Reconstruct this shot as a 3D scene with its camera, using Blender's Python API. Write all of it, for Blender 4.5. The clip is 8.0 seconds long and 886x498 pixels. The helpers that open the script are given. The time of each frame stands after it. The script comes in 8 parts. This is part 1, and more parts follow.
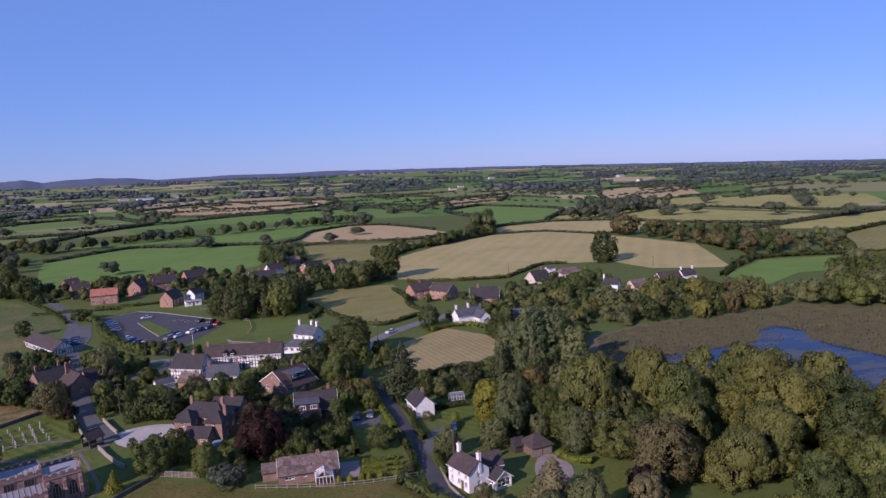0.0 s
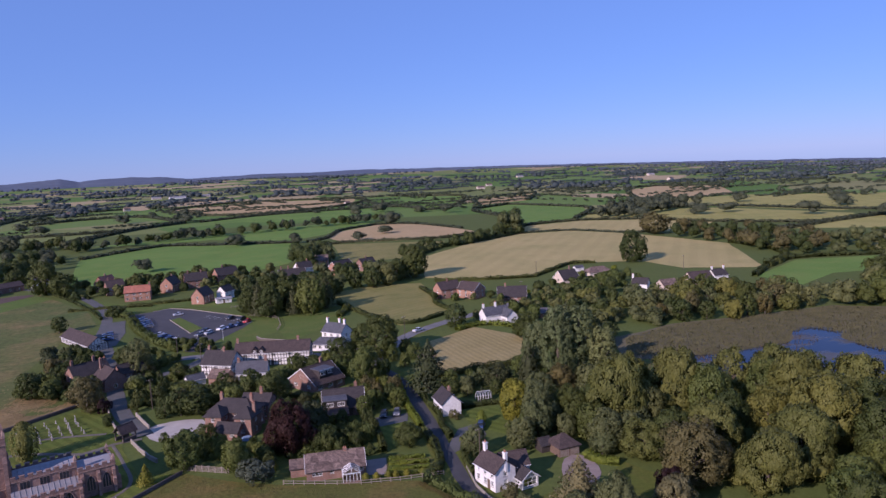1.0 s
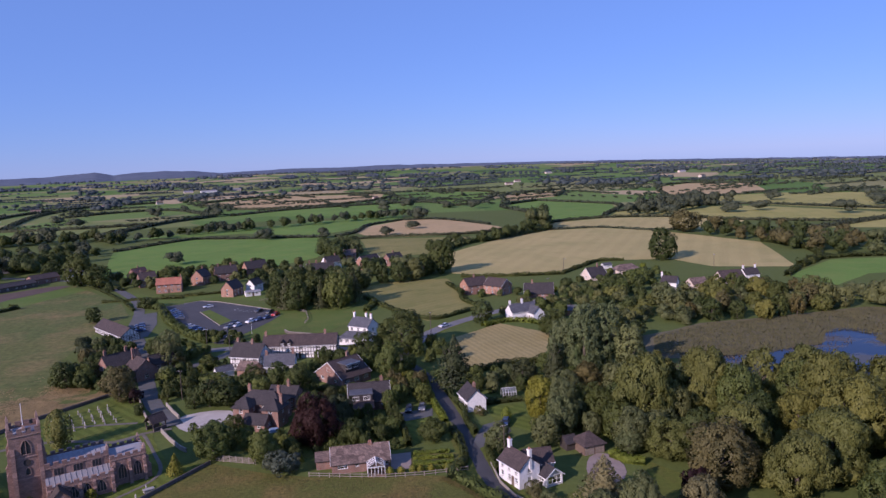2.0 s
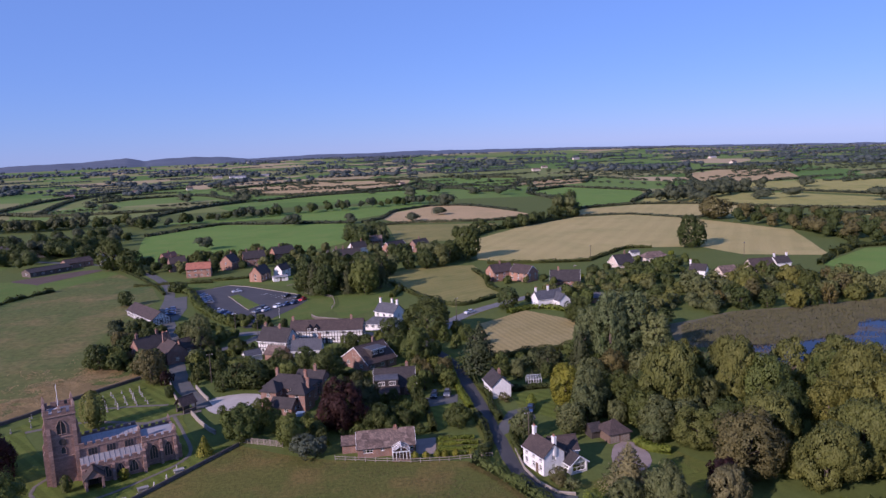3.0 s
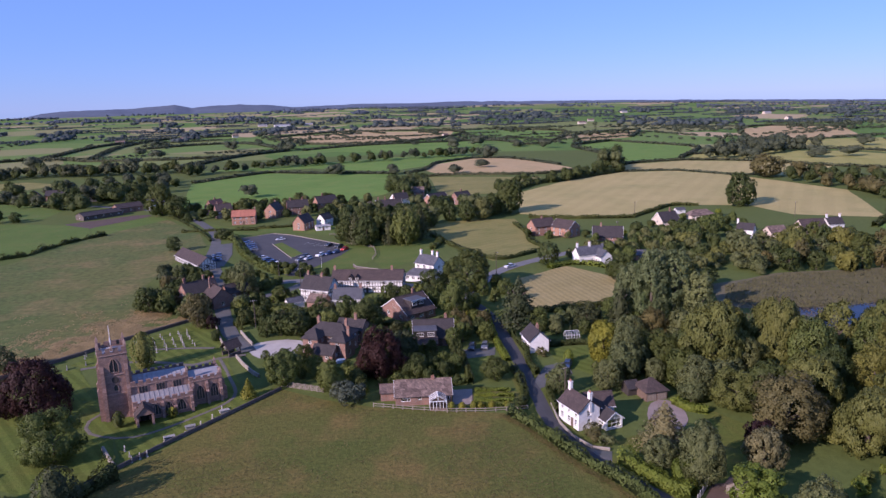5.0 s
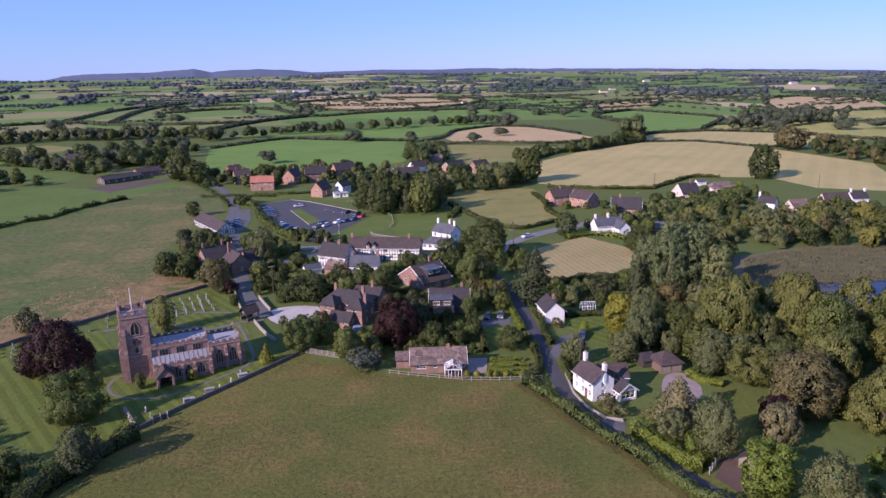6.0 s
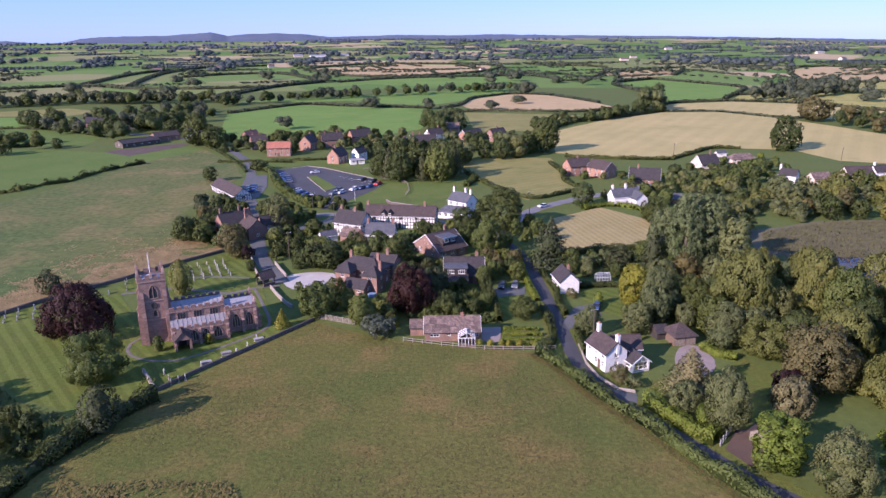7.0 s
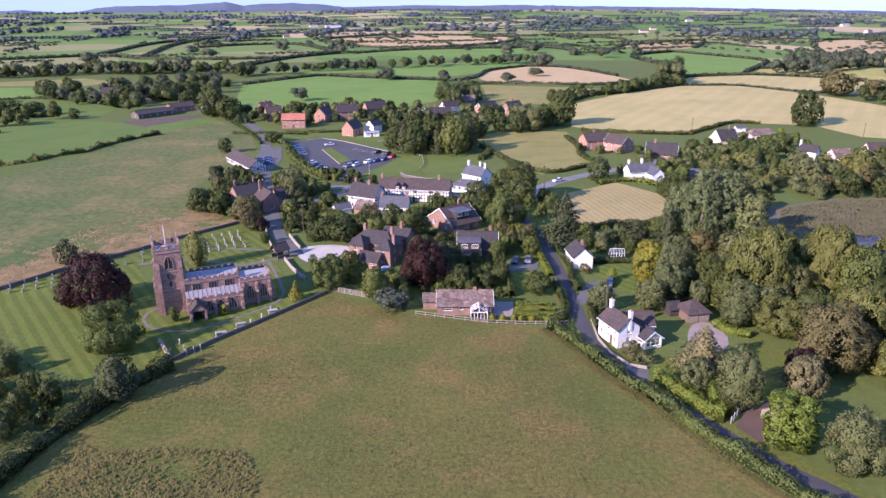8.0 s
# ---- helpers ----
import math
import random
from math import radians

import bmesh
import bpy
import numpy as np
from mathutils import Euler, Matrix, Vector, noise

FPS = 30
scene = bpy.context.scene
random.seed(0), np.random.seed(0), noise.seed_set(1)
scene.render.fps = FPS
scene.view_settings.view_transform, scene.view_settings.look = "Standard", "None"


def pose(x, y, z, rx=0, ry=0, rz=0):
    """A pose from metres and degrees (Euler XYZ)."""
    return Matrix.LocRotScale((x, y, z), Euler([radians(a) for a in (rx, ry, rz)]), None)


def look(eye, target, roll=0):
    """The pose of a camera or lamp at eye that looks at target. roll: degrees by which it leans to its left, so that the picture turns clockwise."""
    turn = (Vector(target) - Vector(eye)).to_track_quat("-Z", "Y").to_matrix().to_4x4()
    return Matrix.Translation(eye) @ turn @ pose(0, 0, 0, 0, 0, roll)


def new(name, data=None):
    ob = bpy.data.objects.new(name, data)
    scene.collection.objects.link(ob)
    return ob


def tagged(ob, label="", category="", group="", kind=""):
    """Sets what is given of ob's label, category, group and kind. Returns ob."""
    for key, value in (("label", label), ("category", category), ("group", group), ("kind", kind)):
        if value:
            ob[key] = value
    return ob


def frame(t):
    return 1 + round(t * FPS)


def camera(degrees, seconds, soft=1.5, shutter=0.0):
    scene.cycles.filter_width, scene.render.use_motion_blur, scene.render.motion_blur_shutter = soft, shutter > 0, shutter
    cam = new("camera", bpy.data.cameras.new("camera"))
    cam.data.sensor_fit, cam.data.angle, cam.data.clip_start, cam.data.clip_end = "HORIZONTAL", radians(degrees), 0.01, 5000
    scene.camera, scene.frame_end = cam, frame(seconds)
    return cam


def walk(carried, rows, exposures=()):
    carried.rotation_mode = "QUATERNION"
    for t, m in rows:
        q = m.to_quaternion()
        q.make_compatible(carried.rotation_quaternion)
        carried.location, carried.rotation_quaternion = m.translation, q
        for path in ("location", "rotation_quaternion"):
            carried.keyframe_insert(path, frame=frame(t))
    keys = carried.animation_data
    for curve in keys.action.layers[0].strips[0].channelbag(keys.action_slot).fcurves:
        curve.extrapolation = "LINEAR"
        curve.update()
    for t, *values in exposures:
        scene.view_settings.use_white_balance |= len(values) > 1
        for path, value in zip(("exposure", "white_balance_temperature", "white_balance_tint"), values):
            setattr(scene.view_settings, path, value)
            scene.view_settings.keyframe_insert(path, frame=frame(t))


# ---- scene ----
cam = camera(64.3, 8.0, soft=1.45)
PATH = [
    (0, (-0.575, -20.391, 63.321), (-0.203, -18.441, 63.078), -2.6),
    (0.5, (-0.52, -20.424, 63.33), (-0.185, -18.467, 63.086), -2.5),
    (1, (-0.404, -20.473, 63.329), (-0.11, -18.51, 63.086), -2.7),
    (1.5, (-0.29, -20.538, 63.341), (-0.034, -18.57, 63.098), -2.5),
    (3, (-0.075, -20.607, 63.54), (0.065, -18.632, 63.252), -2.4),
    (3.5, (-0.024, -20.581, 63.576), (0.085, -18.608, 63.27), -2.2),
    (4, (0.025, -20.573, 63.649), (0.099, -18.602, 63.316), -1.9),
    (4.5, (0.062, -20.544, 63.715), (0.107, -18.58, 63.342), -1.8),
    (6, (0.037, -20.42, 64.012), (0.004, -18.484, 63.508), -1.1),
    (6.5, (-0.009, -20.419, 64.1), (-0.063, -18.495, 63.555), -0.8),
    (7, (0.05, -20.384, 64.169), (-0.027, -18.475, 63.579), -0.6),
    (7.5, (0.133, -20.29, 64.253), (0.037, -18.394, 63.626), -0.5),
    (8, (0.258, -20.209, 64.321), (0.141, -18.325, 63.659), -0.4),
]
walk(cam, [(t, look(eye, target, roll)) for t, eye, target, roll in PATH],
     exposures=[(0, 0.12, 5450, 46), (1.5, 0.15, 5450, 46), (3.5, 0.25, 5450, 46), (4.5, 0.36, 5450, 46), (6, 0.62, 5450, 46), (7, 0.92, 5450, 46), (8, 1.22, 5450, 46)])

# ---- world, sun ----
SUN_AZ, SUN_EL = 39.0, 25.0        # way in which shadows fall (from +x towards +y), height of the sun
world = bpy.data.worlds.new("sky")
scene.world = world
world.use_nodes = True
wn = world.node_tree
sky = wn.nodes.new("ShaderNodeTexSky")
sky.sky_type, sky.sun_disc = "NISHITA", False
sky.sun_elevation, sky.sun_rotation = radians(SUN_EL), radians(270 - SUN_AZ)
sky.altitude, sky.air_density, sky.dust_density, sky.ozone_density = 60, 1.0, 0.0, 8.0
bg = wn.nodes["Background"]
bg.inputs["Strength"].default_value = 0.093
haze = wn.nodes.new("ShaderNodeMix")          # even blue summer haze over the clear sky
haze.data_type = "RGBA"
haze.inputs["Factor"].default_value = 0.55
haze.inputs["B"].default_value = (2.0, 3.55, 5.7, 1)
wn.links.new(sky.outputs[0], haze.inputs["A"])
wn.links.new(haze.outputs["Result"], bg.inputs["Color"])

sun_data = bpy.data.lights.new("sun", "SUN")
sun_data.energy, sun_data.angle, sun_data.color = 4.75, radians(0.6), (1.0, 0.85, 0.60)
sun = new("sun", sun_data)
ce, se = math.cos(radians(SUN_EL)), math.sin(radians(SUN_EL))
sun.matrix_world = look((-300 * ce * math.cos(radians(SUN_AZ)), -300 * ce * math.sin(radians(SUN_AZ)), 300 * se), (0, 0, 0))


# ---- materials ----
def nodes_of(name):
    m = bpy.data.materials.new(name)
    m.use_nodes = True
    nt = m.node_tree
    return m, nt, nt.nodes["Principled BSDF"]


def noise_node(nt, coord, scale, detail=4.0, rough=0.6):
    n = nt.nodes.new("ShaderNodeTexNoise")
    n.inputs["Scale"].default_value, n.inputs["Detail"].default_value, n.inputs["Roughness"].default_value = scale, detail, rough
    nt.links.new(coord, n.inputs["Vector"])
    return n.outputs["Fac"]


def ramp(nt, fac, stops):
    r = nt.nodes.new("ShaderNodeValToRGB")
    els = r.color_ramp.elements
    while len(els) < len(stops):
        els.new(0.5)
    for e, (p, c) in zip(els, stops):
        e.position, e.color = p, (*c, 1)
    nt.links.new(fac, r.inputs["Fac"])
    return r.outputs["Color"]


def mix(nt, fac, a, b, kind="MIX"):
    n = nt.nodes.new("ShaderNodeMix")
    n.data_type, n.blend_type = "RGBA", kind
    for sock, v in ((n.inputs["Factor"], fac), (n.inputs["A"], a), (n.inputs["B"], b)):
        if isinstance(v, (int, float)):
            sock.default_value = v
        elif isinstance(v, tuple):
            sock.default_value = (*v, 1)
        else:
            nt.links.new(v, sock)
    return n.outputs["Result"]


def coords(nt):
    return nt.nodes.new("ShaderNodeTexCoord").outputs["Object"]


def add_bump(nt, bsdf, height, strength, distance):
    b = nt.nodes.new("ShaderNodeBump")
    b.inputs["Strength"].default_value, b.inputs["Distance"].default_value = strength, distance
    nt.links.new(height, b.inputs["Height"])
    nt.links.new(b.outputs["Normal"], bsdf.inputs["Normal"])


def mapping(nt, coord, rz=0.0, scale=(1, 1, 1)):
    m = nt.nodes.new("ShaderNodeMapping")
    m.inputs["Rotation"].default_value = (0, 0, radians(rz))
    m.inputs["Scale"].default_value = scale
    nt.links.new(coord, m.inputs["Vector"])
    return m.outputs["Vector"]


def plain(name, a, b, fine=3.0, coarse=0.25, rough=0.8, bump=0.0, metal=0.0, vary=0.25):
    """A worn surface: two colours mixed by coarse stains and fine grain, with a shift from thing to thing."""
    m, nt, bsdf = nodes_of(name)
    co = coords(nt)
    big, small = noise_node(nt, co, coarse), noise_node(nt, co, fine, 6)
    col = mix(nt, ramp(nt, big, [(0.3, (0, 0, 0)), (0.7, (1, 1, 1))]), a, b)
    col = mix(nt, 0.55, col, ramp(nt, small, [(0.25, (0.45, 0.45, 0.45)), (0.75, (1.0, 1.0, 1.0))]), "MULTIPLY")
    info = nt.nodes.new("ShaderNodeObjectInfo")
    col = mix(nt, vary, col, ramp(nt, info.outputs["Random"], [(0.0, (0.5, 0.5, 0.5)), (1.0, (1.1, 1.1, 1.1))]), "MULTIPLY")
    nt.links.new(col, bsdf.inputs["Base Color"])
    bsdf.inputs["Roughness"].default_value, bsdf.inputs["Metallic"].default_value = rough, metal
    if bump:
        add_bump(nt, bsdf, small, bump, 0.05)
    return m


def foliage(name, dark, light, rough=0.65):
    """Leaves: tone by clump, by tree and by slow patches, with a little light passing through."""
    m, nt, bsdf = nodes_of(name)
    geo, info = nt.nodes.new("ShaderNodeNewGeometry"), nt.nodes.new("ShaderNodeObjectInfo")
    col = mix(nt, ramp(nt, geo.outputs["Random Per Island"], [(0.0, (0.36, 0.36, 0.36)), (1.0, (0.66, 0.66, 0.66))]), dark, light)
    big = noise_node(nt, geo.outputs["Position"], 0.22, 3)
    col = mix(nt, 0.7, col, ramp(nt, big, [(0.3, (0.6, 0.62, 0.55)), (0.7, (1.25, 1.2, 1.1))]), "MULTIPLY")
    col = mix(nt, 0.55, col, ramp(nt, info.outputs["Random"], [(0.0, (0.65, 0.75, 0.7)), (0.5, (1.0, 1.0, 1.0)), (1.0, (1.3, 1.15, 0.8))]), "MULTIPLY")
    nt.links.new(col, bsdf.inputs["Base Color"])
    bsdf.inputs["Roughness"].default_value = rough
    bsdf.inputs["Specular IOR Level"].default_value = 0.25
    tr, ms = nt.nodes.new("ShaderNodeBsdfTranslucent"), nt.nodes.new("ShaderNodeMixShader")
    nt.links.new(col, tr.inputs["Color"])
    ms.inputs[0].default_value = 0.30
    nt.links.new(bsdf.outputs[0], ms.inputs[1])
    nt.links.new(tr.outputs[0], ms.inputs[2])
    nt.links.new(ms.outputs[0], nt.nodes["Material Output"].inputs["Surface"])
    return m


def grassy(name, a, b, c, stripe=None, patch=0.02, fine=1.2, vary=0.5):
    """A field: three tones in patches and tufts; stripe = (angle, width in metres, strength) for tramlines or mowing."""
    m, nt, bsdf = nodes_of(name)
    co = coords(nt)
    col = mix(nt, ramp(nt, noise_node(nt, co, patch, 5), [(0.35, (0, 0, 0)), (0.65, (1, 1, 1))]), a, b)
    col = mix(nt, ramp(nt, noise_node(nt, co, patch * 3.3, 5), [(0.48, (0, 0, 0)), (0.72, (1, 1, 1))]), col, c)
    tuft = noise_node(nt, co, fine, 7, 0.7)
    col = mix(nt, vary, col, ramp(nt, tuft, [(0.3, (0.5, 0.52, 0.5)), (0.7, (1.3, 1.3, 1.25))]), "MULTIPLY")
    if stripe:
        w = nt.nodes.new("ShaderNodeTexWave")
        w.inputs["Scale"].default_value = 0.314 / stripe[1]
        w.inputs["Distortion"].default_value, w.inputs["Detail"].default_value, w.inputs["Detail Scale"].default_value = 1.2, 2, 0.4
        nt.links.new(mapping(nt, co, stripe[0]), w.inputs["Vector"])
        col = mix(nt, stripe[2], col, ramp(nt, w.outputs["Fac"], [(0.35, (0.7, 0.72, 0.68)), (0.65, (1.15, 1.15, 1.12))]), "MULTIPLY")
    nt.links.new(col, bsdf.inputs["Base Color"])
    bsdf.inputs["Roughness"].default_value = 0.95
    bsdf.inputs["Specular IOR Level"].default_value = 0.1
    add_bump(nt, bsdf, tuft, 0.6, 0.25)
    return m


def courses(name, a, b, mortar, w, h, rough=0.85, bump=0.3, gap=0.012, mended=0.0):
    """Bricks, stone or roof tiles laid in courses, on the local axes of the thing."""
    m, nt, bsdf = nodes_of(name)
    co = coords(nt)
    sep, comb = nt.nodes.new("ShaderNodeSeparateXYZ"), nt.nodes.new("ShaderNodeCombineXYZ")
    nt.links.new(co, sep.inputs[0])
    add = nt.nodes.new("ShaderNodeMath")
    nt.links.new(sep.outputs[0], add.inputs[0])
    nt.links.new(sep.outputs[1], add.inputs[1])
    nt.links.new(add.outputs[0], comb.inputs[0])
    nt.links.new(sep.outputs[2], comb.inputs[1])
    br = nt.nodes.new("ShaderNodeTexBrick")
    nt.links.new(comb.outputs[0], br.inputs["Vector"])
    br.inputs["Color1"].default_value, br.inputs["Color2"].default_value, br.inputs["Mortar"].default_value = (*a, 1), (*b, 1), (*mortar, 1)
    br.inputs["Scale"].default_value, br.inputs["Mortar Size"].default_value = 1.0, gap
    br.inputs["Brick Width"].default_value, br.inputs["Row Height"].default_value = w, h
    col = mix(nt, 0.75, br.outputs["Color"], ramp(nt, noise_node(nt, co, 0.6, 5), [(0.25, (0.55, 0.55, 0.55)), (0.75, (1.25, 1.2, 1.15))]), "MULTIPLY")
    col = mix(nt, 0.4, col, ramp(nt, noise_node(nt, co, 4, 5), [(0.25, (0.6, 0.6, 0.6)), (0.75, (1.2, 1.2, 1.2))]), "MULTIPLY")
    if mended:
        v = nt.nodes.new("ShaderNodeTexVoronoi")
        v.distance, v.inputs["Scale"].default_value = "CHEBYCHEV", 0.7
        nt.links.new(co, v.inputs["Vector"])
        col = mix(nt, mended, col, ramp(nt, v.outputs["Color"], [(0.25, (0.5, 0.46, 0.46)), (0.75, (1.35, 1.35, 1.35))]), "MULTIPLY")
    nt.links.new(col, bsdf.inputs["Base Color"])
    bsdf.inputs["Roughness"].default_value = rough
    add_bump(nt, bsdf, br.outputs["Fac"], -bump, 0.03)
    return m


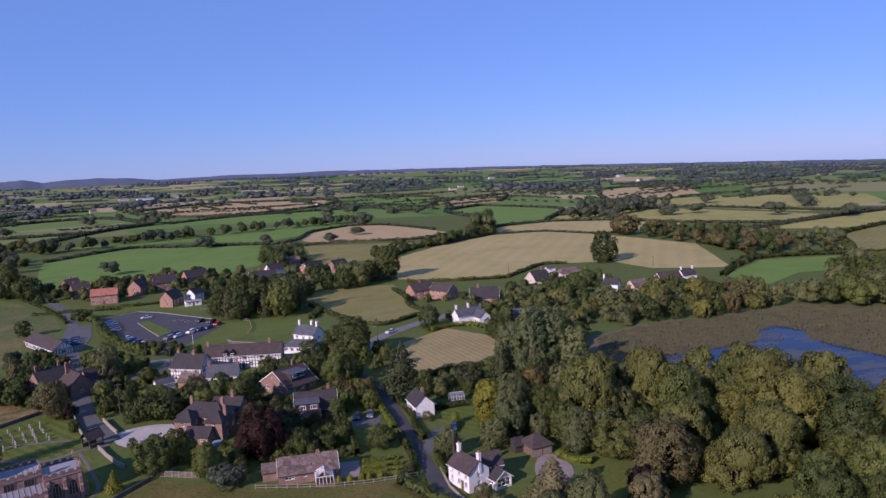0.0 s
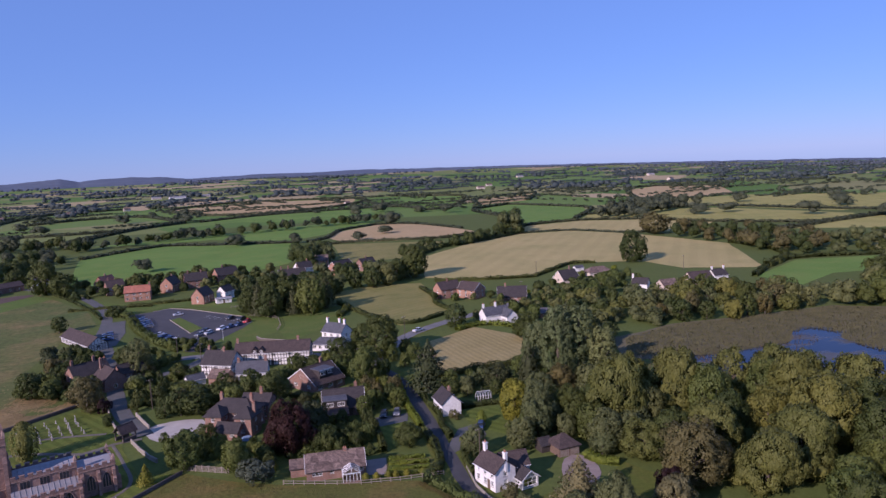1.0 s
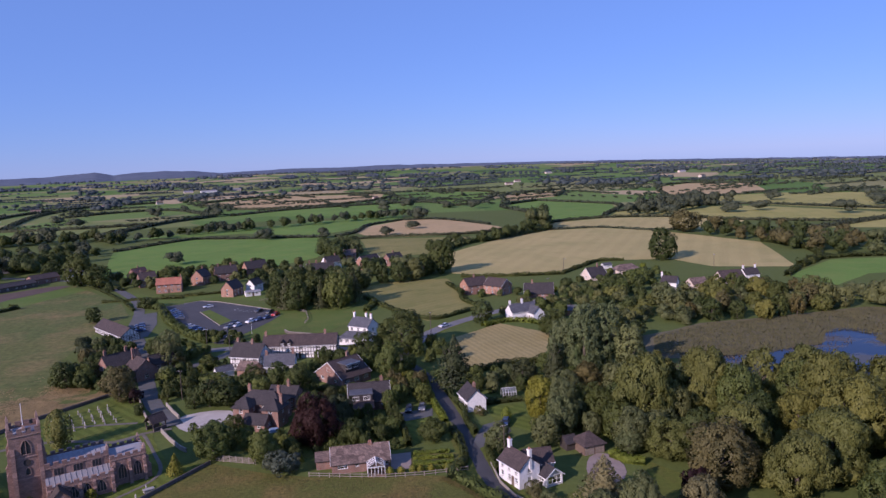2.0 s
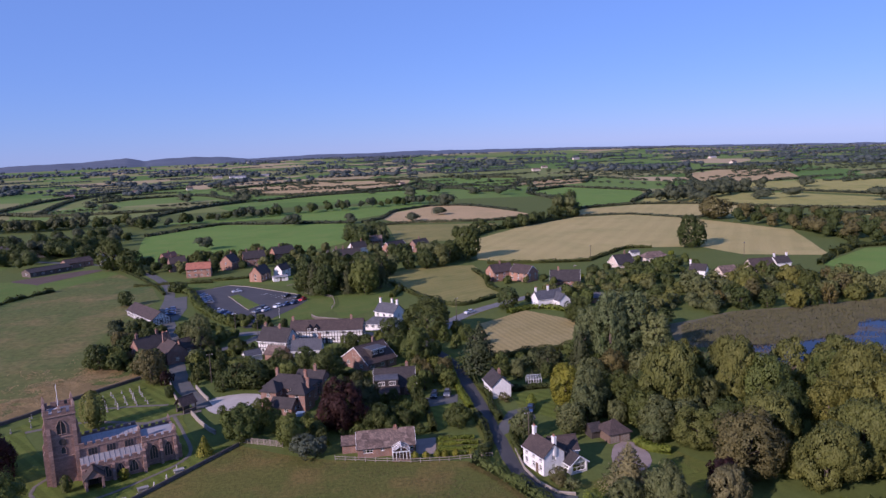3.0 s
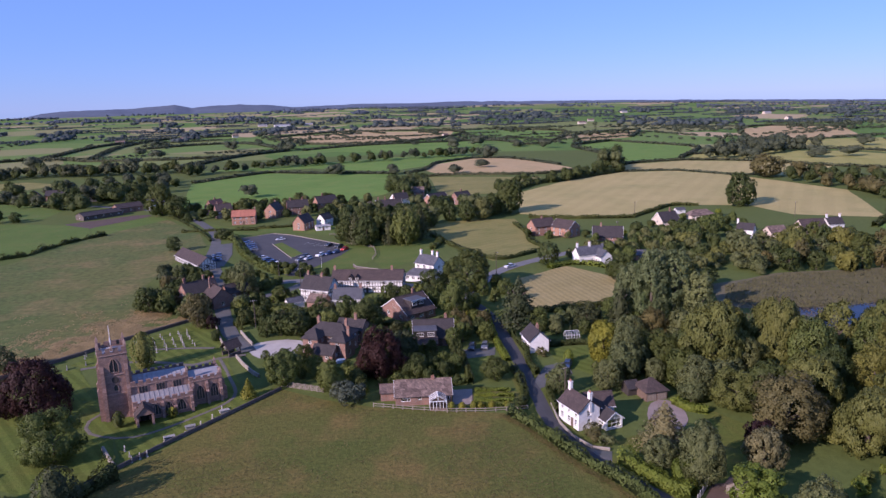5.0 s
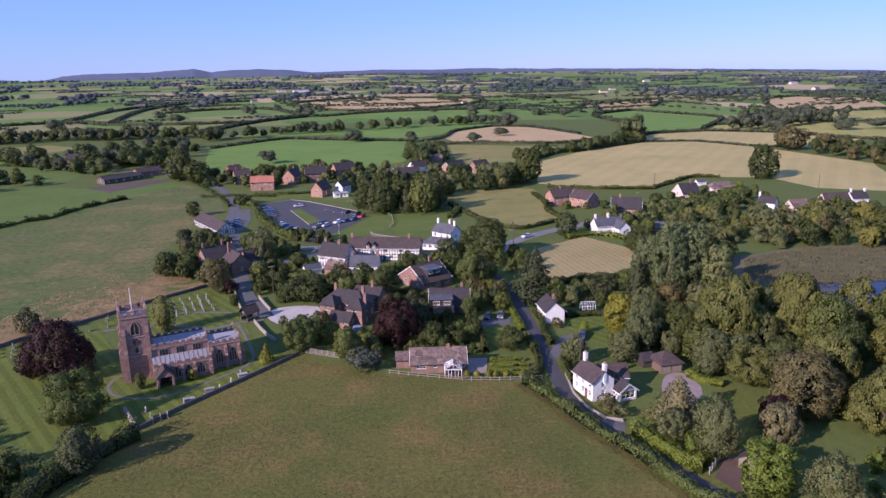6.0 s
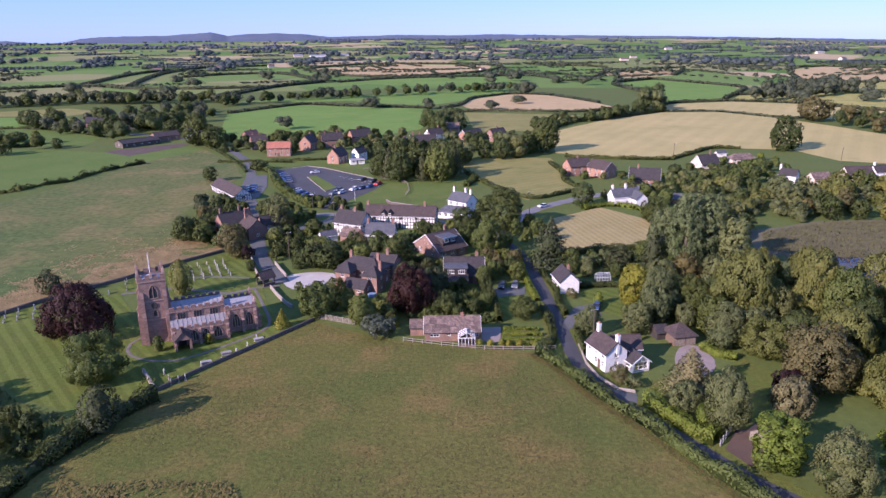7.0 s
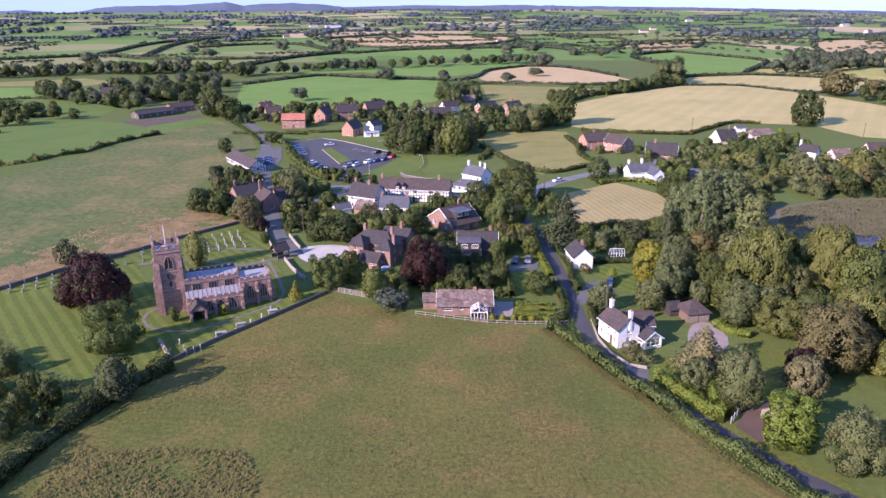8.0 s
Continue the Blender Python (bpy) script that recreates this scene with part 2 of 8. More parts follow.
M = {
    "oak": foliage("oak_leaves", (0.040, 0.058, 0.015), (0.099, 0.127, 0.033)),
    "green": foliage("green_leaves", (0.066, 0.092, 0.020), (0.161, 0.193, 0.048)),
    "olive": foliage("olive_willow_leaves", (0.089, 0.101, 0.021), (0.200, 0.210, 0.055)),
    "grey": foliage("grey_green_leaves", (0.077, 0.096, 0.035), (0.177, 0.199, 0.077)),
    "brown": foliage("bronzing_leaves", (0.082, 0.077, 0.026), (0.176, 0.158, 0.062)),
    "copper": foliage("copper_beech_leaves", (0.022, 0.010, 0.010), (0.054, 0.024, 0.024)),
    "yellow": foliage("golden_leaves", (0.132, 0.142, 0.016), (0.293, 0.289, 0.036)),
    "conifer": foliage("conifer_needles", (0.034, 0.048, 0.020), (0.089, 0.104, 0.040)),
    "lime": foliage("bright_hedge_leaves", (0.086, 0.125, 0.012), (0.177, 0.228, 0.033)),
    "blue": foliage("blue_cedar_needles", (0.055, 0.08, 0.068), (0.12, 0.15, 0.125)),
    "pale": foliage("pale_shrub_leaves", (0.119, 0.115, 0.050), (0.248, 0.229, 0.110)),
    "hedge": foliage("hedge_leaves", (0.038, 0.054, 0.015), (0.106, 0.130, 0.033)),
    "reed": foliage("dry_reeds", (0.085, 0.088, 0.036), (0.275, 0.240, 0.118), 0.8),
    "reedwet": foliage("wet_reeds", (0.084, 0.070, 0.055), (0.162, 0.138, 0.102), 0.8),
    "scrub": foliage("bramble_scrub", (0.105, 0.096, 0.031), (0.289, 0.231, 0.080)),
    # lighter and greyer than the oak leaves: a little haze put into the colour
    "far": foliage("haze_lifted_woods", (0.056, 0.073, 0.045), (0.106, 0.127, 0.074)),
    # blue air haze is painted into the leaf colours of these two
    "hazemid": foliage("haze_tinted_woods", (0.066, 0.086, 0.094), (0.100, 0.126, 0.132)),
    "hazeend": foliage("haze_tinted_skyline_woods", (0.095, 0.118, 0.155), (0.125, 0.150, 0.185)),
    "poplar": foliage("poplar_leaves", (0.105, 0.135, 0.052), (0.205, 0.240, 0.102)),
    "bark": plain("bark", (0.085, 0.065, 0.048), (0.13, 0.105, 0.08), 8, 0.6, 0.95, 0.6),
    "tarmac": plain("tarmac", (0.050, 0.050, 0.054), (0.075, 0.073, 0.075), 6, 0.12, 0.9, 0.2),
    "lane": plain("lane_tarmac", (0.090, 0.098, 0.088), (0.135, 0.130, 0.125), 5, 0.2, 0.9, 0.2),
    "road": plain("worn_road_tarmac", (0.17, 0.165, 0.16), (0.23, 0.225, 0.22), 5, 0.2, 0.9, 0.2),
    "gravel": plain("pale_gravel", (0.42, 0.38, 0.33), (0.52, 0.48, 0.43), 9, 0.4, 0.95, 0.4),
    "pinkdrive": plain("pink_paving", (0.28, 0.22, 0.19), (0.36, 0.29, 0.25), 7, 0.5, 0.9, 0.2),
    "path": plain("worn_path", (0.13, 0.115, 0.09), (0.19, 0.168, 0.13), 6, 0.5, 0.95, 0.2),
    "reedmud": plain("reed_litter", (0.125, 0.112, 0.054), (0.165, 0.146, 0.072), 1.5, 0.08, 0.95, 0.5),
    "earth": plain("bare_earth", (0.085, 0.052, 0.036), (0.125, 0.082, 0.058), 3, 0.15, 0.95, 0.4),
    "white": plain("white_render", (0.78, 0.77, 0.74), (0.84, 0.83, 0.80), 2, 0.3, 0.85, 0.1, vary=0.08),
    "paint": plain("white_paint", (0.78, 0.78, 0.77), (0.84, 0.84, 0.83), 6, 0.8, 0.5, vary=0.05),
    "cream": plain("cream_render", (0.62, 0.52, 0.42), (0.70, 0.60, 0.50), 2, 0.3, 0.85, 0.1, vary=0.1),
    "beam": plain("dark_timber", (0.035, 0.028, 0.024), (0.06, 0.05, 0.042), 9, 0.8, 0.8, 0.2),
    "fence": plain("weathered_timber", (0.22, 0.18, 0.14), (0.33, 0.29, 0.24), 9, 0.8, 0.9, 0.3),
    "brownwood": plain("brown_timber", (0.13, 0.085, 0.06), (0.19, 0.13, 0.09), 9, 0.8, 0.8, 0.2),
    "lead": plain("lead_sheet", (0.27, 0.26, 0.27), (0.36, 0.35, 0.36), 3, 0.4, 0.85, 0.1, 0.0),
    "steel": plain("grey_steel", (0.45, 0.45, 0.46), (0.55, 0.55, 0.56), 4, 0.4, 0.45, 0.0, 0.4),
    "tyre": plain("tyre_rubber", (0.02, 0.02, 0.02), (0.03, 0.03, 0.03), 9, 1, 0.85),
    "stone": plain("pale_stone", (0.25, 0.22, 0.18), (0.36, 0.32, 0.27), 5, 0.5, 0.9, 0.4),
    "grave": plain("headstone", (0.30, 0.28, 0.25), (0.50, 0.48, 0.44), 6, 1.0, 0.9, 0.3, vary=0.6),
    "pot": plain("clay_pot", (0.36, 0.17, 0.10), (0.44, 0.22, 0.14), 7, 1, 0.85),
    "cherry": plain("red_sandstone_dressing", (0.34, 0.22, 0.17), (0.42, 0.29, 0.23), 4, 0.5, 0.9, 0.3),
    "sandstone": courses("red_sandstone", (0.235, 0.150, 0.120), (0.330, 0.215, 0.172), (0.16, 0.115, 0.095), 0.7, 0.32),
    "wallstone": courses("boundary_stone", (0.094, 0.076, 0.065), (0.144, 0.122, 0.104), (0.086, 0.072, 0.065), 0.5, 0.22, bump=0.5),
    "brick": courses("red_brick", (0.215, 0.100, 0.070), (0.285, 0.145, 0.100), (0.24, 0.20, 0.17), 0.225, 0.075),
    "brickorange": courses("orange_brick", (0.33, 0.145, 0.083), (0.41, 0.20, 0.12), (0.32, 0.25, 0.20), 0.225, 0.075),
    "tile": courses("brown_plain_tiles", (0.052, 0.037, 0.034), (0.086, 0.062, 0.056), (0.03, 0.024, 0.02), 0.27, 0.17, bump=0.6),
    "tiledark": courses("dark_tiles", (0.034, 0.029, 0.030), (0.058, 0.049, 0.049), (0.02, 0.018, 0.018), 0.27, 0.17, bump=0.6),
    "tilered": courses("red_tiles", (0.36, 0.13, 0.08), (0.46, 0.19, 0.115), (0.2, 0.08, 0.05), 0.3, 0.2, bump=0.6),
    "tilepink": courses("faded_clay_tiles", (0.115, 0.085, 0.070), (0.235, 0.170, 0.140), (0.09, 0.065, 0.05), 0.3, 0.2, bump=0.6, mended=0.7),
    "slate": courses("blue_grey_slates", (0.070, 0.073, 0.082), (0.115, 0.118, 0.13), (0.04, 0.04, 0.05), 0.3, 0.2, rough=0.6, bump=0.5),
    "pasture": grassy("pasture", (0.116, 0.150, 0.029), (0.154, 0.170, 0.036), (0.193, 0.175, 0.050)),
    "lush": grassy("lush_grass", (0.115, 0.200, 0.039), (0.143, 0.236, 0.048), (0.166, 0.228, 0.052)),
    "grazed": grassy("grazed_pasture", (0.088, 0.142, 0.030), (0.108, 0.160, 0.036), (0.130, 0.158, 0.042), patch=0.03),
    "meadow": grassy("rough_meadow", (0.088, 0.107, 0.024), (0.140, 0.123, 0.033), (0.188, 0.132, 0.044), patch=0.022, vary=0.8),
    "strawgrass": grassy("seeding_grass", (0.080, 0.120, 0.036), (0.138, 0.140, 0.046), (0.205, 0.162, 0.068), patch=0.014, fine=0.45, vary=0.85),
    "stubble": grassy("stubble", (0.430, 0.350, 0.145), (0.380, 0.318, 0.126), (0.315, 0.285, 0.108), (28, 11, 0.12), patch=0.012),
    "stubblenear": grassy("stubble_rows", (0.33, 0.265, 0.112), (0.285, 0.235, 0.098), (0.35, 0.285, 0.130), (-15, 2.2, 0.3), patch=0.04),
    "tan": grassy("tan_stubble", (0.460, 0.334, 0.171), (0.420, 0.307, 0.149), (0.360, 0.281, 0.132), (60, 12, 0.1), patch=0.012),
    "hay": grassy("cut_hayfield", (0.205, 0.195, 0.062), (0.255, 0.225, 0.076), (0.170, 0.176, 0.052), (52, 4, 0.16), patch=0.03),
    "olivefield": grassy("olive_field", (0.293, 0.276, 0.081), (0.357, 0.318, 0.103), (0.241, 0.249, 0.068), (20, 14, 0.1), patch=0.012),
    "lawn": grassy("mown_lawn", (0.098, 0.130, 0.024), (0.116, 0.144, 0.028), (0.132, 0.146, 0.033), (-42, 2.6, 0.5), patch=0.05),
    "vege": grassy("vegetable_rows", (0.110, 0.100, 0.045), (0.104, 0.120, 0.030), (0.169, 0.160, 0.040), (95, 0.9, 0.7), patch=0.1),
    "tuft": foliage("dry_grass_tufts", (0.315, 0.225, 0.100), (0.470, 0.345, 0.175), 0.9),
    "meadowtuft": foliage("meadow_grass_tufts", (0.102, 0.102, 0.029), (0.196, 0.160, 0.058), 0.9),
    "parkgrass": grassy("rough_park_grass", (0.088, 0.132, 0.028), (0.110, 0.148, 0.034), (0.135, 0.150, 0.040), patch=0.05),
    "garden": grassy("garden_grass", (0.094, 0.119, 0.023), (0.116, 0.131, 0.027), (0.121, 0.114, 0.032), patch=0.08),
}


def make_glass():
    m, nt, bsdf = nodes_of("window_glass")
    bsdf.inputs["Base Color"].default_value = (0.75, 0.8, 0.8, 1)
    bsdf.inputs["Transmission Weight"].default_value = 1.0
    bsdf.inputs["Roughness"].default_value = 0.03
    return m


def make_water():
    """Dark still water with rafts of floating weed."""
    m, nt, bsdf = nodes_of("pond_water")
    co = coords(nt)
    weed = noise_node(nt, mapping(nt, co, 24, (0.055, 0.14, 1)), 1.0, 6, 0.65)
    mask = ramp(nt, weed, [(0.50, (0, 0, 0)), (0.60, (0.8, 0.8, 0.8))])
    nt.links.new(mix(nt, mask, (0.010, 0.012, 0.022), (0.105, 0.10, 0.085)), bsdf.inputs["Base Color"])
    nt.links.new(ramp(nt, weed, [(0.50, (0.04, 0.04, 0.04)), (0.60, (0.42, 0.42, 0.42))]), bsdf.inputs["Roughness"])
    bsdf.inputs["IOR"].default_value = 1.33
    bsdf.inputs["Specular IOR Level"].default_value = 0.36
    add_bump(nt, bsdf, noise_node(nt, co, 1.6, 4), 0.12, 0.04)
    return m


def make_ground():
    """Pasture round the village, and a patchwork of farmed fields beyond it."""
    m, nt, bsdf = nodes_of("ground_grass")
    co = coords(nt)
    warp = nt.nodes.new("ShaderNodeTexNoise")
    warp.inputs["Scale"].default_value = 0.004
    nt.links.new(co, warp.inputs["Vector"])
    wob = nt.nodes.new("ShaderNodeVectorMath")
    wob.operation = "MULTIPLY_ADD"
    nt.links.new(warp.outputs["Color"], wob.inputs[0])
    wob.inputs[1].default_value = (90, 90, 0)
    nt.links.new(co, wob.inputs[2])
    v = nt.nodes.new("ShaderNodeTexVoronoi")
    v.distance, v.inputs["Scale"].default_value = "MANHATTAN", 1 / 210
    nt.links.new(mapping(nt, wob.outputs[0], 17, (1, 0.8, 0)), v.inputs["Vector"])
    sep = nt.nodes.new("ShaderNodeSeparateColor")
    nt.links.new(v.outputs["Color"], sep.inputs[0])
    fields = ramp(nt, sep.outputs[0], [(0.0, (0.10, 0.175, 0.036)), (0.32, (0.13, 0.20, 0.046)), (0.54, (0.17, 0.20, 0.06)), (0.72, (0.23, 0.225, 0.09)), (0.85, (0.36, 0.29, 0.15)), (0.94, (0.40, 0.31, 0.17))])
    fields.node.color_ramp.interpolation = "CONSTANT"
    near = mix(nt, noise_node(nt, co, 0.03, 5), (0.076, 0.114, 0.026), (0.118, 0.136, 0.038))
    dist = nt.nodes.new("ShaderNodeVectorMath")
    dist.operation = "LENGTH"
    nt.links.new(co, dist.inputs[0])
    mr = nt.nodes.new("ShaderNodeMapRange")
    mr.inputs["From Min"].default_value, mr.inputs["From Max"].default_value = 820, 840
    nt.links.new(dist.outputs["Value"], mr.inputs["Value"])
    col = mix(nt, mr.outputs[0], near, fields)
    tuft = noise_node(nt, co, 0.6, 7, 0.7)
    col = mix(nt, 0.5, col, ramp(nt, tuft, [(0.3, (0.6, 0.6, 0.6)), (0.7, (1.25, 1.25, 1.25))]), "MULTIPLY")
    nt.links.new(col, bsdf.inputs["Base Color"])
    bsdf.inputs["Roughness"].default_value = 0.95
    bsdf.inputs["Specular IOR Level"].default_value = 0.1
    add_bump(nt, bsdf, tuft, 0.5, 0.2)
    return m


M["glass"], M["water"], M["ground"] = make_glass(), make_water(), make_ground()


# ---- mesh helpers ----
class Geo:
    """Vertices and faces of one mesh, gathered piece by piece."""

    def __init__(self):
        self.v, self.f = [], []

    def add(self, verts, faces):
        n = len(self.v)
        self.v.extend(tuple(map(float, p)) for p in verts)
        self.f.extend(tuple(i + n for i in f) for f in faces)
        return self

    def box(self, x0, x1, y0, y1, z0, z1):
        return self.add([(x0, y0, z0), (x1, y0, z0), (x1, y1, z0), (x0, y1, z0), (x0, y0, z1), (x1, y0, z1), (x1, y1, z1), (x0, y1, z1)],
                        [(3, 2, 1, 0), (4, 5, 6, 7), (0, 1, 5, 4), (1, 2, 6, 5), (2, 3, 7, 6), (3, 0, 4, 7)])

    def hull(self, low, high):
        """A solid between two rings with the same number of corners."""
        n = len(low)
        sides = [(i, (i + 1) % n, n + (i + 1) % n, n + i) for i in range(n)]
        return self.add([*low, *high], [tuple(range(n))[::-1], tuple(range(n, 2 * n)), *sides])

    def rod(self, p, q, r0, r1=None, n=8):
        p, q, r1 = Vector(p), Vector(q), r0 if r1 is None else r1
        w = (q - p).normalized()
        a = w.orthogonal().normalized()
        b = w.cross(a)
        ring = [(math.cos(2 * math.pi * i / n), math.sin(2 * math.pi * i / n)) for i in range(n)]
        return self.hull([p + (a * c + b * s) * r0 for c, s in ring], [q + (a * c + b * s) * r1 for c, s in ring])

    def mesh(self, name, material, smooth=False):
        me = bpy.data.meshes.new(name)
        me.from_pydata(self.v, [], self.f)
        me.materials.append(M[material])
        if smooth:
            me.polygons.foreach_set("use_smooth", [True] * len(me.polygons))
        return me


def part(name, geo, material, parent, label="", at=None, smooth=False):
    """One mesh under a thing or a part; geo is a Geo or a finished mesh."""
    ob = new(name, geo.mesh(name, material, smooth) if isinstance(geo, Geo) else geo)
    ob.parent = parent
    if at is not None:
        ob.matrix_basis = at
    return tagged(ob, label)


def thing(name, label, category, x, y, yaw=0.0, z=0.0, group="", kind=""):
    ob = new(name)
    ob.empty_display_size = 0.5
    ob.matrix_basis = pose(x, y, z, 0, 0, yaw)
    return tagged(ob, label, category, group, kind)


def single(name, geo, material, label, category="", group="", kind="", smooth=False):
    return tagged(new(name, geo.mesh(name, material, smooth)), label, category, group, kind)


# ---- ground, far land ----
def land(x, y):
    """Height of the land: level round the village, rising far off to the north-west and falling to the east."""
    r, az = math.hypot(x, y), math.degrees(math.atan2(x, y))
    top = float(np.interp(az, (-180, -2, 14, 28, 43, 70, 110, 180), (20, 20, 14, -10, -38, -44, 0, 20)))
    s = min(1, max(0, (r - 1500) / 3300))
    return top * s * s * (3 - 2 * s)


def build_ground():
    g = Geo()
    rings = [0.1, 60, 120, 200, 300, 450, 650, 900, 1200, 1500, 1800, 2100, 2500, 2900, 3300, 3700, 4100, 4500, 4850]
    n = 96
    pts = [(r * math.sin(2 * math.pi * i / n), r * math.cos(2 * math.pi * i / n)) for r in rings for i in range(n)]
    g.add([(x, y, land(x, y)) for x, y in pts],
          [(k * n + i, k * n + (i + 1) % n, (k + 1) * n + (i + 1) % n, (k + 1) * n + i) for k in range(len(rings) - 1) for i in range(n)])
    single("ground", g, "ground", "green pasture and farmland reaching to the horizon", "ground", kind="structure")


build_ground()


SKYLINE = [(-62, -0.55), (-40, -0.6), (-33, -0.34), (-30, -0.62), (-28.4, -0.22), (-26, -0.12), (-23, -0.11), (-21, 0.02), (-19.7, 0.09), (-18.5, -0.16), (-17, -0.03), (-15, -0.02), (-13.1, -0.08), (-11, -0.32), (-8, -0.28), (-5.8, -0.22), (-1.4, -0.3), (1.7, -0.25), (7, -0.37), (14, -0.48), (21, -0.63), (28, -0.79), (33, -0.9), (39, -1.02), (43, -1.13), (62, -1.3)]


def hills_profile(az):
    """Height of the skyline in degrees, by compass angle from the way the camera first looks."""
    return float(np.interp(az, [p[0] for p in SKYLINE], [p[1] for p in SKYLINE]))


def build_hills():
    g = Geo()
    az = np.arange(-62, 62.1, 0.25)
    for r, drop in ((4780, 0.0),):
        low, mid, top = [], [], []
        for a in az:
            s, c = math.sin(radians(a)), math.cos(radians(a))
            h = 64 + r * math.tan(radians(hills_profile(a))) - drop + 3 * noise.noise(Vector((a * 0.9, r, 0))) + 2.2 * noise.noise(Vector((a * 3.1, r, 5))) + 1.4 * noise.noise(Vector((a * 9, r, 5)))
            low.append((s * (r - 420), c * (r - 420), land(s * (r - 420), c * (r - 420)) - 2))
            mid.append((s * (r - 140), c * (r - 140), h - 8))
            top.append((s * r, c * r, h))
        n = len(az)
        g.add(low + mid + top, [(k * n + i, k * n + i + 1, (k + 1) * n + i + 1, (k + 1) * n + i) for k in (0, 1) for i in range(n - 1)])
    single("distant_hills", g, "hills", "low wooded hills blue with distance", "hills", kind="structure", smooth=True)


# bluish hill colour: distance haze painted in, as no air is modelled
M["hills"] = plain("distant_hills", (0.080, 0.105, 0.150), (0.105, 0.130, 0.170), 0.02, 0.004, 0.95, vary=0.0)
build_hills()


# ---- fields, roads, water: sheets laid on the ground ----
sheet_count = [0]
BLOCKED = []        # footprints (x, y, radius) kept free of planted groves


def smooth_line(pts, step=4.0, closed=False):
    """A Catmull-Rom line through the points."""
    n, out = len(pts), []
    for i in range(n if closed else n - 1):
        p = [Vector(pts[(i + k) % n] if closed else pts[min(max(i + k, 0), n - 1)]) for k in (-1, 0, 1, 2)]
        m = max(2, int((p[2] - p[1]).length / step))
        for j in range(m):
            t = j / m
            out.append(0.5 * (2 * p[1] + (p[2] - p[0]) * t + (2 * p[0] - 5 * p[1] + 4 * p[2] - p[3]) * t * t + (3 * p[1] - p[0] - 3 * p[2] + p[3]) * t ** 3))
    if not closed:
        out.append(Vector(pts[-1]))
    return out


def wobbled(pts, step, amount):
    """The outline cut into short stretches that wander a little."""
    out = []
    for i, a in enumerate(pts):
        a, b = Vector(a), Vector(pts[(i + 1) % len(pts)])
        m = max(1, int((b - a).length / step))
        for j in range(m):
            p = a.lerp(b, j / m)
            d = noise.noise_vector(Vector((p.x * 0.06, p.y * 0.06, 3))) * amount
            out.append(Vector((p.x + d.x, p.y + d.y)))
    return out


def sheet(name, pts, material, label, category="field", z=None, curved=False, amount=1.0, kind="structure"):
    """A flat area on the ground, a little above what it lies on."""
    sheet_count[0] += 1
    far = max(math.hypot(*p) for p in pts)
    z = (0.02 + 0.0004 * sheet_count[0] + far * 0.00004) if z is None else z
    line = smooth_line(pts, max(2, far / 60), True) if curved else wobbled(pts, max(4, far / 40), amount)
    bm = bmesh.new()
    vs = [bm.verts.new((p.x, p.y, z + land(p.x, p.y))) for p in line]
    f = bm.faces.new(vs)
    f.normal_update()
    if f.normal.z < 0:
        f.normal_flip()
    bmesh.ops.triangulate(bm, faces=[f])
    me = bpy.data.meshes.new(name)
    bm.to_mesh(me)
    bm.free()
    me.materials.append(M[material])
    return tagged(new(name, me), label, category, kind=kind)


def ribbon(name, pts, width, material, label, z, category="road", edge=0.25):
    """A road or path of one width along a smooth line."""
    line = smooth_line(pts, 2.5)
    g, n = Geo(), len(line)
    vs = []
    for i, p in enumerate(line):
        d = (line[min(i + 1, n - 1)] - line[max(i - 1, 0)]).normalized()
        s = Vector((-d.y, d.x))
        wv = width / 2 + edge * noise.noise(Vector((p.x * 0.3, p.y * 0.3, 1)))
        vs += [(*(p - s * wv), z), (*p, z + 0.03), (*(p + s * wv), z)]
    g.add(vs, [(3 * i + k, 3 * i + k + 1, 3 * i + k + 4, 3 * i + k + 3) for i in range(n - 1) for k in (0, 1)])
    if category == "road":
        BLOCKED.extend((p.x, p.y, width / 2 + 1.2) for p in line)
    return single(name, g, material, label, category, kind="structure")


def inside(p, poly):
    hit, n = False, len(poly)
    for i in range(n):
        (x0, y0), (x1, y1) = poly[i], poly[(i + 1) % n]
        if (y0 > p[1]) != (y1 > p[1]) and p[0] < (x1 - x0) * (p[1] - y0) / (y1 - y0) + x0:
            hit = not hit
    return hit


# ---- foliage ----
def tufts(rng, pts, nrm, size, long=1.0, loose=0.55):
    """Leaf clumps at points, facing roughly along the normals. Returns vertices, faces and soft normals."""
    n = len(pts)
    nr = nrm + loose * rng.normal(size=(n, 3))
    nr /= np.linalg.norm(nr, axis=1, keepdims=True) + 1e-9
    nr *= np.where((nr * nrm).sum(1, keepdims=True) < 0, -1.0, 1.0)
    up = np.tile((0.0, 0.0, 1.0), (n, 1)) if long > 1 else rng.normal(size=(n, 3))
    a = np.cross(nr, up)
    a /= np.linalg.norm(a, axis=1, keepdims=True) + 1e-9
    b = np.cross(a, nr)
    s = (size * rng.uniform(0.6, 1.5, n))[:, None] * 0.5
    spin = rng.uniform(0, 2 * np.pi, (n, 1)) if long == 1 else np.full((n, 1), np.pi / 2) * rng.choice((-1.0, 1.0), (n, 1))
    vs = np.stack([pts + (a * np.cos(spin + q) + b * long * np.sin(spin + q)) * s * rng.uniform(0.75, 1.3, (n, 1)) for q in (0.0, 2.09, 4.19)], 1).reshape(-1, 3)
    soft = nrm / (np.linalg.norm(nrm, axis=1, keepdims=True) + 1e-9) * 0.66 + nr * 0.46
    return vs, np.arange(3 * n).reshape(-1, 3)[:, ::-1], np.repeat(soft, 3, axis=0)


ICO = {}


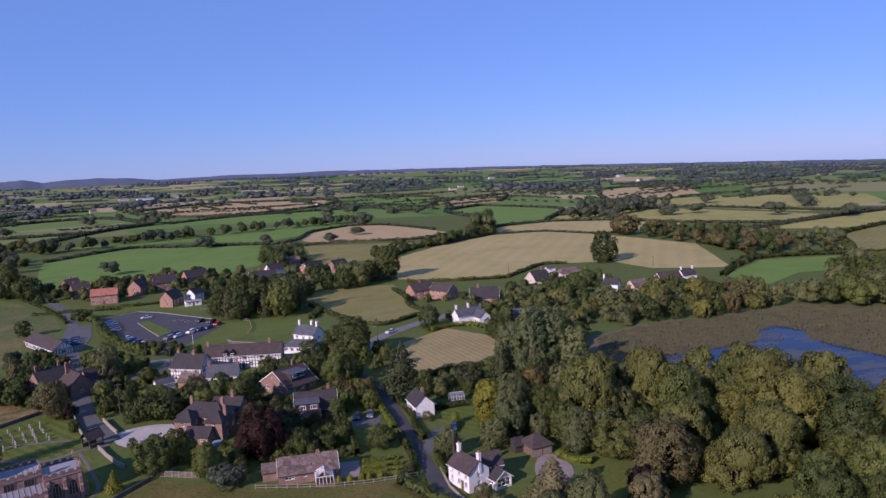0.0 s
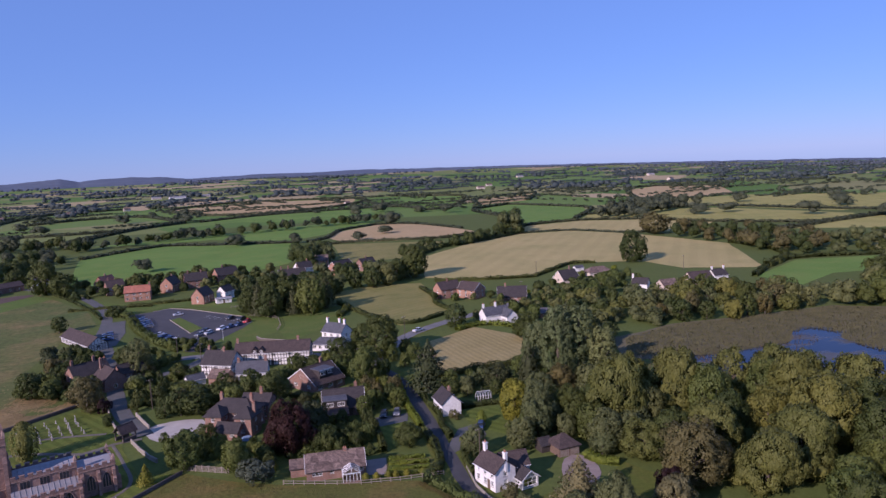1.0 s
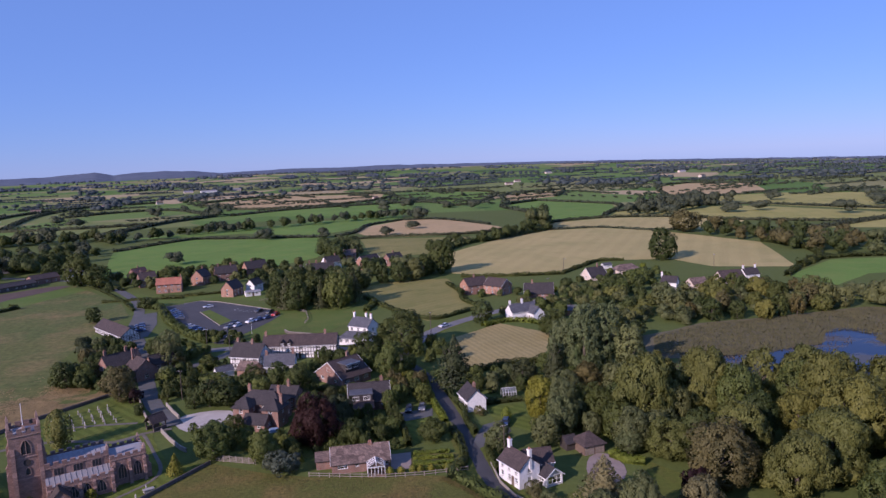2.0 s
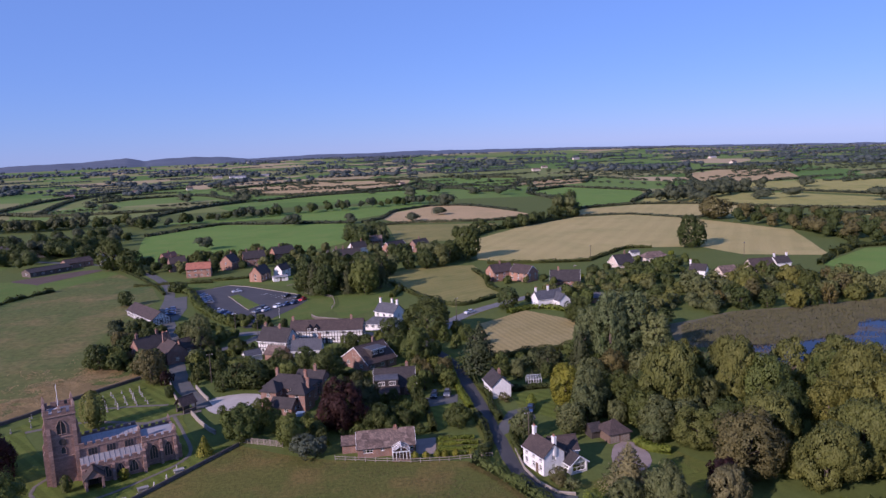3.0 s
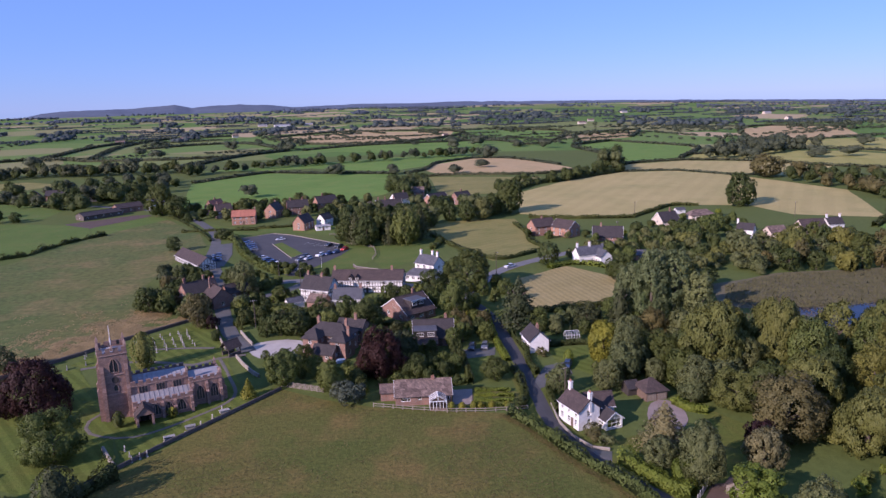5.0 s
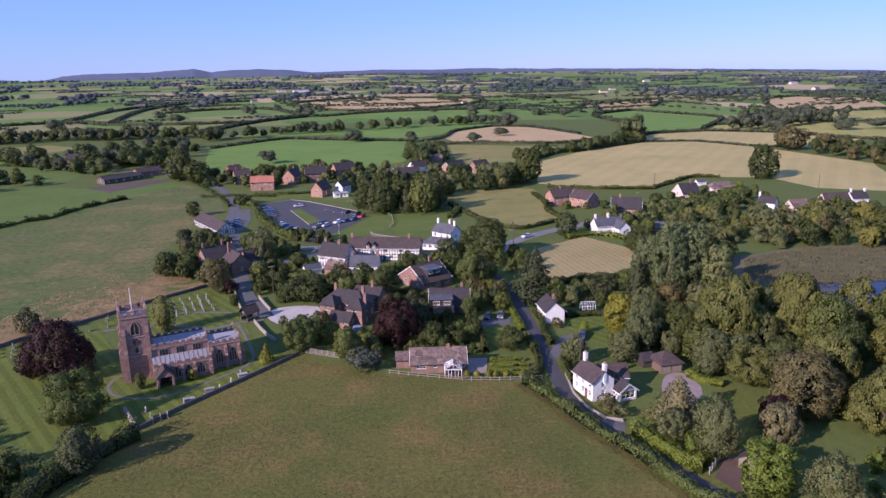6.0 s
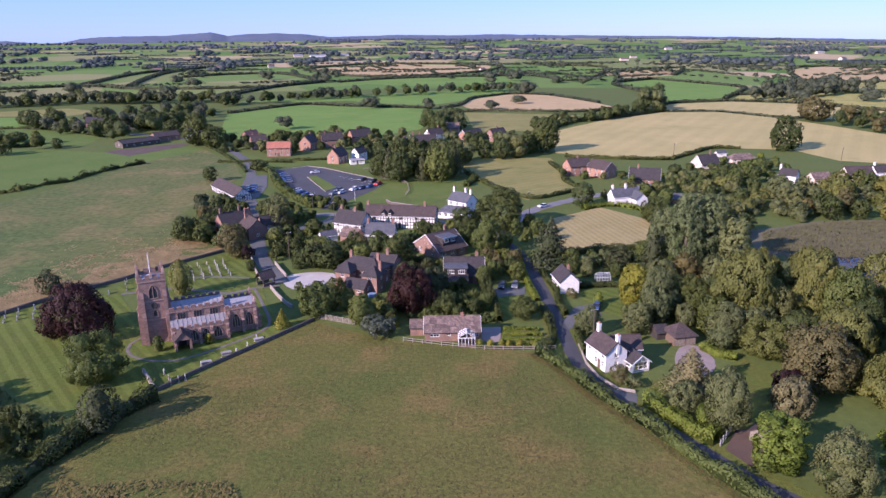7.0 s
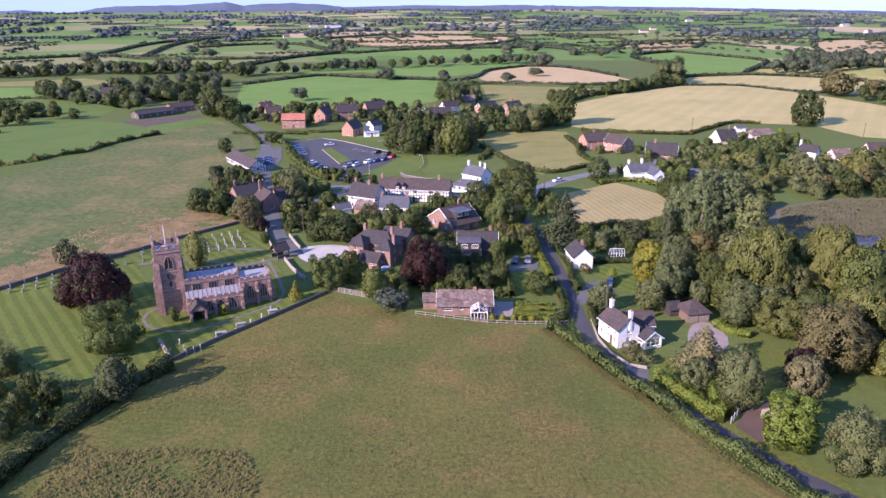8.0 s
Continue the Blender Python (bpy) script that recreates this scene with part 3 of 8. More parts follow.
def ico(sub):
    if sub not in ICO:
        bm = bmesh.new()
        bmesh.ops.create_icosphere(bm, subdivisions=sub, radius=1)
        ICO[sub] = (np.array([v.co[:] for v in bm.verts]), np.array([[v.index for v in f.verts] for f in bm.faces]))
        bm.free()
    return ICO[sub]


def mesh_of(name, chunks, material):
    """A mesh from (vertices, faces) chunks; triangles and quads may mix."""
    vs, fs, ns, n = [], [], [], 0
    for v, f, *soft in chunks:
        vs.append(v)
        fs.extend((np.asarray(f) + n).tolist())
        out = soft[0] if soft else v - v.mean(0)
        ns.append(out / (np.linalg.norm(out, axis=1, keepdims=True) + 1e-9))
        n += len(v)
    me = bpy.data.meshes.new(name)
    me.from_pydata(np.concatenate(vs).tolist(), [], fs)
    me.materials.append(M[material])
    me.shade_smooth()
    me.normals_split_custom_set_from_vertices(np.concatenate(ns).tolist())
    return me


def ball_points(rng, n):
    p = rng.normal(size=(n, 3))
    return p / np.linalg.norm(p, axis=1, keepdims=True)


def crown_lobes(rng, kind, R, H):
    """Centres and radii of the boughs that make up a crown."""
    if kind == "poplar":
        z = np.linspace(0.12, 0.84, 26)
        prof = np.sin(np.pi * np.clip(z * 0.86 + 0.10, 0, 1)) ** 0.7
        ang = np.arange(26) * 2.4 + rng.uniform(-0.4, 0.4, 26)
        c = np.stack([np.cos(ang) * R * 0.58 * prof, np.sin(ang) * R * 0.58 * prof, z * H], 1)
        return c, R * 0.44 * prof * rng.uniform(0.8, 1.2, 26)
    if kind == "beech":
        n = 30
        ang, rad = rng.uniform(0, 6.28, n), np.sqrt(rng.uniform(0, 1, n))
        c = np.stack([np.cos(ang) * rad * R * 0.66, np.sin(ang) * rad * R * 0.66, H * (0.16 + 0.58 * (1 - rad ** 2) * rng.uniform(0.5, 1, n))], 1)
        r = R * rng.uniform(0.26, 0.38, n)
        c, r = np.vstack([c, [[0, 0, H * 0.42]]]), np.append(r, R * 0.6)
        return c, np.minimum(r, H * 0.99 - c[:, 2])
    if kind == "shrub":
        n = 9
        ang, rad = rng.uniform(0, 6.28, n), R * 0.6 * np.sqrt(rng.uniform(0, 1, n))
        c = np.stack([np.cos(ang) * rad, np.sin(ang) * rad, H * rng.uniform(0.28, 0.62, n)], 1)
        return c, np.minimum(R, H) * rng.uniform(0.34, 0.52, n)
    n = 24 if kind == "willow" else 22
    p = ball_points(rng, n)
    p[:, 2] = np.where(p[:, 2] < -0.75, -p[:, 2], p[:, 2])
    mid, half = (0.45, 0.36) if kind == "willow" else (0.44, 0.39)
    k = rng.uniform(0.7, 1.0, (n, 1))
    c = p * k * np.array([R * 0.60, R * 0.60, H * half * 0.94]) + np.array([0, 0, H * mid])
    r = R * rng.uniform(0.30, 0.48, n)
    c, r = np.vstack([c, [[0, 0, H * mid]]]), np.append(r, min(R * 0.74, H * 0.40))
    r = np.minimum(r, H * 0.985 - c[:, 2])
    return c, r


def crown_mesh(name, kind, R, H, seed, size, cover=1.5):
    rng = np.random.default_rng(seed)
    chunks = []
    if kind in ("conifer", "column"):
        n = int(cover * math.pi * R * H * 1.9 / size ** 2)
        z = 1 - np.sqrt(rng.uniform(0, 1, n)) if kind == "conifer" else rng.uniform(0, 1, n)
        ang = rng.uniform(0, 2 * np.pi, n)
        if kind == "conifer":
            layer = 1 + 0.20 * np.sin(z * 52 + 2 * np.sin(ang * 3)) + 0.18 * np.sin(ang * 5 + z * 9) + rng.normal(0, 0.09, n)
            rad = R * (1 - z) ** 0.85 * layer
        else:
            rad = R * np.clip(np.sin(np.pi * np.clip(z * 0.93 + 0.07, 0, 1)), 0, 1) ** 0.55 * (1 + 0.1 * np.sin(ang * 4 + z * 7) + rng.normal(0, 0.06, n))
        pts = np.stack([np.cos(ang) * rad, np.sin(ang) * rad, H * (0.05 + 0.95 * z)], 1)
        nrm = np.stack([np.cos(ang), np.sin(ang), np.full(n, 0.35)], 1)
        chunks.append(tufts(rng, pts, nrm, size, 1.3, 0.55))
        v, f = ico(2)
        prof = (1 - (v[:, 2:3] + 1) / 2) ** 0.6 if kind == "conifer" else np.ones((len(v), 1))
        chunks.append((np.hstack([v[:, :2] * R * 0.6 * prof, (v[:, 2:3] + 1) * 0.5 * H * 0.86 + 0.03 * H]), f))
        return mesh_of(name, chunks, "green")
    c, r = crown_lobes(rng, kind, R, H)
    tall = np.array([1.0, 1.0, 2.3 if kind == "poplar" else 1.0])
    for i in range(len(c)):
        # sprays: small rounded clusters of leaves over the bough
        rs = np.clip(r[i] * 0.42, size * 1.1, 1.25)
        m = max(5, int(0.85 * 4 * (r[i] / rs) ** 2 * tall[2] ** 0.8))
        d = ball_points(rng, m)
        mid = c[i] + d * tall * (r[i] - 0.45 * rs) * rng.uniform(0.86, 1.1, (m, 1))
        gap = np.linalg.norm((mid[:, None] - c[None]) / tall, axis=2) / r[None]
        gap[:, i] = 9
        ok = (gap.min(1) > 0.70) & (mid[:, 2] > 0.05 * H)
        d, mid = d[ok], mid[ok]
        if not len(d):
            continue
        n = max(4, int(cover * 1.15 * 2 * math.pi * rs ** 2 / size ** 2))
        k = np.repeat(np.arange(len(d)), n)
        e = ball_points(rng, len(k)) + 0.75 * d[k]
        e /= np.linalg.norm(e, axis=1, keepdims=True)
        p = mid[k] + e * (rs * rng.uniform(0.75, 1.2, len(d)))[k][:, None] * rng.normal(1, 0.13, (len(k), 1))
        if kind == "willow":
            p[:, 2] -= np.abs(rng.normal(0, 0.35, len(k))) * rs
        low = p[:, 2] > 0.04 * H
        p, e, k = p[low], e[low], k[low]
        chunks.append(tufts(rng, p, e * 0.75 + d[k] * 0.45, size, 1.7 if kind == "willow" else 1.0, 0.5))
    return mesh_of(name, chunks, "green")


def trunk_mesh(name, kind, R, H, seed):
    rng = random.Random(seed)
    g = Geo()
    r0 = 0.028 * H + 0.04
    top = H * (0.8 if kind in ("conifer", "poplar", "column") else 0.55)
    knee = (rng.uniform(-0.02, 0.02) * H, rng.uniform(-0.02, 0.02) * H, top * 0.55)
    g.rod((0, 0, -0.3), knee, r0 * 1.2, r0 * 0.8, 8).rod(knee, (0, 0, top), r0 * 0.8, r0 * 0.3, 8)
    for k in range(5):
        a = k * 1.26 + rng.uniform(-0.3, 0.3)
        z = top * rng.uniform(0.45, 0.75)
        g.rod((0, 0, z), (math.cos(a) * R * 0.55, math.sin(a) * R * 0.55, z + H * 0.2), r0 * 0.4, r0 * 0.12, 6)
    return g.mesh(name, "bark", True)


PROTO = {}
SIZES = {"round": [(3.2, 6.5, 0.30), (6.5, 13, 0.38), (10, 18, 0.46)], "willow": [(3.5, 8, 0.28), (7.5, 15, 0.34)],
         "poplar": [(3, 10, 0.31), (5, 19, 0.38)], "conifer": [(1.6, 5, 0.28), (4, 13, 0.36)], "column": [(1.0, 3.2, 0.22), (2.8, 8.5, 0.34)],
         "beech": [(8.5, 12, 0.40)], "shrub": [(1.2, 2.0, 0.24), (3.2, 4.2, 0.32)]}


def proto(kind, R, H, variant, far):
    """Trunk and crown meshes of the nearest size."""
    k = min(range(len(SIZES[kind])), key=lambda i: abs(math.log(SIZES[kind][i][1] / H)) + abs(math.log(SIZES[kind][i][0] / R)))
    key = (kind, k, variant, far)
    if key not in PROTO:
        r, h, s = SIZES[kind][k]
        seed = 17 * k + 101 * variant + 7 * len(kind)
        PROTO[key] = (trunk_mesh("trunk", kind, r, h, seed), crown_mesh("crown", kind, r, h, seed, s * far, 1.35 if far == 1 else 1.25), r, h)
    return PROTO[key]


KIND_WORDS = {"round": "broad-crowned", "willow": "spreading willow-like", "poplar": "tall upright poplar-like", "conifer": "pointed conifer-like", "column": "dense columnar", "beech": "broad low-skirted", "shrub": "low rounded"}
TONE_WORDS = {"oak": "dark green", "green": "mid green", "olive": "olive yellow-green", "grey": "grey-green", "brown": "bronzing brown-green", "copper": "dark copper-red", "yellow": "golden yellow",
              "conifer": "very dark green", "lime": "bright lime-green", "blue": "blue-grey", "pale": "pale buff", "hedge": "dark green", "far": "dark green", "poplar": "silvery green", "reedwet": "brown", "meadowtuft": "straw-coloured"}
trees_made = []


def tree(x, y, H, R, kind="round", tone="oak", where="among the village gardens", group=""):
    """One tree or shrub of a height and crown radius, standing on the ground."""
    i = len(trees_made)
    trees_made.append((x, y, R))
    away = math.hypot(x, y + 20)
    far = 1 if away < 185 else 1.35 if away < 260 else 1.7 if away < 340 else 2.3 if away < 520 else 3.0
    tm, cm, r, h = proto(kind, R, H, i % (3 if kind == "round" else 2), far)
    bush = kind == "shrub" or H < 3
    ob = thing("shrub" if bush else "tree", f"{TONE_WORDS[tone]} {KIND_WORDS[kind]} {'shrub' if bush else 'tree'} {where}", "shrub" if bush else "tree", x, y, (i * 67) % 360, land(x, y), group)
    ob.scale = (R / r, R / r, H / h)
    part("trunk", tm, "", ob)
    c = part("crown", cm, "", ob)
    c.material_slots[0].link = "OBJECT"
    c.material_slots[0].material = M[tone]
    return ob


def grove(poly, spacing, heights, mixed, seed, where, clear=(), single_trees=False):
    """Single trees spread over an area; mixed: (kind, tone) to choose from."""
    rng = random.Random(seed)
    xs, ys = [p[0] for p in poly], [p[1] for p in poly]
    put, mass = [], []
    joined = math.hypot(sum(xs) / len(xs), sum(ys) / len(ys)) > 215 and not single_trees
    for _ in range(900):
        p = (rng.uniform(min(xs), max(xs)), rng.uniform(min(ys), max(ys)))
        if not inside(p, poly) or any(math.dist(p, q) < spacing * rng.uniform(0.8, 1.2) for q in put) or any(inside(p, c) for c in clear):
            continue
        if any(math.dist(p, t[:2]) < 0.7 * t[2] for t in trees_made) or any(math.dist(p, q[:2]) < q[2] for q in BLOCKED):
            continue
        put.append(p)
        kind, tone = rng.choice(mixed)
        H = rng.uniform(*heights)
        R = {"conifer": 0.26, "poplar": 0.24, "column": 0.25}.get(kind, rng.uniform(0.46, 0.58) if kind == "willow" else rng.uniform(0.38, 0.5)) * H
        if joined:
            mass.append((*p, R, H, tone))
        else:
            tree(*p, H, R, kind, tone, where)
    for tone in sorted({m[4] for m in mass}):
        scatter("woodland", f"{TONE_WORDS[tone]} trees growing {where}", [m[:4] for m in mass if m[4] == tone], tone, 0.75 if max(ys) < 330 else 1.0 if min(ys) < 600 else 1.6, 1100 if max(ys) < 330 else 700 if min(ys) < 600 else 380, "trees", 7 if max(ys) < 330 else 6)


def hedge(pts, h, w, tone="hedge", label="", size=None, seed=1, rough=0.25, name="hedge"):
    """A hedge along a line: a lumpy core clothed in leaf clumps."""
    rng = np.random.default_rng(seed + int(abs(pts[0][0]) * 7))
    line = smooth_line(pts, 3.0) if len(pts) > 2 else [Vector(pts[0]).lerp(Vector(pts[1]), k / max(1, int(math.dist(*pts) / 3))) for k in range(int(math.dist(*pts) / 3) + 2)]
    P = np.array([p[:] for p in line])
    if math.dist(P[-1], pts[-1]) > 0.5:
        P[-1] = pts[-1]
    d = np.linalg.norm(np.diff(P, axis=0), axis=1)
    cum = np.append(0, np.cumsum(d))
    L = cum[-1]
    far = math.hypot(*P.mean(0))
    size = size or (0.32 if far < 230 else 0.6 if far < 450 else 1.1 if far < 800 else 1.8)
    n = int(2.2 * L * (2 * h + w) / size ** 2)
    u = rng.uniform(0, L, n)
    k = np.clip(np.searchsorted(cum, u) - 1, 0, len(d) - 1)
    f = ((u - cum[k]) / d[k])[:, None]
    mid = P[k] * (1 - f) + P[k + 1] * f
    t = (P[k + 1] - P[k]) / d[k][:, None]
    side = np.stack([-t[:, 1], t[:, 0]], 1)
    wave = 1 + rough * (np.sin(u * 0.9 + seed) * 0.5 + np.sin(u * 0.37 + 1.7 * seed) * 0.6 + np.sin(u * 2.3) * 0.25)
    th = rng.uniform(-0.25, np.pi + 0.25, n)
    ex, ez = np.cos(th), np.sin(th)
    ex, ez = np.sign(ex) * np.abs(ex) ** 0.5, np.clip(ez, 0, 1) ** 0.5
    rad = rng.normal(1, 0.06, n)
    pos = np.hstack([mid + side * (ex * w / 2 * rad * np.sqrt(wave))[:, None], (0.05 + ez * h * rad * wave)[:, None]])
    nrm = np.hstack([side * np.cos(th)[:, None], np.sin(th)[:, None]])
    base = np.array([land(x, y) for x, y in P])
    pos[:, 2] += base[k]
    chunks = [tufts(rng, pos, nrm, size)]
    m = len(P)
    tt = np.gradient(P, axis=0)
    tt /= np.linalg.norm(tt, axis=1, keepdims=True)
    ss = np.stack([-tt[:, 1], tt[:, 0]], 1)
    ww = 1 + rough * (np.sin(cum * 0.9 + seed) * 0.5 + np.sin(cum * 0.37 + 1.7 * seed) * 0.6)
    prof = [(-0.38, 0.0), (-0.36, 0.6), (-0.18, 0.76), (0.18, 0.76), (0.36, 0.6), (0.38, 0.0)]
    core = np.concatenate([np.hstack([P + ss * (a * w * np.sqrt(ww))[:, None], (b * h * ww + base)[:, None]]) for a, b in prof])
    faces = [(a * m + i, a * m + i + 1, (a + 1) * m + i + 1, (a + 1) * m + i) for a in range(len(prof) - 1) for i in range(m - 1)]
    faces += [tuple(a * m for a in range(len(prof))), tuple(a * m + m - 1 for a in range(len(prof)))]
    chunks.append((core, [fc for fc in faces if len(fc) == 4]))
    ob = new(name, mesh_of(name, chunks, tone))
    return tagged(ob, label or f"{TONE_WORDS.get(tone, 'green')} field hedge along a boundary", "hedge")


def scatter(name, label, spots, tone, size, per, category="trees", lobes=1):
    """Far trees as one mass: lumpy boughs with a few leaf clumps at each spot (x, y, radius, height)."""
    rng = np.random.default_rng(len(spots))
    v0, f0 = ico(1)
    chunks = []
    for x, y, R, H in spots:
        z = land(x, y)
        for k in range(lobes):
            a = rng.uniform(0, 6.28)
            off = 0.0 if lobes == 1 else rng.uniform(0.3, 0.55)
            c = np.array([x + math.cos(a) * R * off, y + math.sin(a) * R * off, z + H * (0.47 + (0.22 * rng.uniform(-1, 1) if lobes > 1 else 0))])
            s = np.array([R, R, H * 0.5]) * (1.0 if lobes == 1 else rng.uniform(0.5, 0.68))
            chunks.append((v0 * s * (0.84 if lobes == 1 else 0.70) * (1 + 0.07 * rng.normal(size=(len(v0), 1))) + c, f0))
            d = ball_points(rng, per // lobes)
            d[:, 2] = np.abs(d[:, 2]) * 1.15 - 0.3
            chunks.append(tufts(rng, d * s * rng.normal(0.97, 0.10, (len(d), 1)) + c, d, size))
    return tagged(new(name, mesh_of(name, chunks, tone)), label, category, kind="stuff")

# ---- fields ----
sheet("meadow", [(-36.3, 130.8), (-25.2, 124.1), (-13.9, 119.2), (0.8, 116.6), (12.6, 114.6), (17.6, 107), (23.6, 95.7), (28.5, 85.8), (34.1, 73), (41, 62.5), (56, 40), (60, -70), (-70, -70), (-67.8, 57), (-67, 71), (-63.9, 83.6), (-58.8, 95)], "meadow", "rough brown-green hay meadow below the village", "field", amount=0.6)
sheet("pasture", [(-190.5, 240.2), (-180.2, 283.8), (-173.9, 325.7), (-167.3, 400.6), (-121.5, 334.8), (-107, 302.5), (-109.6, 268.2), (-106.6, 229.5), (-82.8, 192.2), (-97.4, 168), (-118.3, 136.7), (-150, 100), (-230, 120)], "strawgrass", "rough pasture of seeding grass beside the church", "field")
sheet("pasture", [(-330, 236), (-206, 260), (-197, 269), (-184, 291), (-178.5, 322), (-175.5, 334), (-190, 361), (-208, 373), (-235, 380), (-289, 384), (-360, 350)], "grazed", "green grazed pasture before the farm", "field")
sheet("pasture", [(-172, 337), (-154, 383), (-168, 396), (-183, 369), (-189, 360), (-176, 337)], "grazed", "small green paddock beside the farm lane", "field", amount=0.4)
sheet("pasture", [(-347, 471), (-325, 479), (-282, 463), (-240, 434), (-234, 398), (-267, 398), (-289, 388), (-330, 420)], "grazed", "green pasture behind the farm yard", "field")
sheet("pasture", [(-440, 545), (-335, 552), (-296, 516), (-345, 480), (-420, 486)], "lush", "bright green pasture beyond the farm", "field")
sheet("rough_field", [(-428, 588), (-369, 622), (-318, 590), (-334, 560), (-432, 556)], "hay", "pale olive strip of cut grass", "field")
sheet("bare_earth", [(-210, 376), (-196, 388), (-182, 402), (-170, 400), (-183, 371), (-188, 358), (-176, 334.5), (-192, 360)], "earth", "bare brown earth by the farm", "ground", curved=True)
sheet("pasture", [(-202.7, 569.9), (-156.8, 640.1), (-112, 624.4), (-34.2, 599.9), (-26.9, 549.1), (-34.5, 465.5), (-65.6, 425), (-110, 412), (-160, 418)], "lush", "bright green grazed pasture", "field")
sheet("pasture", [(-230.8, 679.8), (-163.1, 667.3), (-121.1, 678.1), (-40.6, 623.7), (40.5, 737.7), (44.2, 811.2), (-50.6, 782.6), (-129.6, 727.9)], "lush", "bright green grazed pasture", "field")
sheet("stubble_field", [(-292.4, 1316.8), (-188.5, 1491.2), (41.3, 1396), (26.2, 1182.4), (-95.7, 1042.7), (-151.9, 1059), (-206.6, 1104.1)], "tan", "long tan stubble field", "field")
sheet("pasture", [(-176.9, 940), (-93.4, 1017), (80.5, 1046.2), (47.7, 880.8), (-55.2, 856.9)], "lush", "bright green grazed pasture", "field")
sheet("stubble_field", [(-7.9, 628.3), (5.1, 693.8), (40.5, 737.7), (79.8, 723.6), (116.2, 637.1), (122.2, 589.9), (86.6, 568.9), (18.5, 577.5)], "tan", "pinkish tan stubble field on a swell of land", "field", curved=True)
sheet("rough_field", [(-4.8, 569.2), (87.1, 545), (62, 480), (50, 455), (3.8, 451.9)], "hay", "dull olive grass field", "field")
sheet("stubble_field", [(46.5, 365), (53.5, 449.7), (99.3, 513), (152, 560.6), (200.2, 560.5), (232.6, 513.3), (262, 421), (224, 322), (186, 338), (176.6, 371.7), (150, 378), (134.6, 380.4), (104, 346), (70.6, 348)], "stubble", "large golden stubble field with faint tramlines", "field")
sheet("stubble_field", [(149.5, 568.6), (178.2, 626.5), (238.3, 645.9), (291.4, 620.6), (330, 560), (275.7, 495), (253, 523.5), (200.2, 562)], "stubble", "golden stubble field beyond a hedge", "field")
sheet("pasture", [(177, 876), (243.1, 954), (304.3, 819.5), (281.2, 745.8), (242.4, 672.7), (164.8, 631.6), (181.5, 748.1)], "lush", "bright green grazed pasture", "field")
sheet("olive_field", [(267.6, 707.4), (350.7, 731), (420, 700), (470, 560), (430, 520), (319.4, 576.2), (295.6, 630.2), (241.9, 656.4)], "olivefield", "olive-brown harvested field", "field")
sheet("olive_field", [(512.3, 1164.7), (601, 1244.5), (680, 1157.6), (560, 900), (407.5, 886)], "tan", "brown harvested field", "field")
sheet("olive_field", [(345, 480), (430, 515), (560, 560), (640, 470), (480, 450), (395, 452)], "olivefield", "olive-brown harvested field", "field")
sheet("olive_field", [(430, 720), (360, 745), (400, 870), (560, 880), (700, 760), (620, 640), (480, 590)], "olivefield", "olive-brown harvested field", "field")
sheet("pasture", [(126.7, 1388.1), (233.8, 1274.2), (166.8, 980.1), (108, 928)], "lush", "green pasture among hedges", "field")
sheet("stubble_field", [(235.5, 1136.3), (355.7, 1227.4), (294, 1034.4), (204.1, 978.3)], "tan", "tan stubble field", "field")
sheet("stubble_field", [(331.5, 380.4), (380.7, 420.4), (470, 465), (560, 430), (400, 330), (322.1, 323.2), (306.1, 338.2)], "hay", "yellowing ripe field", "field")
sheet("pasture", [(205, 300), (253, 336.5), (302.9, 332), (292.1, 291), (241.1, 292), (209.6, 270)], "lush", "bright green paddock", "field")
sheet("hayfield", [(-8.3, 337.2), (20, 352), (42, 350), (45.2, 274), (22.6, 253), (3, 294.8)], "hay", "mown olive hayfield behind the village", "field", curved=False)
sheet("stubble_field", [(28.7, 224), (49.6, 241), (64.8, 219.3), (52.4, 189.2), (31, 182.7), (24, 200)], "stubblenear", "small golden stubble field with straw rows", "field")
sheet("green", [(-52.7, 306.6), (-39.5, 297), (-29.6, 287.8), (-25.9, 260), (-34.8, 247.9), (-42.8, 243), (-55.5, 258)], "parkgrass", "mown green beside the car park", "lawn")
sheet("paddock", [(-40.4, 295), (-15.3, 306), (0.5, 276.8), (-6.4, 260.5), (-20.9, 242), (-25.8, 262)], "parkgrass", "green paddock behind the inn", "field")
sheet("green", [(-140, 378), (-118, 342), (-104, 312), (-96, 322), (-84, 330), (-66, 326), (-52, 318), (-44, 340), (-60, 352), (-110, 350)], "parkgrass", "grass verge before the brick houses", "lawn")
sheet("lawn", [(-125, 121), (-117.1, 131.9), (-90.4, 148), (-69.3, 118), (-59.8, 97.2), (-65.4, 86.4), (-82.9, 92.8), (-92.3, 100.4), (-103.4, 109)], "lawn", "striped mown churchyard lawn", "lawn")
sheet("graveyard_grass", [(-94, 150), (-85.4, 167.6), (-75, 182), (-66.6, 180), (-58.7, 161.3), (-46, 132), (-36.5, 131), (-58.5, 97), (-69.3, 117), (-72, 140)], "lawn", "mown grass of the graveyard", "lawn")
sheet("lawn", [(28.3, 151.5), (38.4, 152), (37, 131), (28.5, 141)], "lawn", "small mown cottage lawn", "lawn")
sheet("lawn", [(6.6, 150.6), (13, 150.8), (14, 139.2), (8.7, 130)], "lawn", "small front garden lawn", "lawn")
sheet("lawn", [(32, 101), (41.4, 105.4), (47.2, 103.3), (55.2, 113), (59, 106.1), (50, 86), (43.6, 84)], "garden", "shaded garden lawn", "lawn")
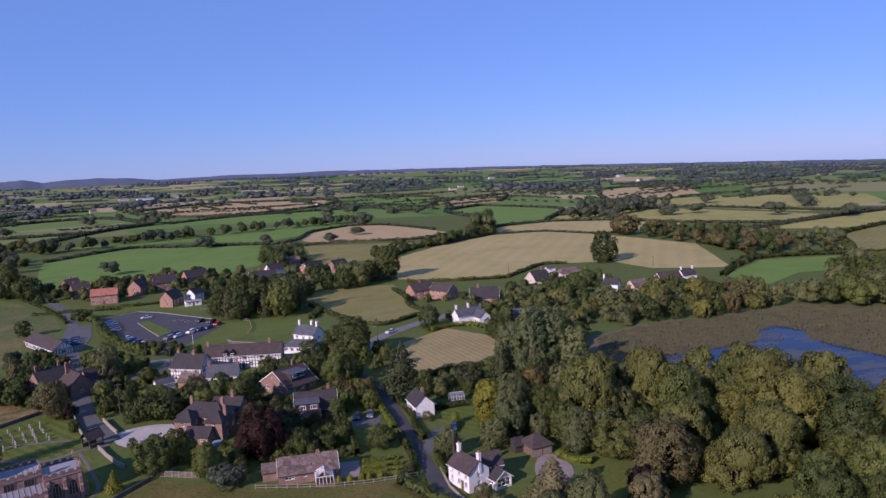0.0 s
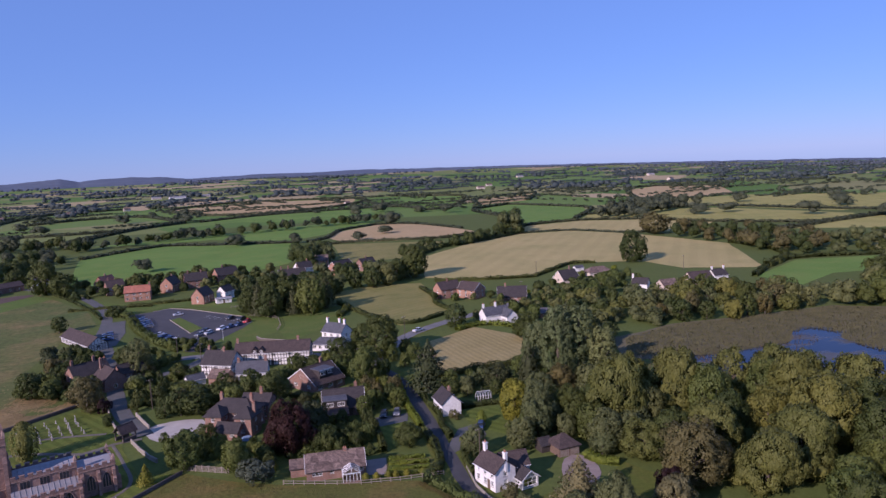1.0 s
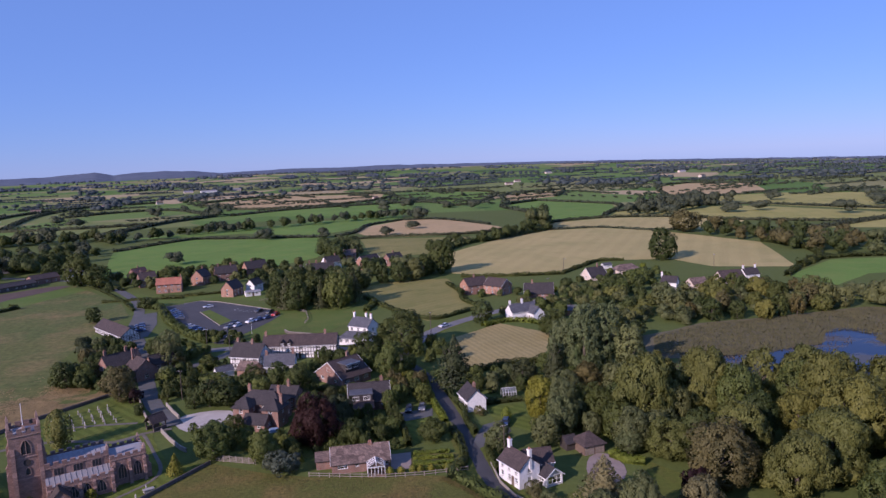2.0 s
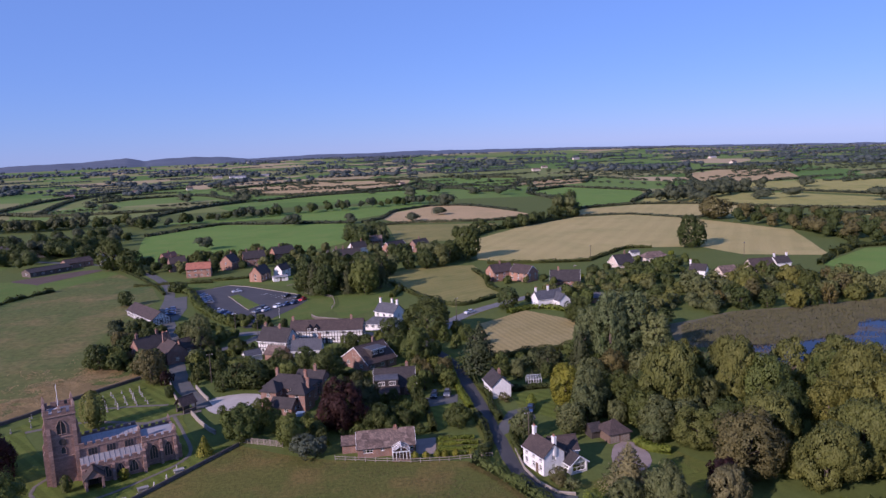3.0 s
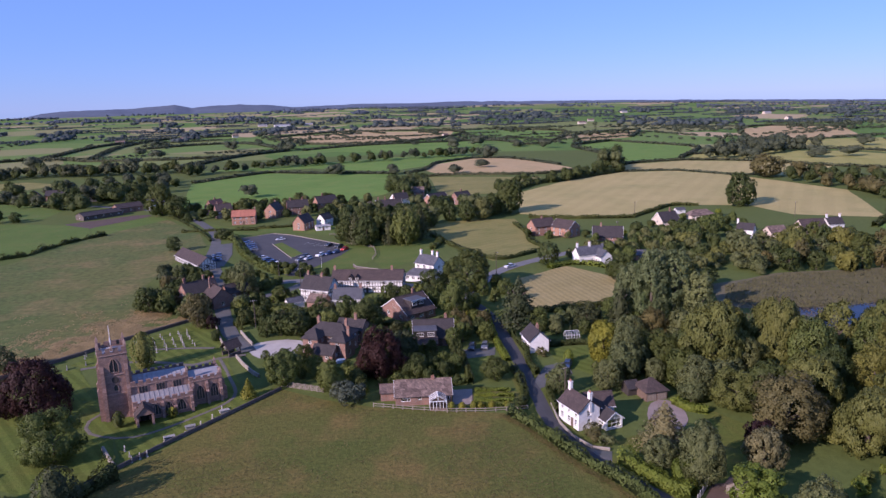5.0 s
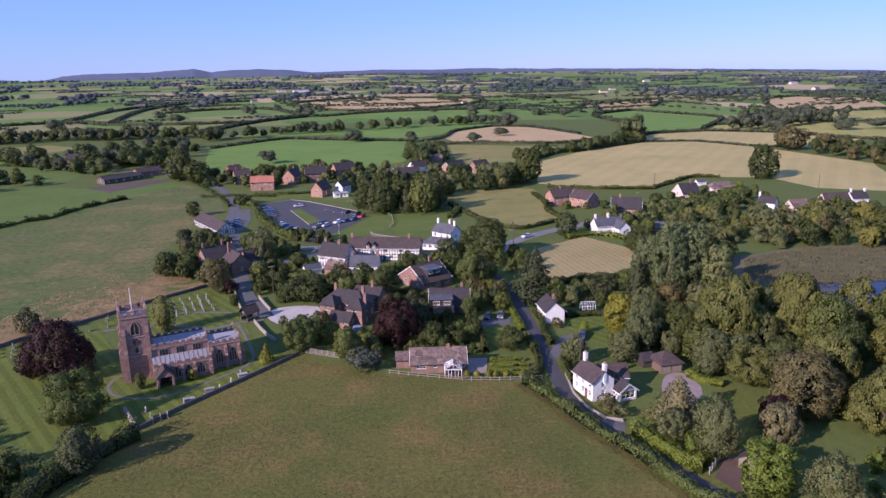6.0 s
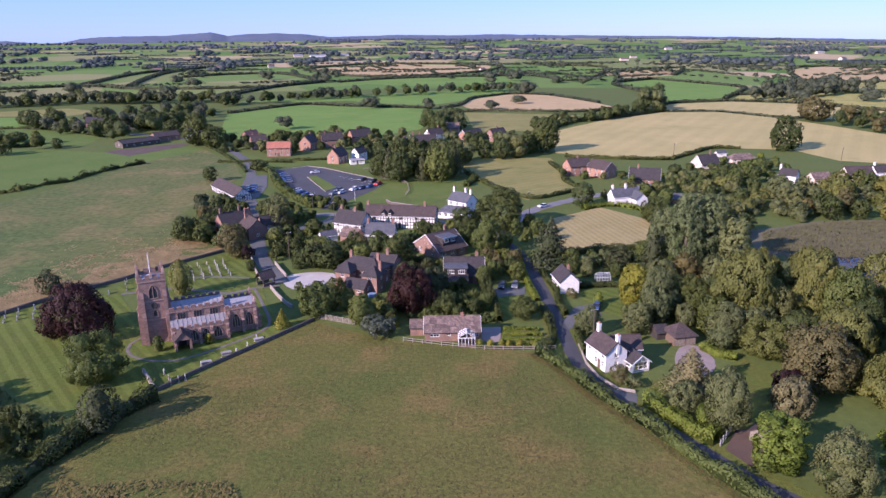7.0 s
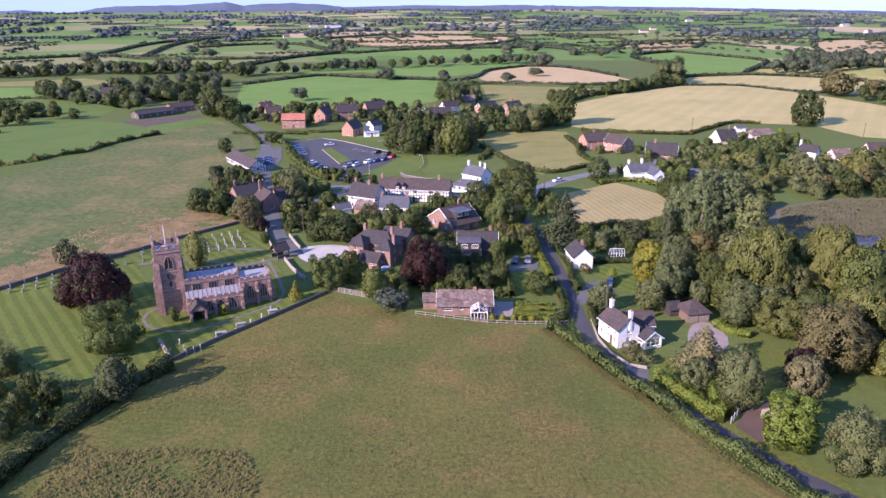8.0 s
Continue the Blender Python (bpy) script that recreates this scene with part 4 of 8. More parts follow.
sheet("garden_grass", [(-34, 139), (-22, 130), (-12, 128), (2, 128), (6, 146), (-8, 150), (-22, 141)], "garden", "shaded garden grass", "lawn")
sheet("vegetable_garden", [(4.5, 118.5), (6, 130), (17.3, 124.5), (15.8, 116.5)], "vege", "garden ground planted in green rows", "garden")


def grass_tufts(name, label, tone, count, place, size, seed, height=0.3):
    """Tussocks of standing grass; place(rng) gives the ground point of each."""
    rng = np.random.default_rng(seed)
    pts = np.array([place(rng) for _ in range(count)])
    n = len(pts)
    pos = np.hstack([pts, (height * rng.uniform(0.5, 1.0, n))[:, None]])
    nrm = np.hstack([0.12 * rng.normal(size=(n, 2)), np.full((n, 1), 1.0)])
    v, f, soft = tufts(rng, pos, nrm, size, 1.0, 0.12)
    v[:, 2] = np.maximum(v[:, 2], 0.045)
    return tagged(new(name, mesh_of(name, [(v, f, soft)], tone)), label, "grass", kind="stuff")


def along_bank(rng):
    """Thick along the churchyard wall, thinning out into the pasture."""
    while True:
        t = rng.uniform(-0.45, 1)
        x, y = (-128 + 54 * t, 112 + 78 * t)
        d = abs(rng.normal(0, 10)) if rng.random() < 0.72 else rng.uniform(0, 60)
        p = (x - 0.82 * d - 0.6, y + 0.57 * d + 0.6)
        if noise.noise(Vector((p[0] * 0.09, p[1] * 0.09, 2))) + 0.5 * noise.noise(Vector((p[0] * 0.3, p[1] * 0.3, 7))) > -0.3 + d * 0.02 + rng.normal(0, 0.15):
            return p


MEADOW_EDGE = [(-36, 129), (-25, 123), (-14, 118), (1, 115), (12, 113), (22, 95), (27, 86), (33, 72), (40, 61), (46, 40), (-64, 40), (-65, 70), (-62, 83), (-57, 95)]


def over_meadow(rng):
    while True:
        p = (rng.uniform(-66, 47), rng.uniform(40, 130))
        if inside(p, MEADOW_EDGE) and noise.noise(Vector((p[0] * 0.05, p[1] * 0.05, 4))) + 0.6 * noise.noise(Vector((p[0] * 0.2, p[1] * 0.2, 1))) > rng.normal(0.0, 0.3):
            return p


grass_tufts("dry_grass", "straw-coloured standing grass along the churchyard", "tuft", 70000, along_bank, 0.5, 8, 0.08)
grass_tufts("meadow_grass", "seeding grass tussocks over the hay meadow", "meadowtuft", 15000, over_meadow, 0.36, 9, 0.08)

HEDGE_FOOT = smooth_line([(12.6, 113), (16.8, 106.4), (20.2, 99), (23.8, 92.4), (28.6, 84.8), (33.8, 74.8), (39.4, 65.4), (46.2, 56), (55, 45.6)], 0.5)


def along_hedge(rng):
    p = HEDGE_FOOT[int(rng.integers(len(HEDGE_FOOT)))]
    return (p.x + rng.normal(0, 0.45), p.y + rng.normal(0, 0.4))


grass_tufts("verge_grass", "strip of dry grass along the foot of the hedge", "meadowtuft", 3200, along_hedge, 0.32, 10, 0.25)

# ---- roads, yards, paths ----
LANE = [(62, 50), (50.2, 62.4), (43.1, 69.6), (36.8, 78.7), (29.6, 90.3), (23.8, 102.7), (21.6, 111.4), (21.0, 120.7), (20.2, 130), (19.6, 141), (18.6, 153), (17.4, 166), (15.9, 178), (13, 190), (8, 200)]
ribbon("verge", LANE, 7.4, "garden", "grass verge of the lane", 0.05, "verge", 0.8)
ribbon("verge", [(80, 283), (58, 266), (45.3, 257), (30.6, 244.4), (21.3, 233), (13.3, 219), (0.6, 215.6), (-11, 219)], 7.4, "garden", "grass verge of the village road", 0.052, "verge", 0.8)
# darker tarmac than the other lanes, so its colour carries some hedge shade
ribbon("lane", LANE, 3.1, "tarmac", "narrow tarmac lane through the village", 0.072)
ribbon("road", [(80, 283), (58, 266), (45.3, 257), (30.6, 244.4), (21.3, 233), (13.3, 218), (0.6, 215.6), (-11, 219), (-32, 226), (-50, 230), (-62, 228), (-74, 226)], 5.2, "road", "worn pale tarmac village road", 0.080)
ribbon("lane", [(8, 200), (10, 209), (13.3, 218)], 4.6, "lane", "lane meeting the village road", 0.076)
ribbon("lane", [(-50.5, 156), (-54, 163), (-59.2, 171.2), (-64.8, 184.8), (-70.2, 200.4), (-75.9, 218.3), (-86.5, 248.2), (-96.4, 274.2), (-103.5, 305), (-114, 336.1), (-136, 376.1), (-155.6, 404.2), (-185, 425), (-230, 450)], 4.6, "lane", "lane from the church out to the fields", 0.084)
ribbon("lane", [(-48.1, 226), (-53.3, 216), (-58.4, 211), (-66, 202)], 4.0, "lane", "short lane beside the half-timbered house", 0.088)
ribbon("path", [(-50.5, 154), (-56.8, 152), (-62.2, 147.8), (-70, 150), (-80, 151), (-90, 147)], 1.5, "path", "graveyard path", 0.07, "path", 0.1)
ribbon("path", [(-56.8, 152), (-51, 140), (-46.2, 127), (-52, 117), (-61, 109), (-70.5, 111), (-73.5, 117), (-71, 124)], 0.8, "path", "worn path round the church", 0.074, "path", 0.1)
ribbon("path", [(-60.5, 160), (-70, 160.5), (-80, 160)], 1.2, "path", "graveyard path", 0.071, "path", 0.1)
sheet("car_park", [(-97, 318), (-88.4, 322), (-81.4, 327), (-71.6, 321.5), (-43, 294.6), (-38.5, 281.6), (-41, 271), (-49, 250.4), (-56.8, 263), (-53, 243), (-44, 237), (-56, 238), (-63, 246), (-72, 256), (-84.9, 280.3)], "tarmac", "tarmac car park with marked bays", "car park", z=0.095, amount=0.2)
sheet("traffic_island", [(-75.3, 299.3), (-72.2, 303.4), (-57.7, 277), (-61, 269)], "parkgrass", "raised grass island in the car park", "traffic island", z=0.2, amount=0.2)
sheet("yard", [(-104, 302), (-96, 306), (-89, 280), (-86, 258), (-92, 256), (-97, 276)], "lane", "tarmac yard beside the barn", "yard", z=0.09, amount=0.4)
sheet("gravel_drive", [(-51.4, 160), (-46, 164.5), (-38, 164), (-35.2, 156), (-38, 152), (-46.3, 151)], "gravel", "pale gravel forecourt of the brick house", "drive", z=0.075, curved=True)
sheet("drive", [(44, 116.9), (47.9, 118), (49.6, 111.6), (47.5, 106), (43.3, 104.3), (41.1, 109)], "pinkdrive", "pinkish paved drive before the garage", "drive", z=0.075, curved=True)
sheet("drive", [(21.5, 131), (25.3, 139.5), (31, 142), (31, 134), (27, 130), (22, 126)], "lane", "drive beside the white cottage", "drive", z=0.082, amount=0.2)
sheet("drive", [(25.5, 99), (30.8, 97), (29.8, 93), (27, 96)], "lane", "lay-by beside the lane", "drive", z=0.083, amount=0.2)
sheet("drive", [(2.4, 119.6), (2.6, 127), (7, 127.3), (6.6, 119)], "pinkdrive", "pinkish paved drive beside the bungalow", "drive", z=0.078, amount=0.1)
sheet("drive", [(2, 143), (3, 152), (14.5, 153.5), (14, 148), (7, 146)], "lane", "drive before the dormer house", "drive", z=0.081, amount=0.2)
sheet("yard", [(40.8, 79), (44.5, 85), (48.1, 85.3), (47, 78), (43.1, 74.5)], "earth", "earth yard inside a gate", "yard", z=0.075, amount=0.2)
sheet("yard", [(-6, 219.5), (8, 221), (3, 226), (-8, 224)], "gravel", "pale forecourt by the white house", "yard", z=0.076, amount=0.2)

# ---- pond ----
sheet("reed_bed_ground", [(84, 182), (92, 208), (120, 220), (150, 222), (192, 228), (220, 210), (244, 180), (215, 144), (182, 140), (165, 150), (120, 176)], "reedmud", "brown reed litter round the pond", "ground", amount=2.0)
POND = [(98, 182), (114, 178), (130, 182), (144, 185), (154, 198), (165, 200), (168, 190), (161, 184), (163, 176), (165, 166), (170, 152), (200, 130), (230, 100), (165, 98), (130, 122), (112, 150)]
sheet("pond", POND, "water", "still pond reflecting the blue sky", "pond", z=0.06, curved=True)


def reed_bed(poly, height, seed, label, density=0.45, tone="reed", size=0.9, name="reeds", lean=0.0):
    rng = np.random.default_rng(seed)
    xs, ys = [p[0] for p in poly], [p[1] for p in poly]
    area = (max(xs) - min(xs)) * (max(ys) - min(ys))
    pts = np.stack([rng.uniform(min(xs), max(xs), int(area * density)), rng.uniform(min(ys), max(ys), int(area * density))], 1)
    pts = np.array([p for p in pts if inside(p, poly) and (lean < 0.5 or noise.noise(Vector((p[0] * 0.13, p[1] * 0.13, 6))) > rng.normal(-0.5, 0.14))])
    n = len(pts)
    h = height * rng.uniform(0.5, 1.1, n) * np.array([0.8 + 0.5 * noise.noise(Vector((x * 0.12, y * 0.12, 0))) for x, y in pts])
    pos = np.hstack([pts, (h * 0.5)[:, None]])
    nrm = np.hstack([rng.normal(size=(n, 2)), np.full((n, 1), lean)])
    nrm[:, 1] = -np.abs(nrm[:, 1]) - 0.4
    v, f, soft = tufts(rng, pos, nrm, size, 1.6, 0.6)
    soft[:, :2] *= 0.5
    soft[:, 2] += 1.3
    v[:, 2] = np.maximum(v[:, 2], 0.0)
    return tagged(new(name, mesh_of(name, [(v, f, soft)], tone)), label, name, kind="stuff")


reed_bed([(88, 186), (96, 206), (120, 218), (150, 220), (190, 226), (216, 208), (240, 180), (215, 146), (184, 142), (167, 152), (162, 166), (160, 180), (165, 190), (161, 198), (152, 196), (142, 183), (128, 180.5), (108, 178)], 1.1, 3, "tall brown reeds fringing the pond", 6.0, size=0.34, lean=0.3)
reed_bed([(84, 156), (90, 190), (108, 192), (117, 184), (114, 166), (108, 150), (98, 148)], 0.6, 4, "brown reeds and sedge standing in the pond edge", 2.4, "reedwet", 0.3)
reed_bed([(130, 170), (126, 184), (144, 187), (150, 196), (158, 192), (150, 180)], 0.8, 9, "thin brown reeds standing in the water", 0.9, "reedwet", 0.3)
reed_bed([(-62, 70), (-58, 67), (-48, 69), (-36, 68.5), (-31, 62), (-32, 40), (-62, 36)], 0.8, 5, "tangled bramble scrub in the corner of the meadow", 7.0, "scrub", 0.34, "brambles", 1.4)
reed_bed([(-104, 107), (-92, 99), (-82, 91), (-66, 84), (-68, 62), (-120, 60)], 1.4, 6, "overgrown scrub beside the churchyard", 3.5, "hedge", 0.45, "scrub", 1.0)

# ---- hedges ----
hedge([(-58, 93.5), (-63, 84), (-66.5, 72), (-68.5, 62), (-69, 40)], 2.6, 3.0, "hedge", "tall dark overgrown hedge of the meadow", rough=0.5)
hedge([(14.2, 114), (18.2, 107.6), (21.6, 100.6), (25.2, 93.8), (30.2, 86), (35.4, 76), (41.2, 66.6), (48, 57.4), (57, 47)], 1.9, 2.0, "green", "tall weedy roadside hedge between meadow and lane", rough=0.35)
hedge([(31.8, 93.2), (33.9, 89), (36.8, 84.2), (39.8, 80.6)], 2.4, 2.6, "lime", "bright lime-green clipped garden hedge by the lane")
hedge([(48.7, 116.6), (50.4, 113.4), (54, 111.4)], 1.5, 1.7, "lime", "bright green clipped hedge round the drive", rough=0.1)
hedge([(14.6, 182), (14.6, 168), (15.4, 154), (16.6, 143)], 1.6, 1.5, "lime", "clipped green hedge along the lane", rough=0.1)
hedge([(22.6, 134), (21.6, 143), (22.2, 150), (20.4, 160), (19.6, 170)], 1.5, 1.3, "hedge", "dark hedge along the lane")
hedge([(-108, 321), (-97, 313), (-91, 299), (-84, 281), (-73, 259.5), (-65, 248), (-60, 241.5)], 2.3, 3.4, "green", "broad green hedge round the car park")
hedge([(-131, 338), (-112, 340), (-92, 338)], 1.2, 1.3, "hedge")
hedge([(-70, 347), (-85, 344), (-104, 341)], 1.3, 1.4, "hedge", "front garden hedge of the brick houses")
hedge([(1, 300), (8, 282), (18, 262), (26, 255), (36, 262), (46, 272)], 1.4, 1.8, "hedge")
hedge([(46, 274), (42, 290), (43, 310), (40, 335)], 1.5, 1.8, "hedge")
hedge([(-2, 309), (2, 296), (-2, 278)], 2.0, 2.6, "green")
hedge([(42, 237), (52, 243), (60, 240), (66, 232)], 1.6, 2.4, "lime", "bright green garden hedge by the stubble field", rough=0.15)
hedge([(24, 181), (38, 184), (52, 187.5)], 2.0, 2.2, "hedge")
hedge([(-232, 238), (-205, 261), (-197, 269), (-191.7, 282), (-183.5, 291), (-182.7, 303), (-177.5, 323), (-169, 337)], 1.5, 2.2, "hedge", "patchy hawthorn hedge across the pasture", rough=0.8)
hedge([(-300, 383), (-280, 392), (-262, 396)], 1.8, 2.6, "hedge", rough=0.6)
hedge([(-350, 470), (-325, 479), (-282, 464), (-240, 434)], 1.4, 2.0, "hedge", rough=0.6)
hedge([(-258, 340), (-290, 300), (-330, 290)], 2.0, 3.0, "hedge")
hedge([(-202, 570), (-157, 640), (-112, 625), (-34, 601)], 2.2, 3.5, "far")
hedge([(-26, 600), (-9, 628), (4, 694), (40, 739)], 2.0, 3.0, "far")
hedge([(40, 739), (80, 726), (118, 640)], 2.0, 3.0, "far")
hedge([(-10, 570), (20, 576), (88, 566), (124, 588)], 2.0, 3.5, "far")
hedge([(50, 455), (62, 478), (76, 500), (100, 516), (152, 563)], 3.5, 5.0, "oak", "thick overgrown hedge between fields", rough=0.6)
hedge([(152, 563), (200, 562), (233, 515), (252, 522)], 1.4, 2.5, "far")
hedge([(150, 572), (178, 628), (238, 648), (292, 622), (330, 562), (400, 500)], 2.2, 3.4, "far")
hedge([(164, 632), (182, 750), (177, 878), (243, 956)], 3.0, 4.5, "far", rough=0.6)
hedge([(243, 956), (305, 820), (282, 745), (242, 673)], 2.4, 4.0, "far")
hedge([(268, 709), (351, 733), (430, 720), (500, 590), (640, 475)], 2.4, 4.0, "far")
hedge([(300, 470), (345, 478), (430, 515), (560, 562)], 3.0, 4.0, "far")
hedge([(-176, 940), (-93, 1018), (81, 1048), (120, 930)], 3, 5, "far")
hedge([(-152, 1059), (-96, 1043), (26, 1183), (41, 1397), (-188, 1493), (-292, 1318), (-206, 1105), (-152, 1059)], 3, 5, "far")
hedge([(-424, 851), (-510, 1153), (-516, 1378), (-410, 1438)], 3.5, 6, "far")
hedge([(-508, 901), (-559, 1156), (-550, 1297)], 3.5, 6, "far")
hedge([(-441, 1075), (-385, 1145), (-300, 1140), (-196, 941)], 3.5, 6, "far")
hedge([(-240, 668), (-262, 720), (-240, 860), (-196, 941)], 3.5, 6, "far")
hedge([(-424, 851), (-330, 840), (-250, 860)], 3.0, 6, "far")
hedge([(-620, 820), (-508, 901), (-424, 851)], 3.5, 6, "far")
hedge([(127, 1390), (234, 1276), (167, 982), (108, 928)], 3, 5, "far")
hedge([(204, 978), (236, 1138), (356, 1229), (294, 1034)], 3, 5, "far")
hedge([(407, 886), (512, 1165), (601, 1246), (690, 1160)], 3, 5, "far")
hedge([(104, 344), (120, 362), (135, 378), (150, 376)], 1.6, 2.2, "hedge")
hedge([(50, 352), (70, 346), (104, 342)], 1.6, 2.4, "hedge")
hedge([(224, 320), (252, 345), (268, 380), (265, 424)], 3.0, 4.0, "hedge", rough=0.5)
hedge([(203, 298), (250, 340), (304, 335), (330, 322)], 2.2, 3, "hedge")
hedge([(322, 322), (306, 338), (331, 381), (381, 421), (470, 467)], 2.5, 3.5, "hedge")
hedge([(-158, 405), (-140, 384), (-132, 372)], 1.2, 1.5, "hedge")
hedge([(-108, 312), (-120, 336), (-142, 372), (-160, 398)], 1.0, 1.2, "hedge")
hedge([(-60, 190), (-52, 196), (-46, 190), (-48, 176), (-42, 170)], 1.6, 1.6, "hedge", "dark clipped garden hedge")
hedge([(-60, 178), (-52, 184), (-40, 184)], 1.5, 1.6, "hedge", "dark clipped garden hedge")
hedge([(6.8, 130), (6.2, 141), (5, 147)], 1.8, 1.4, "hedge", "dark clipped garden hedge")
hedge([(-6, 128.6), (2, 129.6), (6, 131)], 1.3, 1.4, "green", "clipped garden hedge behind the bungalow")
hedge([(6.5, 118), (9.5, 118), (14, 117.6)], 0.9, 0.9, "lime", "low row of bright green shrubs")
hedge([(7, 120.4), (11, 120.6), (15.6, 120)], 0.8, 0.8, "lime", "low planted row in a kitchen garden")
hedge([(7.2, 122.8), (11, 123.2), (16, 122.6)], 0.8, 0.8, "lime", "low planted row in a kitchen garden")
hedge([(7.4, 125.4), (11, 126), (15.4, 125.4)], 0.8, 0.8, "lime", "low planted row in a kitchen garden")
hedge([(16, 116), (18, 120), (18.4, 128), (17.4, 138)], 1.6, 1.6, "hedge", "dark hedge along the lane")
hedge([(24, 113.4), (23.6, 121), (24, 126), (27, 128.6)], 1.4, 1.4, "hedge", "garden hedge by the white house")
hedge([(-62, 196), (-56, 203), (-47, 206)], 1.7, 1.8, "hedge", "dark clipped garden hedge")
hedge([(-56, 182), (-48, 178), (-40, 176)], 1.8, 1.8, "hedge", "dark clipped garden hedge")
hedge([(-20, 176), (-12, 174), (-4, 172)], 1.7, 1.6, "hedge", "dark clipped garden hedge")
hedge([(28, 153), (39, 154), (41, 148)], 1.5, 1.5, "hedge", "dark hedge of a cottage garden")


# ---- buildings ----
WINDOWS = {}


def window_meshes(w, h, bars, rise):
    """Frame, pane and sill of a window lying in the plane y = 0, outside towards -y."""
    key = (round(w, 2), round(h, 2), bars, rise)
    if key not in WINDOWS:
        b = 0.09
        f = Geo()
        f.box(0, w, 0.02, 0.10, 0, b).box(0, w, 0.02, 0.10, h - b, h).box(0, b, 0.02, 0.10, b, h - b).box(w - b, w, 0.02, 0.10, b, h - b)
        for k in range(1, bars):
            f.box(w * k / bars - 0.035, w * k / bars + 0.035, 0.03, 0.09, b, h - b)
        if rise:
            f.box(b, w - b, 0.03, 0.09, h * 0.5 - 0.03, h * 0.5 + 0.03)
        p = Geo().box(b * 0.5, w - b * 0.5, 0.05, 0.07, b * 0.5, h - b * 0.5)
        s = Geo().box(-0.08, w + 0.08, -0.10, 0.10, -0.09, -0.005)
        WINDOWS[key] = (f.mesh("window", "paint"), p.mesh("pane", "glass"), s.mesh("sill", "stone"))
    return WINDOWS[key]


def add_window(parent, m, w, h, bars=2, rise=True):
    f, p, s = window_meshes(w, h, bars, rise)
    ob = part("window", f, "", parent, at=m)
    part("pane", p, "", ob).visible_shadow = False
    part("sill", s, "", ob)


def wall_face(g, m, L, H, holes, depth=0.16):
    """A wall in the plane y = 0 of m with holes (u0, u1, v0, v1) whose reveals go inwards."""
    us = sorted({0.0, L, *(h[0] for h in holes), *(h[1] for h in holes)})
    vs = sorted({0.0, H, *(h[2] for h in holes), *(h[3] for h in holes)})
    put = lambda *ps: g.add([m @ Vector(p) for p in ps], [(0, 1, 2, 3)])
    for a, b in zip(us, us[1:]):
        for c, d in zip(vs, vs[1:]):
            if not any(h[0] <= a and b <= h[1] and h[2] <= c and d <= h[3] for h in holes):
                put((a, 0, c), (b, 0, c), (b, 0, d), (a, 0, d))
    for a, b, c, d in holes:
        put((a, 0, c), (b, 0, c), (b, depth, c), (a, depth, c))
        put((a, 0, d), (b, 0, d), (b, depth, d), (a, depth, d))
        put((a, 0, c), (a, 0, d), (a, depth, d), (a, depth, c))
        put((b, 0, c), (b, 0, d), (b, depth, d), (b, depth, c))


def side_matrices(L, W):
    """Planes of the four walls: front (-y), right (+x), back (+y), left (-x)."""
    return {"front": (pose(-L / 2, -W / 2, 0), L), "right": (pose(L / 2, -W / 2, 0, 0, 0, 90), W), "back": (pose(L / 2, W / 2, 0, 0, 0, 180), L), "left": (pose(-L / 2, W / 2, 0, 0, 0, 270), W)}


def auto_holes(length, eave, per, w=1.1, door=None):
    """Windows in even rows for each storey."""
    out = []
    storeys = [1.0] if eave < 3.6 else [0.9, 3.3 if eave > 4.6 else 2.7]
    h = 1.15 if eave > 2.9 else 1.05
    for v in storeys:
        for k in range(per):
            u = length * (k + 0.5) / per - w / 2
            if v + h < eave - 0.15:
                out.append((round(u, 3), round(u + w, 3), v, v + h))
    return out


def slab(g, a, b, c, d, t):
    """A roof slope between four corners, t thick, going down from its top face."""
    n = (Vector(b) - Vector(a)).cross(Vector(d) - Vector(a)).normalized()
    n = n if n.z > 0 else -n
    low = [Vector(p) - n * t for p in (a, b, c, d)]
    g.hull(low, [Vector(p) for p in (a, b, c, d)])


def chimney(parent, x, y, top, base, wall="brick", w=0.75, d=0.6, pots=2):
    g = Geo().box(x - w / 2, x + w / 2, y - d / 2, y + d / 2, base, top - 0.18)
    g.box(x - w / 2 - 0.07, x + w / 2 + 0.07, y - d / 2 - 0.07, y + d / 2 + 0.07, top - 0.18, top)
    ob = part("chimney", g, wall, parent)
    for k in range(pots):
        px = x + (k - (pots - 1) / 2) * 0.34
        part("chimney_pot", Geo().rod((px, y, top), (px, y, top + 0.42), 0.13, 0.10, 8), "pot", ob)


